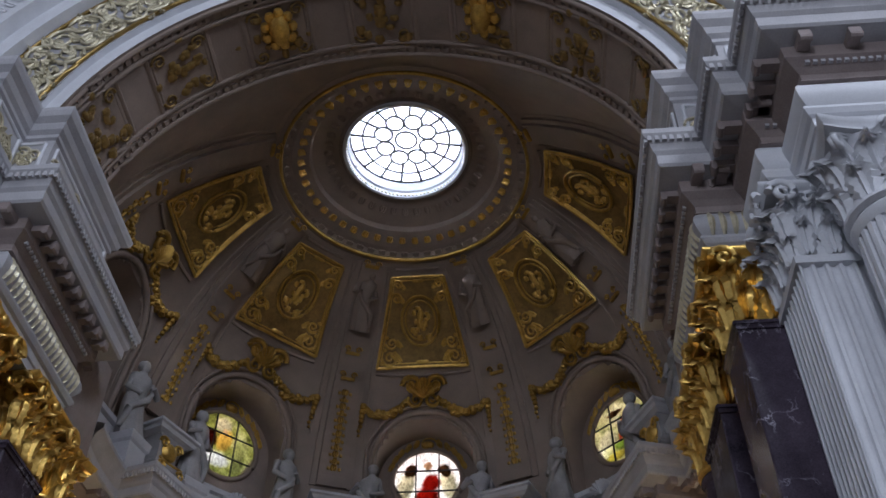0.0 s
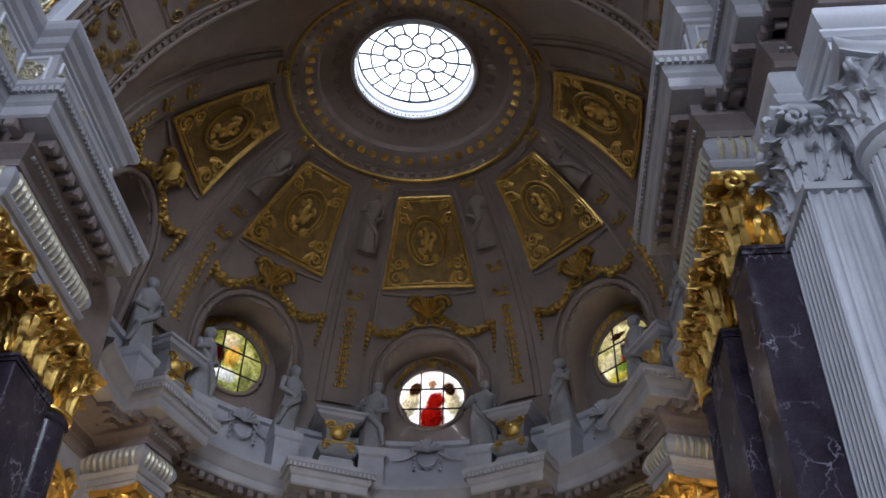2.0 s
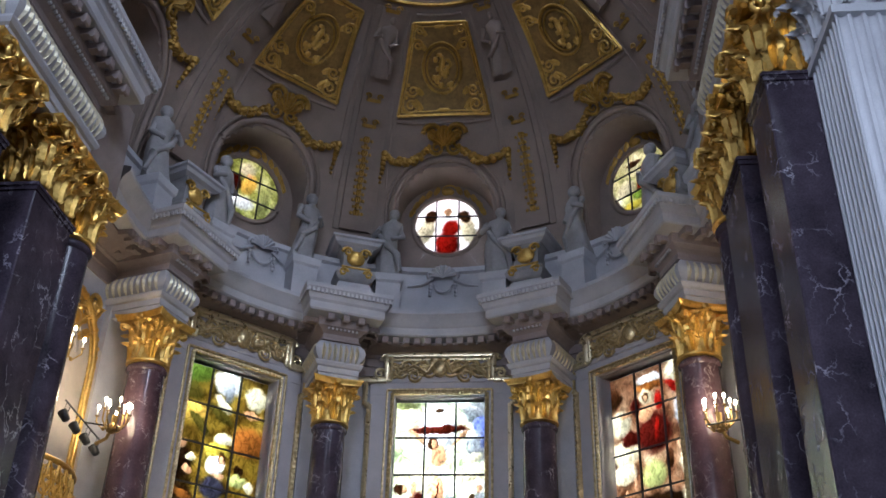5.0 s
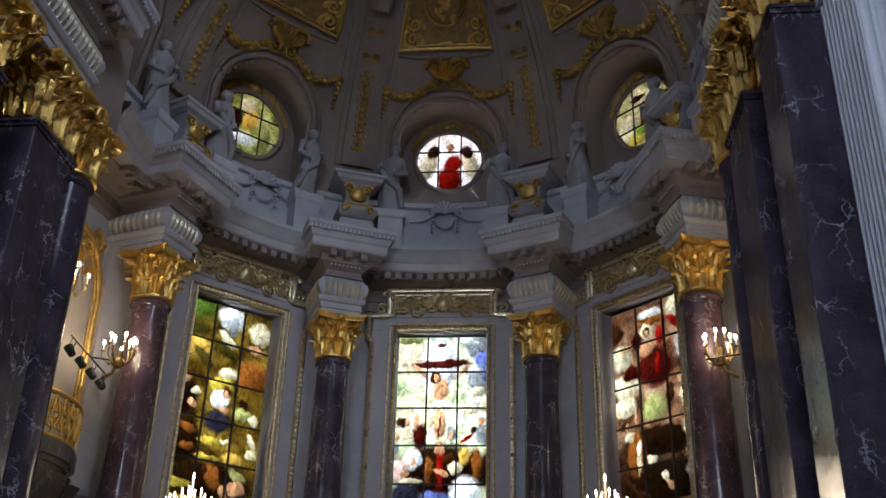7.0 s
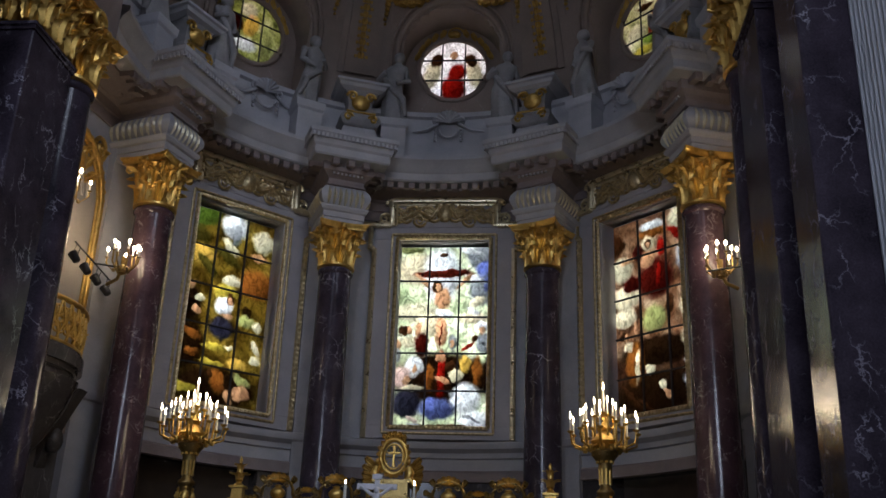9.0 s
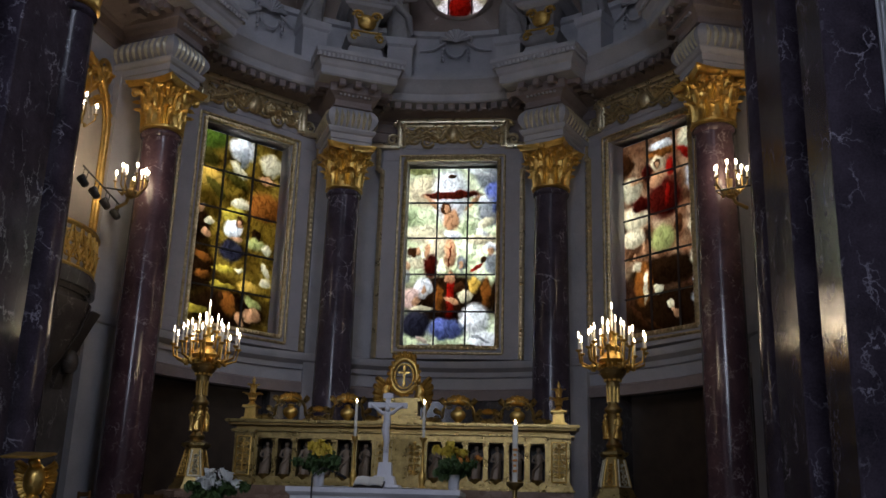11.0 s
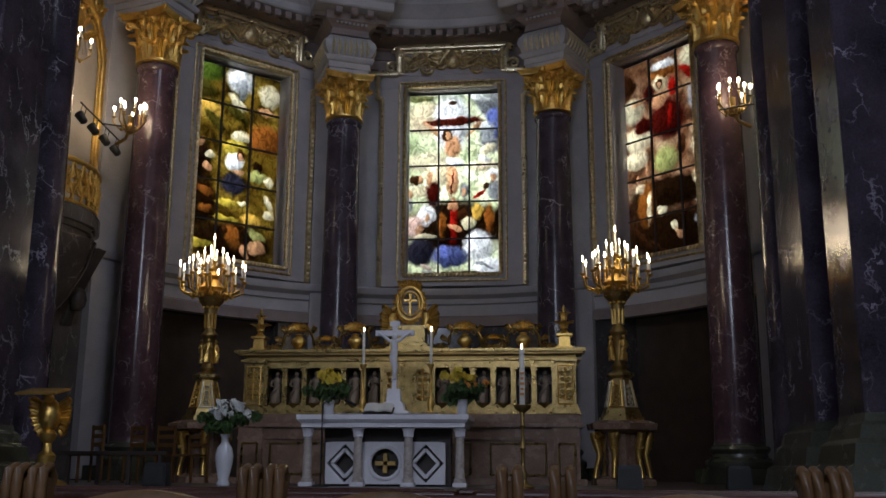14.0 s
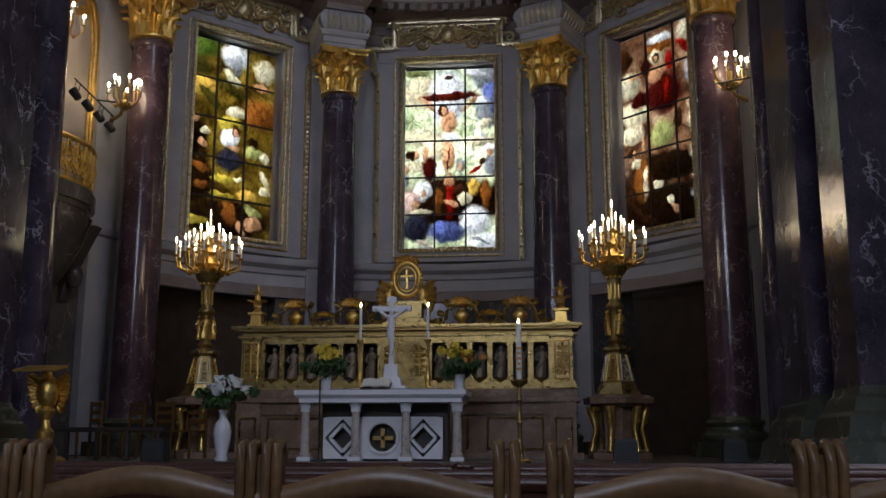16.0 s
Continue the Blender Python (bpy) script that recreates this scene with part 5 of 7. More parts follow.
FRAME_STONE = mat("frame_stone", (0.36, 0.34, 0.36), (0.50, 0.48, 0.49), 0.65, scale=1.4)


def gilt_rail(bm, pts, rad, bead=.0):
    """A beaded gilt rail along straight runs in the local xz plane."""
    for p, q in zip(pts, pts[1:]):
        tube(bm, [p, q], rad, 6)
        if bead:
            v = Vector(q) - Vector(p)
            n = max(1, int(v.length / bead))
            for k in range(n):
                blob(bm, Vector(p) + v * ((k + .5) / n) + Vector((0, -rad * .6, 0)), (rad * .9, rad * .9, rad * .9), None, 5, 4)


def tall_window(a, glass_mt, label, watts):
    zc = (WIN_Z0 + WIN_Z1) / 2
    hh = (WIN_Z1 - WIN_Z0) / 2
    t = thing("stained_window", at(a, GLASS_R, zc), label, "window", "tall stained windows")
    for i in range(3):
        for j in range(5):
            bm = bmesh.new()
            w, h = WIN_HW * 2 / 3, hh * 2 / 5
            box(bm, (-WIN_HW + w * (i + .5), 0, -hh + h * (j + .5)), (w - .012, .012, h - .012))
            part("pane", bm, glass_mt, t)
    for i in (1, 2):
        bm = bmesh.new()
        box(bm, (-WIN_HW + i * WIN_HW * 2 / 3, -.02, 0), (.042, .05, hh * 2))
        part("glazing_bar", bm, LEAD, t, "dark iron bar")
    for j in range(1, 5):
        bm = bmesh.new()
        box(bm, (0, -.025, -hh + j * hh * .4), (WIN_HW * 2, .05, .036))
        part("glazing_bar", bm, LEAD, t, "dark iron bar")
    bm = bmesh.new()                                       # frame with ears and a raised head
    y0, y1 = -.52, -.16
    W, I = 1.86, WIN_HW - .03
    zt, zb = hh + .36, -hh - .34
    for c, s_ in (((-(W + I) / 2, (y0 + y1) / 2, 0), (W - I, y1 - y0, hh * 2 + .04)), (((W + I) / 2, (y0 + y1) / 2, 0), (W - I, y1 - y0, hh * 2 + .04)),
                  ((0, (y0 + y1) / 2, hh + .19), (W * 2, y1 - y0, .34)), ((0, (y0 + y1) / 2, -hh - .18), (W * 2, y1 - y0, .32)), ((0, (y0 + y1) / 2 - .02, hh + .73), (2.7, y1 - y0, .72)), ((0, (y0 + y1) / 2 - .01, hh + .40), (W * 2 + .5, y1 - y0, .10))):
        box(bm, c, s_, bev=.012)
    for c, s_ in (((-I - .05, -.20, 0), (.1, .4, hh * 2)), ((I + .05, -.20, 0), (.1, .4, hh * 2)), ((0, -.20, hh + .05), (I * 2, .4, .1)), ((0, -.20, -hh - .05), (I * 2, .4, .1))):
        box(bm, c, s_)
    part("window_frame", bm, FRAME_STONE, t, "grey moulded stone frame")
    bm = bmesh.new()
    yy = y0 - .015
    gilt_rail(bm, [(-I - .06, yy, -hh - .06), (I + .06, yy, -hh - .06), (I + .06, yy, hh + .06), (-I - .06, yy, hh + .06), (-I - .06, yy, -hh - .06)], .055, .10)
    gilt_rail(bm, [(-I - .2, yy, -hh - .2), (I + .2, yy, -hh - .2), (I + .2, yy, hh + .16), (-I - .2, yy, hh + .16), (-I - .2, yy, -hh - .2)], .036)
    part("inner_bead", bm, WORN_GILT, t, "pale gilt beading", 60)
    bm = bmesh.new()
    gilt_rail(bm, [(-W, yy, zb), (-W, yy, hh - .25), (-W - .12, yy, hh - .25), (-W - .12, yy, hh + .40)], .075, .13)
    gilt_rail(bm, [(W, yy, zb), (W, yy, hh - .25), (W + .12, yy, hh - .25), (W + .12, yy, hh + .40)], .075, .13)
    part("outer_bead", bm, GILT_EDGE if a == 0 else WORN_GILT, t, "gilt beading", 60)
    bm = bmesh.new()                                       # head: moulded outline stepping up to a raised centre
    for o, rd in ((0, .085), (.13, .04)):
        k = 1 - o * .2
        pts = [(-W - .30 + o, yy - .06, hh + .42), (-1.42 + o, yy - .06, hh + .42), (-1.42 + o, yy - .06, hh + 1.13 - o), (1.42 - o, yy - .06, hh + 1.13 - o), (1.42 - o, yy - .06, hh + .42), (W + .30 - o, yy - .06, hh + .42)]
        gilt_rail(bm, pts, rd)
    for f in (-1, 1):
        scroll(bm, (f * 1.42, yy - .05, hh + 1.0), .17, .06, 1.5, f)
        scroll(bm, (f * 1.62, yy - .05, hh + .60), .16, .05, 1.4, -f)
    part("head_moulding", bm, GILT_EDGE, t, "moulded gilt head of the frame", 60)
    bm = bmesh.new()                                       # leafy ornament on the head
    rnd = random.Random(int(a) + 99)
    for f in (-1, 1):
        for q in range(6):
            x = f * (.30 + q * .19)
            scroll(bm, (x, yy - .05, hh + .68 + .14 * math.sin(q * 2.4)), .19, .045, 1.6, f if q % 2 else -f, None, 1 if q % 2 else -1)
            leaf(bm, .17, .30, .08, pose(x + f * .08, yy - .02, hh + .58, 0, f * (70 - q * 28), 0), 5)
            leaf(bm, .14, .26, .08, pose(x, yy - .02, hh + .80, 0, -f * (50 - q * 30), 0), 5)
        tube(bm, [(f * .1, yy - .07, hh + .95), (f * .34, yy - .08, hh + .60), (f * .70, yy - .07, hh + .82), (f * 1.15, yy - .07, hh + .58)], [.06, .055, .05, .035], 6)
    blob(bm, (0, yy - .06, hh + .74), (.22, .12, .26))
    for q in range(-3, 4):
        leaf(bm, .15, .36, .10, pose(q * .09, yy - .07, hh + .72, 0, q * 26, 0), 5)
        leaf(bm, .12, .26, .08, pose(q * .07, yy - .07, hh + .72, 0, 180 + q * 22, 0), 5)
    part("head_ornament", bm, WORN_GILT, t, "gilt leaf and scroll ornament", 60)
    area_lamp("window_daylight", at(a, GLASS_R + .85, zc) @ pose(0, 0, 0, 90), 2.5, 5.0, watts, (.95, .97, 1.0))


for a, mt, lb in SCENES:
    tall_window(a, mt, lb, WINDOW_WATTS)

ROUND = {0: ([(.86, .88, .86), (.93, .94, .93), (.97, .98, 1.0)], [(-.62, -.1, .26, .55, 12, "pale"), (.62, -.1, .26, .55, -12, "pale"), (-.5, .35, .2, .25, 30, "brown"), (.5, .35, .2, .25, -30, "brown"), (0, .05, .32, .45, 0, "white"), (0, .52, .13, .15, 0, "skin"), (.12, -.05, .28, .3, 30, "red"), (0, -.62, .40, .52, 0, "red")]),
         -45: ([(.14, .16, .06), (.36, .38, .17), (.62, .63, .42)], [(-.1, .62, .3, .25, 0, "pale"), (-.55, .1, .34, .3, 0, "wine"), (.0, .15, .24, .42, 20, "gold"), (-.2, -.5, .5, .25, 0, "white"), (.5, -.2, .2, .6, 0, "moss"), (-.7, -.45, .25, .3, 0, "dark"), (0, .42, .1, .1, 0, "skin")]),
         45: ([(.26, .30, .14), (.56, .55, .36), (.80, .80, .66)], [(.1, .1, .16, .5, 20, "red"), (-.5, -.1, .34, .3, 0, "pale"), (.1, -.5, .5, .14, 10, "green"), (-.2, .6, .3, .12, 0, "brown"), (.35, .2, .1, .4, -30, "white"), (-.3, -.72, .4, .14, 0, "yellow")])}
for a in (-45, 0, 45):
    mt = painted_glass("round_glass", ROUND[a][0], ROUND[a][1], 1.0, 1.0, 20.0 + a)
    t = thing("round_window", at(a, 7.83, NICHE_Z), "round stained glass window with dark glazing bars", "window", "round windows")
    for i in range(3):
        for j in range(3):
            bm = bmesh.new()
            box(bm, ((i - 1) * .68, 0, (j - 1) * .68), (.67, .012, .67))
            geom = [v for v in bm.verts]
            for v in bm.verts:
                d = math.hypot(v.co.x, v.co.z)
                if d > 1.03:
                    v.co.x, v.co.z = v.co.x / d * 1.03, v.co.z / d * 1.03
            part("pane", bm, mt, t)
    bm = bmesh.new()
    for u in (-.34, .34):
        box(bm, (u, -.025, 0), (.04, .03, 2.0))
        box(bm, (0, -.03, u), (2.0, .03, .04))
    part("glazing_bars", bm, LEAD, t, "dark iron bars")
    bm = bmesh.new()
    tube(bm, [(1.03 * math.cos(2 * math.pi * q / 48), -.06, 1.03 * math.sin(2 * math.pi * q / 48)) for q in range(49)], .07, 8)
    part("rim", bm, PLASTER, t, "", 60)
    area_lamp("window_daylight", at(a, 8.35, NICHE_Z) @ pose(0, 0, 0, 90), 1.8, 1.8, WINDOW_WATTS * .21, (.95, .97, 1.0))

# added unseen wall behind round windows' niches and tall windows' reveals blocks sky light
bm = bmesh.new()
ring_lathe(bm, [(8.9, 13.2), (8.9, 19.5)], -115, 115, 60)
ring_lathe(bm, [(8.9, 5.0), (8.9, 12.0)], -70, 70, 60)
structure("wall_outer", bm, STONE, "unseen added wall behind the window reveals that blocks the sky", "wall", 30)

# skylight
G_CLEAR = painted_glass("white_glass", [(.90, .93, .97), (.97, .98, 1.0)], [], 1.5, 1.5, 2.0)
_f = [n for n in G_CLEAR.node_tree.nodes if n.type == "MIX"][-1]
_f.inputs[0].default_value = 0.0
t = thing("skylight", pose(0, CY, 22.98), "round white glass skylight with thin dark glazing bars", "skylight")
bm = bmesh.new()
lathe(bm, [(1.58, 0), (1.58, .012)], 64)
part("pane", bm, G_CLEAR, t, "milky bright glass")
for i in range(16):
    a_ = 2 * math.pi * (i + .5) / 16
    bm = bmesh.new()
    tube(bm, [(.86 * math.cos(a_), .86 * math.sin(a_), -.02), (1.58 * math.cos(a_), 1.58 * math.sin(a_), -.02)], .040, 5)
    part("radial_bar", bm, LEAD, t)
for k in range(9):
    bm = bmesh.new()
    c, r_ = ((0, 0), .30) if k == 0 else ((.66 * math.cos(math.pi * (k + .5) / 4), .66 * math.sin(math.pi * (k + .5) / 4)), .25)
    tube(bm, [(c[0] + r_ * math.cos(2 * math.pi * q / 24), c[1] + r_ * math.sin(2 * math.pi * q / 24), -.02) for q in range(25)], .040, 5)
    part("ring_bar", bm, LEAD, t)
bm = bmesh.new()
tube(bm, [(1.22 * math.cos(2 * math.pi * q / 48), 1.22 * math.sin(2 * math.pi * q / 48), -.02) for q in range(49)], .036, 5)
tube(bm, [(1.57 * math.cos(2 * math.pi * q / 48), 1.57 * math.sin(2 * math.pi * q / 48), -.02) for q in range(49)], .03, 5)
part("outer_ring", bm, LEAD, t)
bm = bmesh.new()
for i in range(90):
    blob(bm, (1.64 * math.cos(2 * math.pi * i / 90), 1.64 * math.sin(2 * math.pi * i / 90), -.52), (.045, .045, .05), None, 5, 4)
part("lip_beads", bm, PALE_GILT, t, "gilt bead row on the lip")

# ---- altar and its things ----
FLAME = bpy.data.materials.new("flame")
FLAME.use_nodes = True
_b = FLAME.node_tree.nodes["Principled BSDF"]
_b.inputs["Base Color"].default_value = (1, .8, .5, 1)
_b.inputs["Emission Color"].default_value = (1.0, .78, .48, 1)
_b.inputs["Emission Strength"].default_value = 60.0
WAX = mat("wax", (0.72, 0.68, 0.58), (0.86, 0.83, 0.74), 0.5, scale=6, bump=.02)
WHITE_CERAMIC = mat("white_ceramic", (0.66, 0.66, 0.70), (0.80, 0.80, 0.83), 0.2, scale=4, bump=.01)
LEAF = mat("leaf_green", (0.03, 0.06, 0.015), (0.09, 0.16, 0.04), 0.5, scale=8)
PETAL_W = mat("white_petal", (0.70, 0.70, 0.66), (0.88, 0.88, 0.84), 0.5, scale=8)
PETAL_Y = mat("yellow_petal", (0.62, 0.42, 0.03), (0.85, 0.68, 0.08), 0.5, scale=8)
PETAL_O = mat("orange_petal", (0.60, 0.20, 0.03), (0.80, 0.38, 0.06), 0.5, scale=8)
BLACK = mat("black_plastic", (0.008, 0.008, 0.008), (0.02, 0.02, 0.02), 0.45, scale=6)
PAPER = mat("paper", (0.68, 0.66, 0.60), (0.84, 0.82, 0.76), 0.7, scale=5)
CLOTH = mat("white_cloth", (0.62, 0.62, 0.66), (0.78, 0.78, 0.80), 0.8, scale=6)
BROWN_STONE = mat("brown_polished_stone", (0.17, 0.105, 0.070), (0.34, 0.215, 0.145), 0.26, scale=3.0, bump=.03, veins=((0.42, 0.30, 0.22), 6.0, 0.03))
ALT_Y = 14.35
Z0 = FLOOR_Z
t = thing("altar_table", pose(0, ALT_Y, Z0), "white marble altar table on four speckled columns", "altar")
bm = bmesh.new()
rect = [(0.0, .84), (0.0, .90), (.03, .92), (.05, .945), (.06, .95), (.06, 1.02)]
loft(bm, [[(-1.2 - o, -.0 - o, z), (1.2 + o, -.0 - o, z), (1.2 + o, .95 + o, z), (-1.2 - o, .95 + o, z)] for o, z in rect])
part("tabletop", bm, WHITE_MARBLE, t)
for x in (-1.12, -.37, .37, 1.12):
    bm = bmesh.new()
    lathe(bm, [(.085, .06), (.088, .10), (.068, .12), (.065, .4), (.058, .70)], 16, (x, .12, 0))
    part("column_shaft", bm, BEIGE_MARBLE, t, "speckled beige marble shaft", 40)
    bm = bmesh.new()
    box(bm, (x, .12, .03), (.20, .20, .06), bev=.006)
    part("column_base", bm, WHITE_MARBLE, t)
    bm = bmesh.new()
    lathe(bm, [(.062, .70), (.075, .71), (.06, .73), (.08, .80), (.10, .83)], 12, (x, .12, 0))
    for q in range(8):
        a_ = radians(45 * q)
        leaf(bm, .06, .10, .03, pose(x + .065 * math.sin(a_), .12 - .065 * math.cos(a_), .72, 0, 0, math.degrees(a_)), 3)
    part("column_capital", bm, WHITE_MARBLE, t)
yb = .34


def pierced(bm, x0, x1, z0, z1, hole, d=.10):
    """A slab with a hole given as a ring of points (angle -> x, z), n points round."""
    n = len(hole)
    cx, cz = (x0 + x1) / 2, (z0 + z1) / 2
    ring = []
    for hx, hz in hole:
        k = min((x1 - cx) / max(1e-6, abs(hx - cx)), (z1 - cz) / max(1e-6, abs(hz - cz)))
        ring.append((cx + (hx - cx) * k, cz + (hz - cz) * k))
    rows = [[(x, yb - d / 2, z) for x, z in ring], [(x, yb - d / 2, z) for x, z in hole], [(x, yb + d / 2, z) for x, z in hole], [(x, yb + d / 2, z) for x, z in ring]]
    loft(bm, rows + rows[:1], True, False)


def bar(x0, z0, x1, z1, w, d=.10):
    v = Vector((x1 - x0, 0, z1 - z0))
    ang = math.degrees(math.atan2(v.z, v.x))
    box(bm, (0, 0, 0), (v.length, d, w), Matrix.Translation(((x0 + x1) / 2, yb, (z0 + z1) / 2)) @ pose(0, 0, 0, 0, -ang, 0))


# front slabs: two pierced by lozenges and one by a roundel
for c in (-.60, .60):
    hole = []
    for q in range(32):
        a_ = 2 * math.pi * q / 32
        k = .215 / (abs(math.cos(a_)) + abs(math.sin(a_)))
        hole.append((c + k * 1.25 * math.cos(a_), .33 + k * 1.3 * math.sin(a_)))
    bm = bmesh.new()
    pierced(bm, c - .29, c + .29, .03, .64, hole)
    part("pierced_slab", bm, WHITE_MARBLE, t, "white marble slab pierced by a lozenge")
    bm = bmesh.new()
    for sx, sz in ((1, 1), (1, -1), (-1, 1), (-1, -1)):
        bar(c + sx * .19, .33, c, .33 + sz * .20, .045, .12)
    part("lozenge_frame", bm, WHITE_MARBLE, t)
bm = bmesh.new()
pierced(bm, -.31, .31, .03, .64, [(.21 * math.cos(2 * math.pi * q / 40), .335 + .21 * math.sin(2 * math.pi * q / 40)) for q in range(40)])
tube(bm, [(.23 * math.cos(2 * math.pi * q / 40), yb - .05, .335 + .23 * math.sin(2 * math.pi * q / 40)) for q in range(41)], .03, 6)
part("roundel_slab", bm, WHITE_MARBLE, t, "white marble slab with a round opening")
bm = bmesh.new()
bar(-.15, .33, .15, .33, .06, .05)
bar(0, .19, 0, .47, .06, .05)
part("cross", bm, BRASS, t, "gilt cross in the roundel")
bm = bmesh.new()
box(bm, (0, .62, .42), (1.9, .3, .84))
part("core", bm, DARK_WOOD, t, "dark core behind the pierced front")

# crucifix on the altar
t = thing("altar_crucifix", pose(.08, ALT_Y + .55, Z0 + 1.02), "white marble crucifix on a stepped foot on the altar", "crucifix")
bm = bmesh.new()
for s_, z, h in ((.54, .04, .08), (.34, .14, .14), (.22, .30, .22)):
    box(bm, (0, 0, z), (s_, s_ * .7, h), taper=.84)
part("foot", bm, WHITE_MARBLE, t)
bm = bmesh.new()
box(bm, (0, 0, .88), (.075, .05, 1.14), bev=.006)
box(bm, (0, 0, 1.26), (.60, .055, .085), bev=.006)
box(bm, (0, -.03, 1.40), (.15, .02, .07))
part("cross", bm, WHITE_MARBLE, t)
bm = bmesh.new()
tube(bm, [(-.24, -.06, 1.26), (-.08, -.07, 1.14), (0, -.07, 1.12), (.08, -.07, 1.14), (.24, -.06, 1.26)], [.02, .028, .035, .028, .02], 8)
tube(bm, [(0, -.07, 1.14), (.01, -.08, 1.0), (-.01, -.08, .88), (.02, -.10, .72), (0, -.06, .56)], [.055, .055, .06, .045, .025], 8)
blob(bm, (.01, -.08, 1.20), (.04, .045, .055))
part("plain_figure", bm, WHITE_MARBLE, t, "", 60)


def candle_flame(x, y, z, parent, h=.07):
    bm = bmesh.new()
    lathe(bm, [(.004, 0), (.013, h * .25), (.012, h * .5), (.003, h)], 8, (x, y, z))
    return part("flame", bm, FLAME, parent, "small bright flame", 60)


for x in (-.43, .62):
    t = thing("altar_candlestick", pose(x, ALT_Y + .70, Z0 + 1.02), "slender gilt candlestick with a lit white candle on the altar", "candlestick", "altar candlesticks")
    bm = bmesh.new()
    lathe(bm, [(.10, 0), (.10, .03), (.06, .06), (.035, .10), (.05, .15), (.055, .24), (.028, .30), (.022, .36), (.034, .39), (.018, .44), (.018, .72), (.055, .78), (.06, .80)], 16)
    part("stick", bm, GOLD, t, "", 50)
    bm = bmesh.new()
    lathe(bm, [(.024, .80), (.022, 1.30), (.016, 1.31)], 12)
    part("candle", bm, WAX, t, "white candle", 50)
    candle_flame(0, 0, 1.31, t)


def bouquet(bm, c, n, spread, seed, size, up=.6):
    rnd = random.Random(seed)
    for q in range(n):
        d = Vector((rnd.gauss(0, 1), rnd.gauss(0, 1), rnd.gauss(up, .6)))
        p = Vector(c) + Vector((d.x * spread, d.y * spread, d.z * spread * .8))
        for k in range(5):
            leaf(bm, size * .55, size, size * .5, Matrix.Translation(p) @ pose(0, 0, 0, rnd.uniform(-40, 40), rnd.uniform(-40, 40), 72 * k + rnd.uniform(-20, 20)), 3)


for x, sd in ((-.85, 1), (1.14, 2)):
    t = thing("flower_pot", pose(x, ALT_Y + .25, Z0 + 1.02), "white pot with yellow lilies and green leaves on the altar", "flower pot", "altar flowers")
    bm = bmesh.new()
    lathe(bm, [(.055, 0), (.075, .03), (.085, .22), (.088, .23), (.07, .22)], 16)
    part("pot", bm, WHITE_CERAMIC, t, "", 50)
    bm = bmesh.new()
    bouquet(bm, (0, 0, .28), 34, .12, sd, .13, .4)
    part("leaves", bm, LEAF, t)
    bm = bmesh.new()
    bouquet(bm, (0, -.03, .44), 11, .12, sd + 5, .11, .7)
    part("blossoms", bm, PETAL_Y, t, "yellow blossoms")
    bm = bmesh.new()
    bouquet(bm, (.12, -.03, .40), 5, .07, sd + 9, .09, .3)
    part("orange_blossoms", bm, PETAL_O, t, "orange blossoms")
t = thing("open_book", pose(-.10, ALT_Y + .28, Z0 + 1.02), "open book on a low stand on the altar", "book")
bm = bmesh.new()
box(bm, (0, 0, .05), (.44, .24, .03), pose(0, 0, .02, 25), bev=.005)
part("stand", bm, DARK_WOOD, t)
bm = bmesh.new()
for f in (-1, 1):
    rows = [[(f * .21 * q / 5, -.13, .02 * math.sin(math.pi * q / 5)), (f * .21 * q / 5, .13, .02 * math.sin(math.pi * q / 5))] for q in range(6)]
    loft(bm, rows + [[(x, y, z + .02) for x, y, z in r] for r in rows[::-1]], False, False, pose(0, -.02, .10, 28))
part("pages", bm, PAPER, t, "cream pages", 50)
t = thing("altar_cloth", pose(0, ALT_Y, Z0 + 1.022), "crumpled white linen cloth on the altar", "cloth")
bm = bmesh.new()
rnd = random.Random(4)
rows = []
for i in range(25):
    x = -.78 + 1.56 * i / 24
    rows.append([(x, .15 + .08 * j + rnd.uniform(-.01, .01), .015 + .025 * abs(math.sin(i * 1.3 + j)) * (1 if 1 < j < 7 else .3)) for j in range(9)])
loft(bm, rows, False)
part("linen", bm, CLOTH, t, "", 80)
t = thing("microphone_stand", pose(-.83, ALT_Y - .25, Z0), "thin black microphone stand beside the altar", "microphone stand")
bm = bmesh.new()
lathe(bm, [(.12, 0), (.12, .02), (.012, .03), (.012, 1.15)], 12)
part("pole", bm, BLACK, t)
bm = bmesh.new()
tube(bm, [(0, 0, 1.15), (.12, .1, 1.28), (.3, .25, 1.22)], .009, 6)
part("boom", bm, BLACK, t)
bm = bmesh.new()
tube(bm, [(.3, .25, 1.22), (.42, .34, 1.16)], .022, 8)
part("microphone", bm, BLACK, t)

# ---- reredos ----
RY = 16.78
RX = .04
GILT = mat("altar_gilt", (0.20, 0.135, 0.045), (0.60, 0.44, 0.17), 0.30, 0.9, scale=7.0, bump=0.35, fine=30)
NICHE_STONE = mat("brown_figure_stone", (0.16, 0.115, 0.075), (0.34, 0.25, 0.17), 0.45, 0.2, scale=6.0, bump=0.3)
t = thing("reredos", pose(RX, RY, Z0), "gilded altar screen with small niche figures on a brown stone base", "reredos")
H2 = 2.22                                                  # height of its cornice


def slab(nm, z0, z1, hw, d, mt, label="", bev=.012):
    bm = bmesh.new()
    box(bm, (0, .3 - d / 2, (z0 + z1) / 2), (hw * 2, d, z1 - z0), bev=bev)
    return part(nm, bm, mt, t, label)


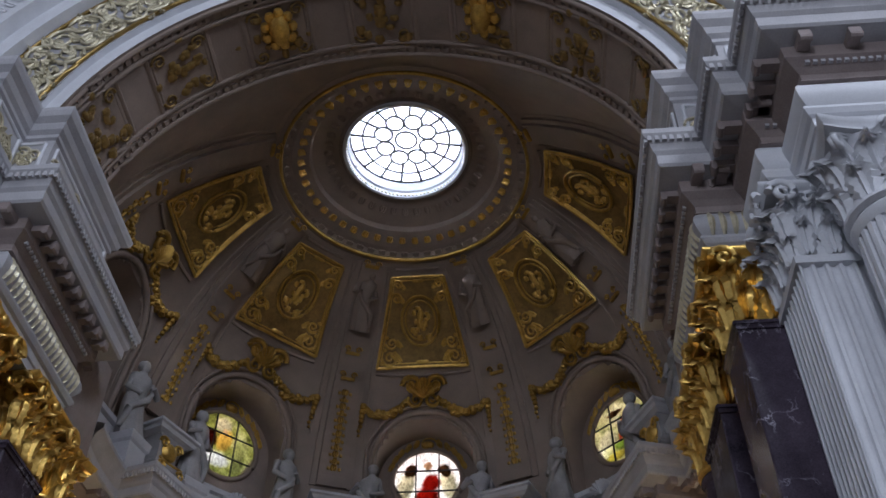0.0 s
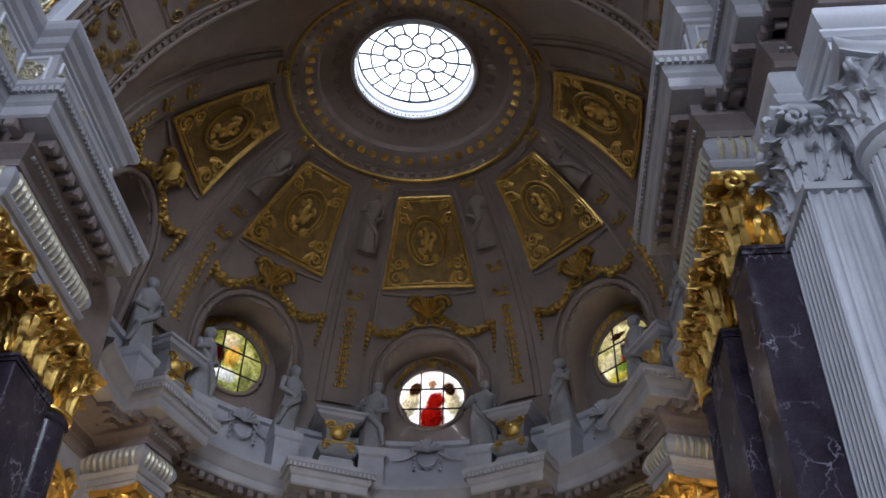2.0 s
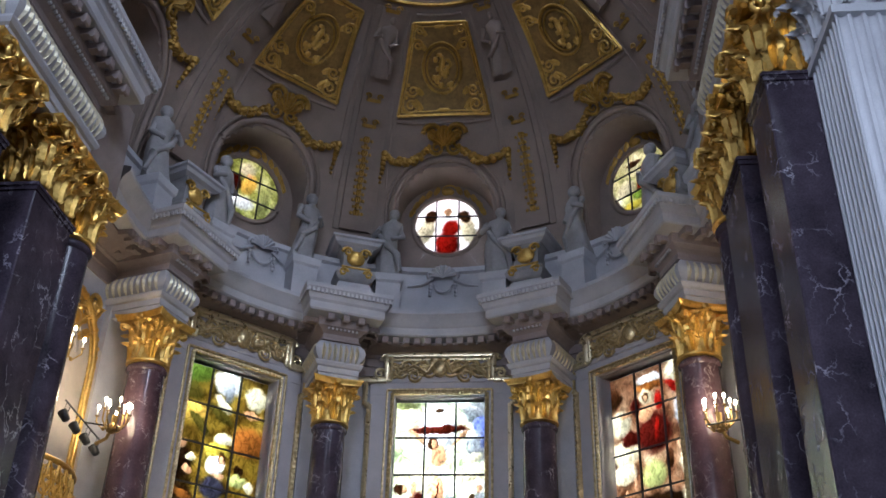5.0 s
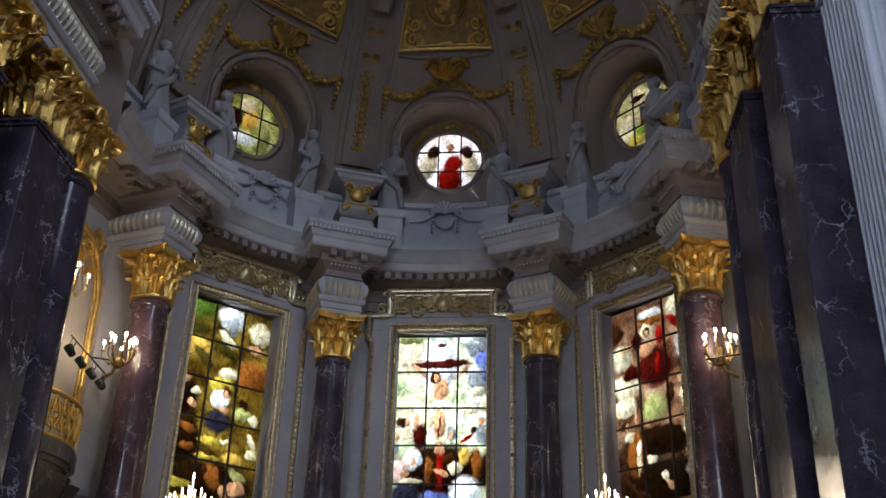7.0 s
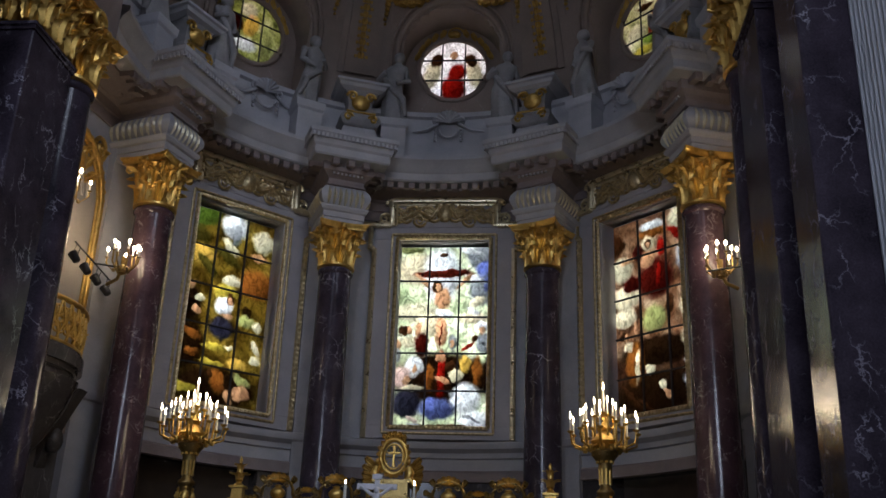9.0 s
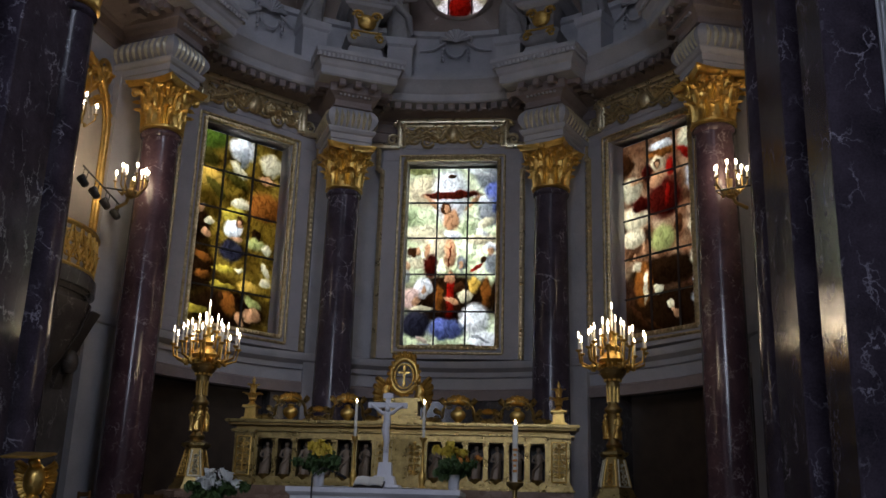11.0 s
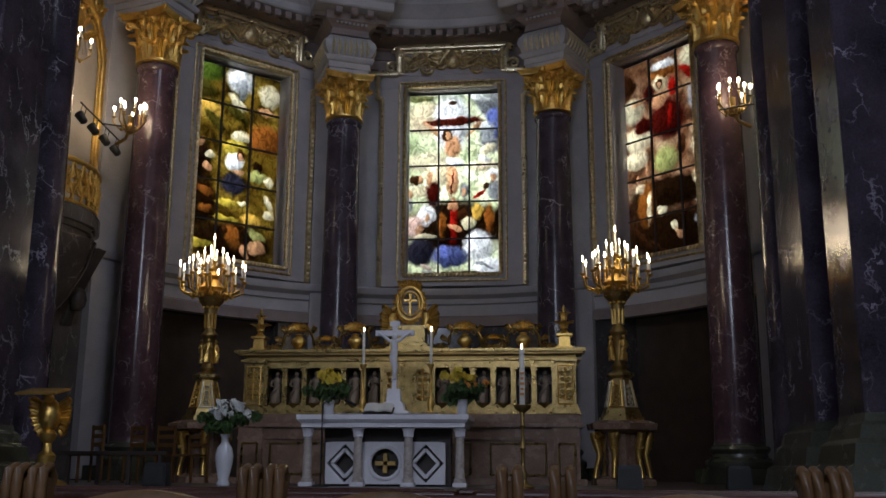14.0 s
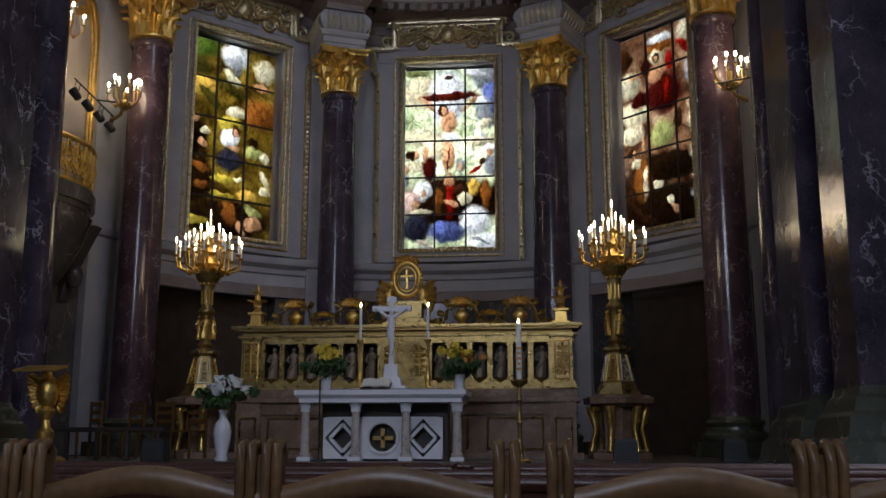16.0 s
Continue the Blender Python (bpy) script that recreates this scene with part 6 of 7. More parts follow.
for nm, z0, z1, w, d in (("plinth", 0, .10, 2.96, .66), ("body", .10, .72, 2.84, .58), ("band", .72, .77, 2.88, .62), ("body", .77, .92, 2.84, .58), ("band", .92, .99, 2.93, .67), ("ledge", .99, 1.14, 2.88, .62)):
    slab(nm, z0, z1, w, d, BROWN_STONE, "brown polished stone")
for x in (-2.64, 2.64):
    bm = bmesh.new()
    box(bm, (x, -.02, .55), (.42, .64, 1.06), bev=.01)
    part("pedestal", bm, BROWN_STONE, t, "brown polished stone")
for x, w, y in ((-2.64, .26, -.345), (-1.85, .90, -.285), (-.62, .9, -.285), (.62, .9, -.285), (1.85, .90, -.285), (2.64, .26, -.345)):
    bm = bmesh.new()
    cs = [(x - w / 2, y, .16), (x + w / 2, y, .16), (x + w / 2, y, .66), (x - w / 2, y, .66)]
    for p, q in zip(cs, cs[1:] + cs[:1]):
        tube(bm, [p, q], .020, 6)
    part("panel_moulding", bm, GILT, t, "gilt panel moulding")
G0, G1 = 1.32, 1.92                                         # niches
slab("gallery_sill", 1.14, 1.18, 2.90, .60, GILT)
slab("gallery_sill", 1.18, 1.30, 2.84, .52, GILT)
slab("gallery_top", G1, 2.03, 2.84, .50, GILT)
slab("gallery_bead", 2.03, 2.06, 2.90, .56, GILT)
slab("frieze", 2.06, 2.13, 2.82, .50, BRASS)
slab("cornice", 2.13, 2.17, 2.93, .62, BRASS)
slab("cornice", 2.17, H2, 2.98, .68, GILT)
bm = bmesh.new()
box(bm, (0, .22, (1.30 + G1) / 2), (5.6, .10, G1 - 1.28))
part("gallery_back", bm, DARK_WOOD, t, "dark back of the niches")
for x in (-2.64, 2.64):
    for z0, z1, w, d in ((1.14, 1.24, .44, .66), (1.24, 2.00, .34, .58), (2.00, 2.06, .40, .64)):
        bm = bmesh.new()
        box(bm, (x, .3 - d / 2, (z0 + z1) / 2), (w, d, z1 - z0), bev=.012)
        part("end_pier", bm, GILT, t)
    bm = bmesh.new()
    cs = [(x - .12, -.285, 1.30), (x + .12, -.285, 1.30), (x + .12, -.285, 1.94), (x - .12, -.285, 1.94)]
    for p, q in zip(cs, cs[1:] + cs[:1]):
        tube(bm, [p, q], .014, 5)
    part("panel_moulding", bm, GOLD, t)
for x in (-2.64, -.26, .26, 2.64):                          # reliefs: a stem with leaves and scrolls
    y = -.285 if abs(x) > 1 else -.235
    bm = bmesh.new()
    tube(bm, [(x, y, 1.36), (x, y - .01, 1.88)], [.022, .012], 6)
    for q in range(5):
        for f in (-1, 1):
            scroll(bm, (x + f * .048, y - .005, 1.40 + q * .10), .042, .014, 1.3, f)
    blob(bm, (x, y - .01, 1.88), (.03, .02, .04), None, 6, 4)
    part("relief", bm, GOLD, t, "gilt leaf relief", 60)
bm = bmesh.new()
box(bm, (0, .02, (1.30 + G1) / 2), (.84, .48, G1 - 1.28), bev=.008)
part("central_panel", bm, GILT, t)
for x in (-.14, .14, -.41, .41):
    bm = bmesh.new()
    box(bm, (x, -.24, (1.30 + G1) / 2), (.035, .04, G1 - 1.30), bev=.006)
    part("panel_strip", bm, GILT, t)
ap = None
for s in (-1, 1):
    for k in range(7):
        x = s * (.42 + k * .34)
        bm = bmesh.new()
        box(bm, (x, -.08, (1.30 + G1) / 2), (.085, .26, G1 - 1.28), bev=.008)
        box(bm, (x, -.215, (1.30 + G1) / 2), (.045, .02, G1 - 1.38), bev=.004)
        box(bm, (x, -.10, G1 - .03), (.12, .30, .04), bev=.008)
        box(bm, (x, -.10, 1.31), (.11, .29, .05), bev=.008)
        part("niche_pilaster", bm, GILT, t)
        if k < 6:
            xm = s * (.59 + k * .34)
            bm = bmesh.new()                               # rounded drop below each figure
            lathe(bm, [(.0, -.12), (.06, -.09), (.10, -.02), (.11, .0)], 12, (xm, -.16, 1.33))
            part("console", bm, BRASS, t, "", 50)
            if ap is None:
                bm = statue_mesh(5, .1, True, 0)
                for v in bm.verts:
                    v.co = v.co * .235
                ap = part("apostle_figure", bm, NICHE_STONE, t, "small brown figure in its niche", 60)
                ob = ap
            else:
                ob = new("apostle_figure", ap.data)
                ob.parent = t
                ob["label"] = "small brown figure in its niche"
            ob.matrix_basis = pose(xm, -.08, 1.325, 0, 0, (k * 37) % 40 - 20)


def volute_arm(bm, x, f, k, z):
    """An S-shaped bar that rises from an outer curl to the middle, with leaves on its back."""
    pts = [(x + f * .36 * k, -.02, z + .06 * k), (x + f * .40 * k, -.02, z + .02 * k), (x + f * .33 * k, -.02, z + .0), (x + f * .27 * k, -.02, z + .10 * k), (x + f * .26 * k, -.02, z + .22 * k), (x + f * .20 * k, -.02, z + .33 * k), (x + f * .10 * k, -.02, z + .38 * k), (x + f * .03 * k, -.02, z + .40 * k)]
    tube(bm, pts, [.014 * k, .020 * k, .026 * k, .030 * k, .030 * k, .028 * k, .024 * k, .018 * k], 6)
    scroll(bm, (x + f * .36 * k, -.02, z + .06 * k), .06 * k, .018 * k, 1.2, f)
    scroll(bm, (x + f * .15 * k, -.03, z + .27 * k), .05 * k, .016 * k, 1.2, -f)


def crest(x, big):
    k = 1.0 if big else .55
    z = H2 + .005
    if big:
        bm = bmesh.new()
        lathe(bm, [(.05, .0), (.03, .03), (.06, .06), (.12, .12), (.135, .18), (.10, .23), (.05, .26), (.07, .29), (.03, .31)], 14, (x, 0, z), squash=.6)
        part("crest_urn", bm, GOLD, t, "bright gilt urn", 60)
    for f in (-1, 1):
        bm = bmesh.new()
        volute_arm(bm, x, f, k, z + .02)
        part("crest_scroll", bm, GILT, t, "curling gilt bar", 60)
        for q, (dx, dz, rot) in enumerate(((.30, .18, 60), (.22, .34, 40), (.38, .04, 75))):
            leaf_piece(.10 * k, .15 * k, .05, GILT, t, pose(x + f * dx * k, -.01, z + dz * k, 0, f * rot, 0))
    for q in range(-2, 3):
        leaf_piece(.09 * k, .17 * k, .05, GOLD, t, pose(x + q * .03 * k, -.03, z + .36 * k, 0, q * 30, 0))


for x in (-1.95, -.95, .95, 1.95):
    crest(x, True)
for x in (-1.45, 1.45):
    crest(x, False)
for x in (-2.40, -.50, .50, 2.40):
    for q in range(-2, 3):
        leaf_piece(.08, .15, .06, GILT, t, pose(x + q * .03, -.02, H2, 0, q * 32, 0))
for x in (-2.64, 2.64):
    bm = bmesh.new()
    box(bm, (x, .0, H2 + .03), (.28, .28, .06), bev=.01)
    box(bm, (x, .0, H2 + .14), (.20, .20, .18), taper=.9, bev=.01)
    box(bm, (x, .0, H2 + .25), (.27, .27, .04), bev=.01)
    lathe(bm, [(.10, .27), (.06, .31), (.04, .34), (.07, .37), (.05, .42), (.035, .46), (.05, .52), (.03, .58), (.02, .66), (.035, .70), (.0, .78)], 12, (x, 0, H2))
    fin = part("finial", bm, GOLD, t, "gilt finial", 60)
    for q in range(6):
        leaf_piece(.10, .15, .13, GOLD, fin, pose(x + .05 * math.sin(q * 1.047), -.05 * math.cos(q * 1.047), H2 + .36, 0, 0, q * 60))
        leaf_piece(.08, .13, .09, GOLD, fin, pose(x + .03 * math.sin(q * 1.047), -.03 * math.cos(q * 1.047), H2 + .53, 0, 0, q * 60 + 30))
for z0, z1, w in ((0, .06, .78), (.06, .12, .66), (.12, .36, .56), (.36, .42, .64)):
    bm = bmesh.new()
    box(bm, (0, .0, H2 + (z0 + z1) / 2), (w, .40, z1 - z0), bev=.012)
    part("crown_block", bm, GILT, t)
cz = H2 + .82
bm = bmesh.new()
for k, rd in ((1.0, .045), (.72, .02)):
    tube(bm, [(.22 * k * math.cos(2 * math.pi * q / 32), 0, cz + .29 * k * math.sin(2 * math.pi * q / 32)) for q in range(33)], rd, 8)
box(bm, (0, 0, cz), (.035, .04, .36))
box(bm, (0, 0, cz + .06), (.20, .04, .035))
part("oval_glory", bm, GOLD, t, "gilt oval wreath with a cross", 60)
for q in range(14):
    a_ = 2 * math.pi * q / 14
    bm = bmesh.new()
    tube(bm, [(.06 * math.cos(a_), .01, cz + .08 * math.sin(a_)), (.17 * math.cos(a_), .01, cz + .22 * math.sin(a_))], .006, 4)
    part("ray", bm, GOLD, t)
for q in range(20):
    a_ = 2 * math.pi * q / 20
    leaf_piece(.08, .10, .05, GOLD, t, pose(.22 * math.cos(a_), -.03, cz + .29 * math.sin(a_), 0, 90 - math.degrees(a_) + 40, 0))
for q in range(-2, 3):
    leaf_piece(.09, .17, .06, GOLD, t, pose(q * .04, -.02, cz + .28, 0, q * 30, 0))
for f in (-1, 1):
    for q in range(6):                                     # spread wings beside the wreath
        leaf_piece(.12, .40 - q * .045, .08, OLD_GOLD, t, pose(f * (.22 + .02 * q), -.02, H2 + .56 - q * .045, 0, f * (48 + q * 15), 0))
    bm = bmesh.new()
    tube(bm, [(f * .26, -.06, H2 + .42), (f * .30, -.08, H2 + .54), (f * .27, -.06, H2 + .64)], [.07, .08, .05], 8)
    blob(bm, (f * .26, -.09, H2 + .72), (.045, .05, .055), None, 8, 6)
    tube(bm, [(f * .30, -.10, H2 + .44), (f * .40, -.13, H2 + .30), (f * .38, -.10, H2 + .12)], [.06, .05, .035], 8)
    part("gilt_wing_figure", bm, GOLD, t, "plain gilt figure beside the wreath", 60)


# ---- candelabra ----


def candelabrum(m):
    t = thing("candelabrum", m, "tall gilt candelabrum with lit candles on a dark wooden foot", "candelabrum", "candelabra")
    for z0, z1, r0, r1 in ((0, .10, .56, .56), (.10, .16, .52, .40), (.16, .84, .30, .30), (.84, .90, .36, .50), (.90, 1.00, .60, .62), (1.00, 1.05, .60, .46)):
        bm = bmesh.new()
        lathe(bm, [(r0, z0), (r1, z1)], 6)
        part("foot_tier", bm, BROWN_STONE, t, "brown six-sided stone foot")
    for q in range(6):
        a_ = 60 * q + 30
        bm = bmesh.new()
        mm = pose(.43 * math.sin(radians(a_)), -.43 * math.cos(radians(a_)), 0, 0, 0, a_)
        tube(bm, [mm @ Vector((0, -.03, .12)), mm @ Vector((0, .0, .3)), mm @ Vector((0, .05, .5)), mm @ Vector((0, .0, .70)), mm @ Vector((0, -.05, .86))], [.055, .045, .055, .08, .07], 8)
        scroll(bm, (0, -.06, .80), .07, .03, 1.3, 1, mm @ pose(0, 0, 0, 0, 0, 90))
        leaf(bm, .13, .20, .06, mm @ pose(0, -.04, .58), 6)
        part("gilt_herm", bm, GOLD, t, "gilt corner support", 60)
    for r0, r1, z0, z1 in ((.40, .38, 1.05, 1.12), (.36, .31, 1.12, 1.24), (.29, .175, 1.24, 1.76), (.20, .25, 1.76, 1.80), (.25, .25, 1.80, 1.84), (.22, .12, 1.84, 1.90)):
        bm = bmesh.new()
        lathe(bm, [(r0, z0), (r1, z1)], 6)
        part("pyramid_tier", bm, BRASS if z0 == 1.24 else GILT, t, "tapering gilt foot")
    for q in range(6):
        bm = bmesh.new()
        mm = pose(0, 0, 0, 0, 0, 60 * q + 30)
        for f in (-1, 1):
            tube(bm, [mm @ Vector((f * .11, -.25, 1.28)), mm @ Vector((f * .065, -.165, 1.72))], .016, 6)
        tube(bm, [mm @ Vector((-.11, -.25, 1.28)), mm @ Vector((.11, -.25, 1.28))], .016, 6)
        for k in range(4):
            scroll(bm, (0, -.245 + .02 * k, 1.34 + .09 * k), .055 - .006 * k, .016, 1.4, 1 if k % 2 else -1, mm)
        part("foot_relief", bm, GOLD if q % 2 else PALE_GILT, t, "raised gilt relief in a frame", 60)
    bm = bmesh.new()
    lathe(bm, [(.11, 1.90), (.14, 1.96), (.10, 2.02), (.085, 2.08), (.105, 2.46), (.12, 2.50), (.15, 2.53), (.15, 2.57), (.10, 2.62), (.085, 2.68), (.095, 2.90), (.12, 2.96), (.11, 3.0), (.14, 3.06), (.22, 3.16), (.23, 3.22), (.18, 3.26)], 20)
    part("shaft", bm, BRASS, t, "", 50)
    for q in range(8):                                     # reeds on the upper shaft
        a_ = 45 * q
        bm = bmesh.new()
        mm = pose(.09 * math.sin(radians(a_)), -.09 * math.cos(radians(a_)), 0)
        tube(bm, [mm @ Vector((0, 0, 2.68)), mm @ Vector((0, 0, 2.94))], [.022, .026], 6)
        part("reed", bm, GOLD, t, "", 50)
    for q in range(3):                                     # small figures round the shaft
        bm = statue_mesh(7, .1, True, 0)
        mm = pose(.125 * math.sin(radians(120 * q + 20)), -.125 * math.cos(radians(120 * q + 20)), 2.06, 0, 0, 120 * q + 20)
        for v in bm.verts:
            v.co = mm @ (v.co * .185)
        part("shaft_figure", bm, GOLD, t, "plain gilt figure on the shaft", 60)
    for q in range(10):
        a_ = 36 * q
        leaf_piece(.09, .16, .09, GOLD, t, pose(.14 * math.sin(radians(a_)), -.14 * math.cos(radians(a_)), 3.03, 0, 0, a_))
    bm = bmesh.new()
    lathe(bm, [(.06, 3.26), (.18, 3.30), (.24, 3.40), (.16, 3.50), (.10, 3.56), (.14, 3.62), (.06, 3.70), (.05, 3.86), (.09, 3.90)], 16)
    part("hub", bm, GOLD, t, "", 60)
    spots = []
    for n, r_, z, o in ((10, .58, 3.52, 0), (8, .36, 3.66, 22), (4, .17, 3.80, 10)):
        for q in range(n):
            a_ = 2 * math.pi * q / n + radians(o)
            x, y = r_ * math.cos(a_), r_ * math.sin(a_)
            bm = bmesh.new()
            tube(bm, [(.1 * math.cos(a_), .1 * math.sin(a_), 3.36), (x * .6, y * .6, 3.26), (x * .95, y * .95, 3.34), (x, y, z)], [.03, .024, .022, .018], 6)
            lathe(bm, [(.02, 0), (.055, .02), (.06, .04), (.02, .045)], 8, (x, y, z))
            blob(bm, (x * .62, y * .62, 3.27), (.05, .05, .06), None, 6, 4)
            part("arm", bm, GOLD, t, "curved gilt arm", 60)
            spots.append((x, y, z + .04))
    for x, y, z in spots + [(0, 0, 3.92)]:
        big = x == 0
        bm = bmesh.new()
        h = .38 if big else .20
        lathe(bm, [(.020, 0), (.018, h)], 8, (x, y, z))
        c = part("candle", bm, WAX, t, "white candle")
        candle_flame(x, y, z + h, c, .12)
    lamp = bpy.data.lights.new("candle_glow", "POINT")
    lamp.energy, lamp.color, lamp.shadow_soft_size = 28, (1.0, .78, .54), .35
    ob = new("candle_glow", lamp)
    ob.matrix_world = m @ pose(0, 0, 4.35)
    return t


for s in (-1, 1):
    candelabrum(pose(s * 3.60, 17.0, Z0, 0, 0, 8 * s))

# ---- paschal candle, vase, lectern, chairs ----
t = thing("paschal_candle", pose(2.05, 13.55, Z0), "tall white paschal candle on a slender brass stand", "candle stand")
bm = bmesh.new()
lathe(bm, [(.15, 0), (.15, .03), (.06, .08), (.045, .14), (.06, .2), (.03, .26), (.026, .5), (.045, .53), (.026, .56), (.024, .80), (.045, .83), (.026, .86), (.03, 1.0), (.11, 1.06), (.12, 1.10), (.05, 1.11)], 18)
part("stand", bm, BRASS, t, "", 50)
bm = bmesh.new()
lathe(bm, [(.037, 1.10), (.037, 1.86), (.026, 1.87)], 16)
part("candle", bm, WAX, t, "thick white candle", 50)
bm = bmesh.new()
for q in range(5):
    box(bm, (0, -.046, 1.25 + q * .07), (.04 if q % 2 else .06, .006, .03))
part("candle_marks", bm, PETAL_O, t, "red painted marks")
candle_flame(0, 0, 1.87, t)

t = thing("lily_vase", pose(-2.38, 14.5, Z0), "tall white vase with white lilies standing on the floor", "vase")
bm = bmesh.new()
lathe(bm, [(.09, 0), (.10, .03), (.075, .08), (.12, .28), (.135, .42), (.11, .54), (.055, .62), (.05, .68), (.085, .74), (.07, .735)], 24)
part("vase", bm, WHITE_CERAMIC, t, "", 50)
bm = bmesh.new()
bouquet(bm, (0, 0, .84), 40, .14, 11, .16, .4)
part("leaves", bm, LEAF, t)
bm = bmesh.new()
bouquet(bm, (0, -.05, .98), 12, .13, 12, .14, .5)
part("lilies", bm, PETAL_W, t, "white lilies")

t = thing("eagle_lectern", pose(-4.15, 12.6, Z0), "polished brass lectern in the shape of an eagle", "lectern")
bm = bmesh.new()
lathe(bm, [(.28, 0), (.28, .05), (.16, .10), (.10, .16), (.07, .24), (.11, .32), (.12, .40), (.06, .46), (.05, .56), (.09, .60), (.11, .68), (.06, .74), (.08, .80)], 20)
part("column", bm, GOLD, t, "", 50)
bm = bmesh.new()
blob(bm, (0, 0, .92), (.15, .14, .22), None, 12, 8)
blob(bm, (0, -.08, 1.14), (.07, .10, .07))
for f in (-1, 1):
    for q in range(6):
        leaf(bm, .10, .28 - .02 * q, .06, pose(f * .08, .02 * q, 1.02 - .05 * q, 0, f * (60 + q * 16), 0), 5)
part("eagle", bm, GOLD, t, "brass eagle with spread wings", 60)
bm = bmesh.new()
box(bm, (0, .02, 1.24), (.56, .42, .03), pose(0, 0, 0, 12), bev=.01)
part("book_rest", bm, GOLD, t)


def wooden_chair():
    t = thing("wooden_chair", Matrix.Identity(4), "dark wooden chair with a slatted back beside the altar", "chair", "chancel chairs")
    for x in (-.2, .2):
        for y in (-.2, .2):
            bm = bmesh.new()
            h = .95 if y > 0 else .44
            box(bm, (x, y, h / 2), (.04, .04, h), bev=.006)
            part("leg", bm, OAK, t)
    bm = bmesh.new()
    box(bm, (0, 0, .45), (.44, .44, .035), bev=.01)
    part("seat", bm, OAK, t)
    for z in (.62, .76, .90):
        bm = bmesh.new()
        box(bm, (0, .2, z), (.38, .025, .07), bev=.006)
        part("back_slat", bm, OAK, t)
    return t


ch = wooden_chair()
for k in range(1, 4):
    copy_thing(ch, pose(-5.25 + k * .55, 16.3 + .1 * (k % 2), Z0, 0, 0, -38 + 6 * k))
ch.matrix_basis = pose(-5.3, 16.1, Z0, 0, 0, -40)
t = thing("low_rail", pose(-4.6, 14.6, Z0), "low dark wooden rail in front of the chancel chairs", "rail")
bm = bmesh.new()
box(bm, (0, 0, .46), (2.6, .10, .06), bev=.01)
part("top_rail", bm, DARK_WOOD, t)
for q in range(6):
    bm = bmesh.new()
    box(bm, (-1.2 + q * .48, 0, .215), (.06, .06, .43), bev=.006)
    part("post", bm, DARK_WOOD, t)
for x, y in ((-2.95, 13.4), (3.45, 13.6), (5.0, 14.4)):
    t = thing("floor_monitor", pose(x, y, Z0), "small black floor loudspeaker on the chancel floor", "loudspeaker", "floor loudspeakers")
    bm = bmesh.new()
    box(bm, (0, 0, .16), (.34, .26, .32), taper=.85, bev=.015)
    part("case", bm, BLACK, t)
    bm = bmesh.new()
    box(bm, (0, -.125, .16), (.26, .012, .22), bev=.004)
    part("grille", bm, IRON, t, "dark mesh grille")

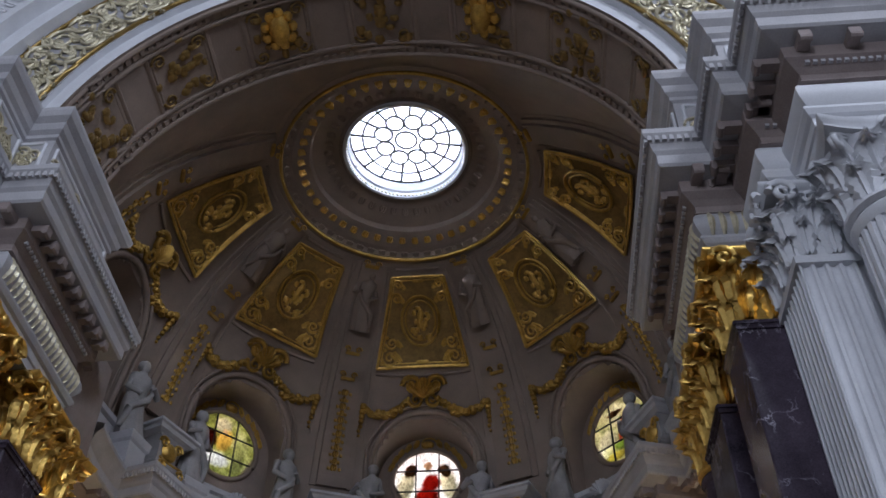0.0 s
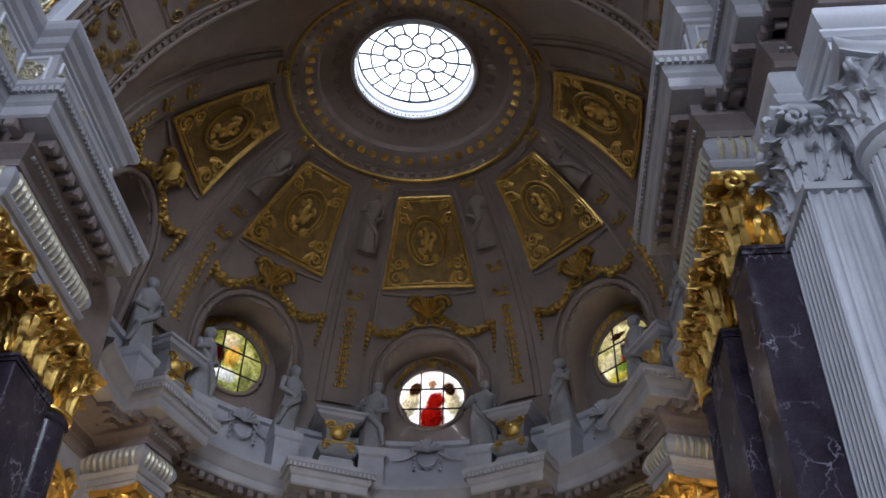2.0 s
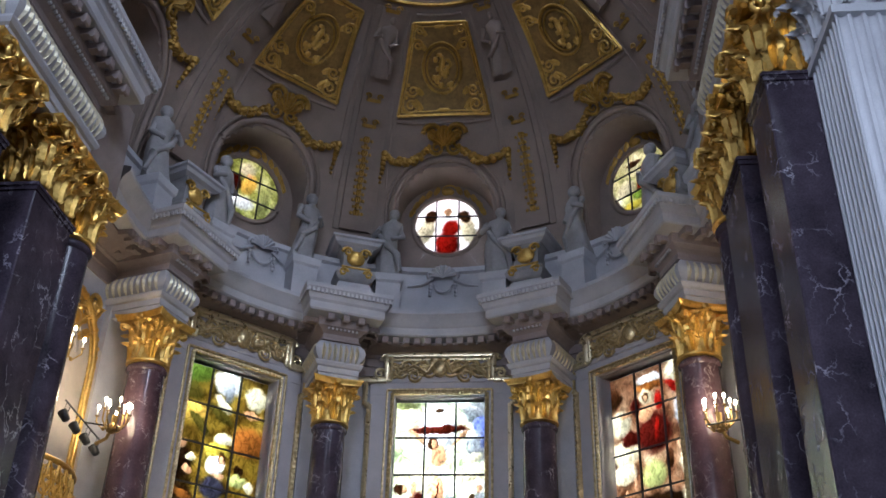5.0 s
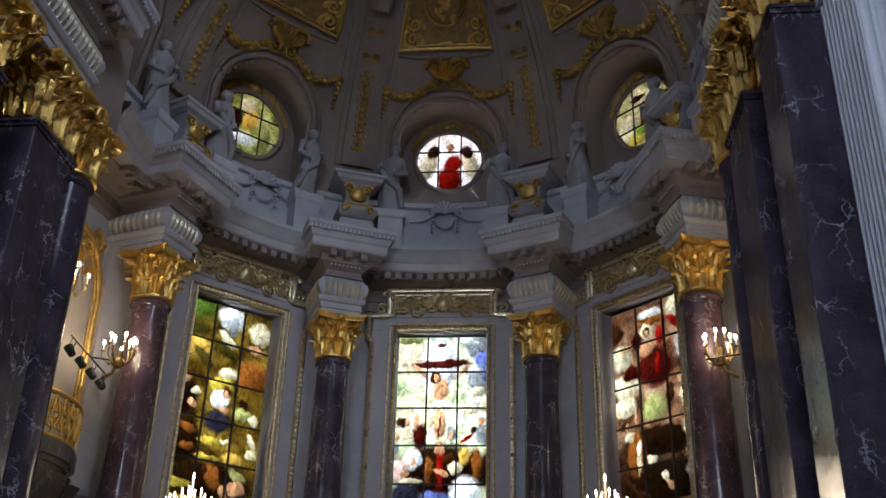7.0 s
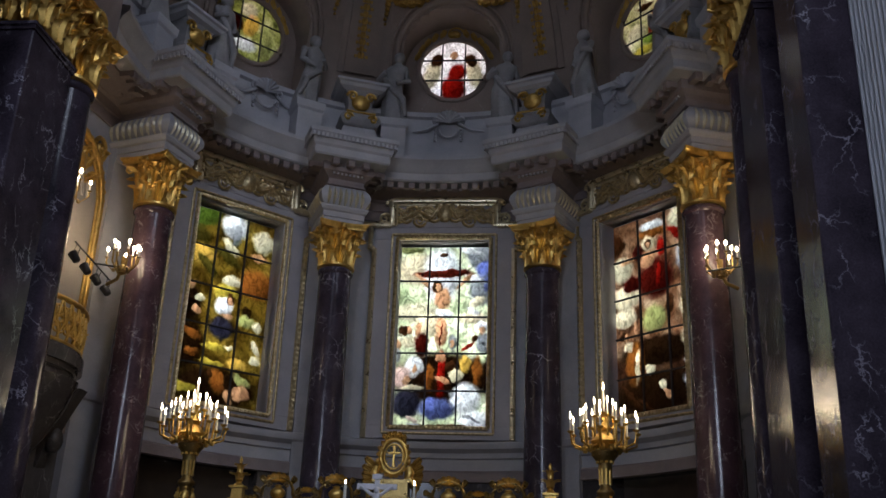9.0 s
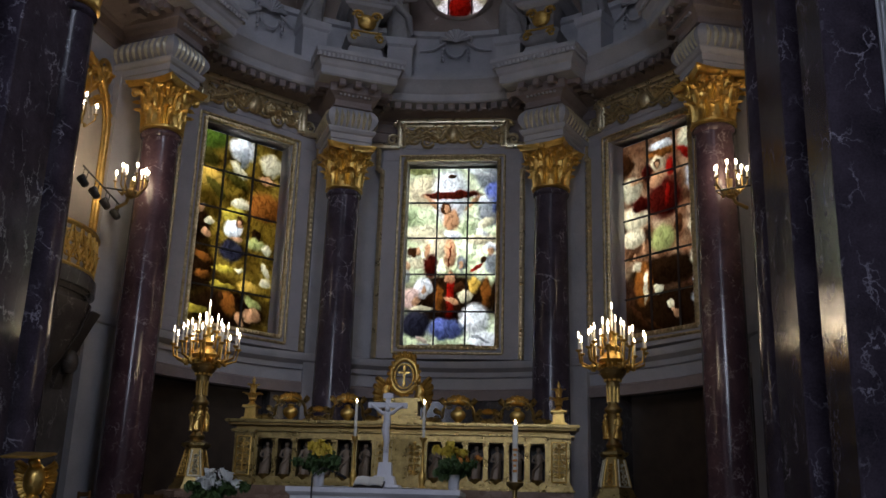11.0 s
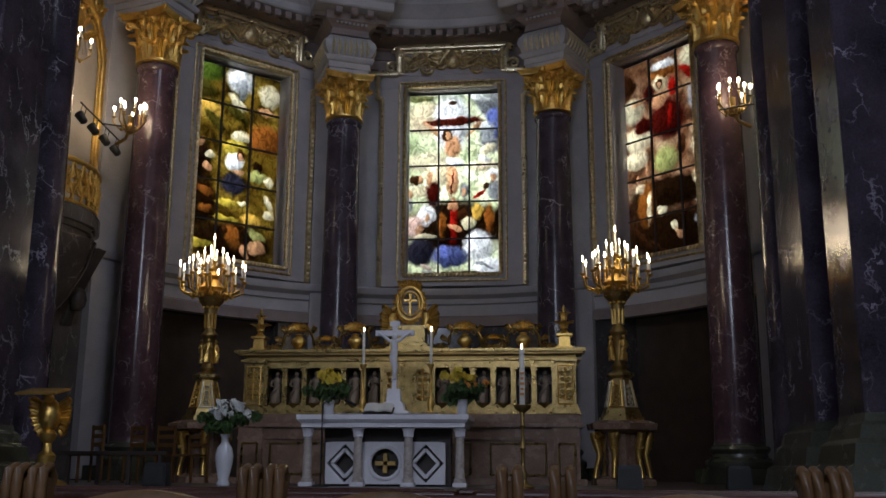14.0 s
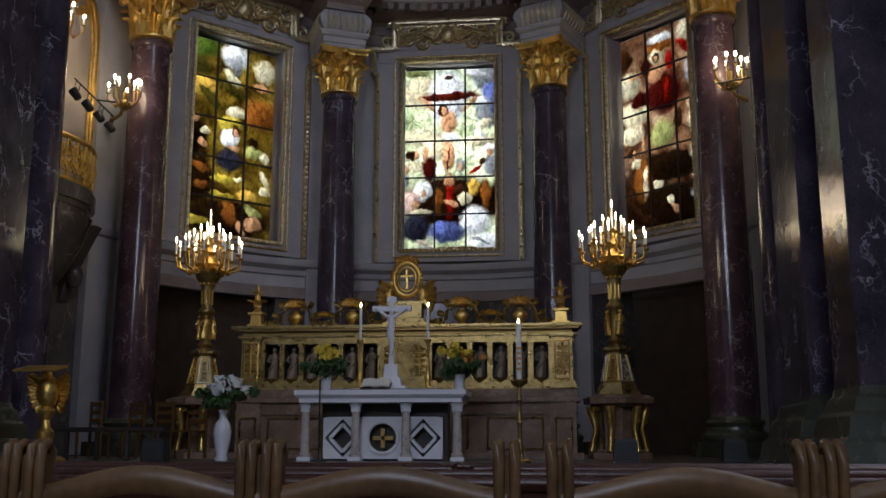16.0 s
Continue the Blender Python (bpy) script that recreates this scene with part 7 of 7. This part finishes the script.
# ---- balconies, boxes and sconces at the sides ----
CREAM = mat("cream_plaster", (0.38, 0.34, 0.29), (0.54, 0.48, 0.41), 0.7, scale=1.5)
for s in (-1, 1):
    A = s * 88.0
    t = thing("balcony_box", at(A, 7.2, 0), "cream arched box with gilt edges above a balcony", "balcony box", "balcony boxes")
    bm = bmesh.new()
    pts = [(1.35 * math.cos(math.pi * q / 20), 9.6 + 1.35 * math.sin(math.pi * q / 20)) for q in range(21)]
    out = [(1.35, 6.1)] + pts + [(-1.35, 6.1)]
    loft(bm, [[(x, .0, z) for x, z in out], [(x, -.06, z) for x, z in out]], True, True)
    part("cream_panel", bm, CREAM, t, "warm cream arched panel")
    bm = bmesh.new()
    for k, rd in ((1.0, .075), (.90, .035)):
        tube(bm, [(x * k, -.10, 6.1 + (z - 6.1) * (1 - (1 - k) * .35)) for x, z in out], rd, 8)
    for x, z in out[1:-1]:
        blob(bm, (x * 1.03, -.14, z), (.06, .05, .06), None, 6, 4)
    part("gilt_arch", bm, GOLD, t, "gilt arch moulding", 60)
    bm = bmesh.new()
    for f in (-1, 1):
        for q in range(26):
            zz = 6.3 + q * .13
            blob(bm, (f * 1.62, -.10, zz), (.07, .06, .05), None, 6, 4)
        tube(bm, [(f * 1.52, -.08, 6.1), (f * 1.52, -.08, 9.7)], .035, 6)
        tube(bm, [(f * 1.74, -.08, 6.1), (f * 1.74, -.08, 9.7)], .035, 6)
    part("gilt_border", bm, GOLD, t, "upright gilt border strips", 60)
    for q in range(-3, 4):
        bm = bmesh.new()
        leaf(bm, .2, .5, .16, pose(q * .16, -.1, 10.2 - .03 * q * q, 0, q * 18, 0), 5)
        part("shell_leaf", bm, GOLD, t, "gilt leaf", 60)
    bm = bmesh.new()
    blob(bm, (0, -.15, 10.2), (.28, .16, .24))
    part("boss", bm, GOLD, t, "gilt boss", 60)
    for f in (-1, 1):
        for x, z, sz, fl in ((.5, 10.55, .24, f), (.95, 10.9, .26, -f)):
            bm = bmesh.new()
            scroll(bm, (f * x, -.1, z), sz, .06, 1.5, fl)
            part("scroll", bm, GOLD, t, "gilt scroll", 60)
        bm = bmesh.new()
        leaf(bm, .3, .6, .2, pose(f * .8, -.08, 10.4, 0, f * 30, 0), 5)
        part("shell_leaf", bm, GOLD, t, "gilt leaf", 60)
    for k in (.55, .75):
        bm = bmesh.new()
        tube(bm, [(k * math.cos(math.pi * q / 16), -.08, 9.6 + k * math.sin(math.pi * q / 16)) for q in range(17)], .03, 6)
        part("stucco_line", bm, CREAM, t, "", 60)

    t = thing("balcony", at(A, 7.2, 0), "bulging balcony with a pierced gilt railing on carved consoles", "balcony", "balconies")
    bm = bmesh.new()

    def bow(k, d):
        return [(1.45 * u / 10 * k, -(d * math.cos(math.pi / 2 * u / 10) ** .6 if abs(u) < 10 else 0.0)) for u in range(-10, 11)]
    for z0, z1, k, d in ((5.55, 5.70, .94, .62), (5.70, 5.80, .98, .70), (5.80, 6.05, 1.04, .80), (6.05, 6.12, 1.0, .74)):
        b_ = bow(k, d)
        loft(bm, [[(x, y, z0) for x, y in b_] + [(1.5 * k, .1, z0), (-1.5 * k, .1, z0)], [(x, y, z1) for x, y in b_] + [(1.5 * k, .1, z1), (-1.5 * k, .1, z1)]])
    part("slab", bm, MARBLE_GREY, t, "grey marble balcony slab")
    bm = bmesh.new()
    b_ = bow(.98, .70)
    for z, rd in ((6.16, .04), (6.98, .055)):
        tube(bm, [(x, y, z) for x, y in b_], rd, 8)
    for i, ((x0, y0), (x1, y1)) in enumerate(zip(b_, b_[1:])):
        ang = math.degrees(math.atan2(y1 - y0, x1 - x0))
        mm = Matrix.Translation(((x0 + x1) / 2, (y0 + y1) / 2, 0)) @ pose(0, 0, 0, 0, 0, ang)
        f = 1 if i % 2 else -1
        scroll(bm, (0, 0, 6.40), .14, .03, 1.6, f, mm)
        scroll(bm, (0, 0, 6.74), .14, .03, 1.6, -f, mm, -1)
        tube(bm, [mm @ Vector((-f * .1, 0, 6.2)), mm @ Vector((f * .04, -.03, 6.55)), mm @ Vector((-f * .06, 0, 6.95))], .025, 6)
        leaf(bm, .1, .2, .06, mm @ pose(0, -.02, 6.5, 0, f * 35, 0), 4)
    part("railing", bm, GOLD, t, "pierced gilt railing", 60)
    for f in (-.9, .9):
        bm = bmesh.new()
        rows = []
        for q in range(9):
            k = q / 8
            y = -.62 * (1 - k) ** 1.4 - .06
            z = 5.5 - 1.5 * k
            rows.append([(f - .16, y, z), (f + .16, y, z), (f + .16, .1, z - .1), (f - .16, .1, z - .1)])
        loft(bm, rows)
        scroll(bm, (f, -.3, 5.3), .24, .09, 1.4, 1, pose(f, 0, 0, 0, 0, 90) @ pose(-f, 0, 0))
        blob(bm, (f, -.22, 4.5), (.2, .2, .26))
        part("console", bm, MARBLE_DARK, t, "dark carved stone console", 50)
    bm = bmesh.new()
    lathe(bm, [(.2, 3.9), (.55, 4.4), (.85, 5.0), (1.0, 5.5)], 20, (0, 0.1, 0))
    part("corbel", bm, MARBLE_DARK, t, "dark stone corbel", 50)


def sconce(m, n, glow):
    """Wall sconce with a branch of electric candles; the wall is at +y."""
    t = thing("wall_sconce", m, "gilt wall sconce with lit candle lamps", "sconce", "wall sconces")
    bm = bmesh.new()
    tube(bm, [(0, .35, -.5), (0, .1, -.42), (0, 0, -.2), (0, 0, .05)], [.04, .035, .04, .05], 8)
    blob(bm, (0, 0, -.22), (.09, .09, .12))
    lathe(bm, [(.03, -.34), (.09, -.3), (.05, -.24)], 10)
    spots = []
    for q in range(n):
        a_ = 2 * math.pi * q / n
        r_ = .34 if q % 2 else .24
        z = .0 + (.10 if q % 2 else .22)
        x, y = r_ * math.cos(a_), r_ * math.sin(a_)
        tube(bm, [(0, 0, -.12), (x * .6, y * .6, -.24), (x, y, -.1), (x, y, z - .1)], .018, 6)
        lathe(bm, [(.015, 0), (.05, .02), (.02, .03)], 8, (x, y, z - .1))
        blob(bm, (x * .5, y * .5, -.24), (.04, .04, .05), None, 6, 4)
        spots.append((x, y, z))
    part("branch", bm, BRASS, t, "", 60)
    for x, y, z in spots:
        bm = bmesh.new()
        lathe(bm, [(.016, -.1), (.016, .06)], 8, (x, y, z))
        c = part("candle", bm, WAX, t, "white candle sleeve")
        bm = bmesh.new()
        blob(bm, (x, y, z + .10), (.028, .028, .055), None, 8, 6)
        part("bulb", bm, FLAME, c, "glowing bulb", 60)
    if glow:
        lamp = bpy.data.lights.new("sconce_glow", "POINT")
        lamp.energy, lamp.color, lamp.shadow_soft_size = glow, (1.0, .78, .54), .25
        ob = new("sconce_glow", lamp)
        ob.matrix_world = m @ pose(0, -.1, .3)


sconce(pose(-5.95, 18.25, 8.15, 0, 0, 70), 9, 26)
sconce(pose(-6.55, 16.75, 9.05, 0, 0, 90), 6, 18)
sconce(pose(6.0, 18.35, 8.15, 0, 0, -70), 9, 26)
sconce(pose(6.75, 16.9, 9.0, 0, 0, -90), 6, 18)
for s, n in ((-1, 4), (1, 3)):
    t = thing("spotlight_bar", pose(s * 6.5, 18.15, 8.02, 0, 0, s * 84), "black bar with small black stage spotlights", "spotlights", "spotlight bars")
    bm = bmesh.new()
    tube(bm, [(-1.2, 0, 0), (1.2, 0, 0)], .018, 8)
    tube(bm, [(.0, 0, 0), (.0, .8, -.1)], .02, 6)
    part("bar", bm, IRON, t)
    for q in range(n):
        bm = bmesh.new()
        x = -1.0 + q * 2.0 / (n - 1)
        lathe(bm, [(.05, -.12), (.075, -.10), (.085, .0), (.095, .08), (.095, .10), (.07, .09)], 14, (0, 0, 0), pose(x, -.04, -.24, 35))
        tube(bm, [(x - .1, 0, 0), (x - .11, -.04, -.2), (x + .11, -.04, -.2), (x + .1, 0, 0)], .01, 5)
        part("spotlight", bm, BLACK, t, "", 50)

# ---- pews ----


def pew(xs, wood, label, carved=True):
    """A pew seen from behind: xs are the places of its posts; arched crest rail over an open slot, panelled back, seat; it faces +y."""
    t = thing("pew", Matrix.Identity(4), label, "pew", "pews")
    x0, x1 = xs[0], xs[-1]
    for a, b in zip(xs, xs[1:]):
        bm = bmesh.new()
        rows = []
        for i in range(21):
            u = i / 20
            h = math.sin(math.pi * u) ** 1.6 if carved else 0.0
            z, low = 1.135 + .056 * h, 1.075 + .045 * h
            rows.append([(a + (b - a) * u, y, zz) for y, zz in ((-.022, low), (-.032, low + .015), (-.032, z - .018), (-.018, z), (.018, z), (.032, z - .018), (.032, low + .015), (.022, low))])
        loft(bm, rows)
        part("crest_rail", bm, wood, t, "", 50)
        bm = bmesh.new()
        box(bm, ((a + b) / 2, 0, .72 if carved else .80), (b - a, .022, .62 if carved else .58), bev=.004)
        part("back_panel", bm, wood, t)
        bm = bmesh.new()
        box(bm, ((a + b) / 2, 0, 1.02), (b - a, .035, .045), bev=.008)
        part("back_rail", bm, wood, t)
    bm = bmesh.new()
    box(bm, ((x0 + x1) / 2, .24, .44), (x1 - x0, .44, .035), bev=.01)
    part("seat", bm, wood, t)
    for k, x in enumerate(xs):
        end = k in (0, len(xs) - 1)
        n = (2 if end else 4) if carved else 1
        bm = bmesh.new()
        for q in range(n):
            o = (q - (n - 1) / 2) * .027 + (.006 if q >= n / 2 else -.006 if n > 1 else 0)
            if carved:                                     # ridges that roll over at the top
                tube(bm, [(x + o, -.03, 0), (x + o, -.03, 1.12), (x + o, -.034, 1.20), (x + o, -.024, 1.238), (x + o, .004, 1.246), (x + o, .026, 1.225), (x + o, .02, 1.195)], [.014, .014, .0145, .0145, .0145, .0145, .012], 8)
            else:
                tube(bm, [(x, 0, 0), (x, 0, 1.13)], .03, 8)
        if carved:
            box(bm, (x, .0, .61), (.027 * n + .006, .05, 1.22), bev=.006)
        part("post", bm, wood, t, "ridged post with a rolled top" if carved else "", 50)
    return t


OAK_PEW = mat("polished_oak", (0.060, 0.030, 0.012), (0.20, 0.105, 0.040), 0.34, scale=3.0, bump=0.06, spec=0.4)
pew([1.085 - .625 * 3, 1.085 - .625 * 2, 1.085 - .625, 1.085, 1.71, 2.335], OAK_PEW, "brown oak pew with an arched crest and ridged posts").matrix_basis = pose(0, 2.52, 0)
pew([2.465, 3.085, 3.72, 4.345, 4.97, 5.60], OAK_PEW, "brown oak pew with an arched crest and ridged posts").matrix_basis = pose(0, 2.52, 0)
for k, (y, dx) in enumerate(((4.0, .15), (5.3, -.2), (6.6, .1), (7.6, -.1))):
    red = pew([-2.1 + .7 * q for q in range(7)], RED_WOOD, "reddish wooden pew further forward in the nave", False)
    red.matrix_basis = pose(-.4 + dx, y, 0) @ Matrix.Diagonal((1, 1, .985 - .006 * k, 1))
    copy_thing(red, pose(3.95 + dx, y, 0))
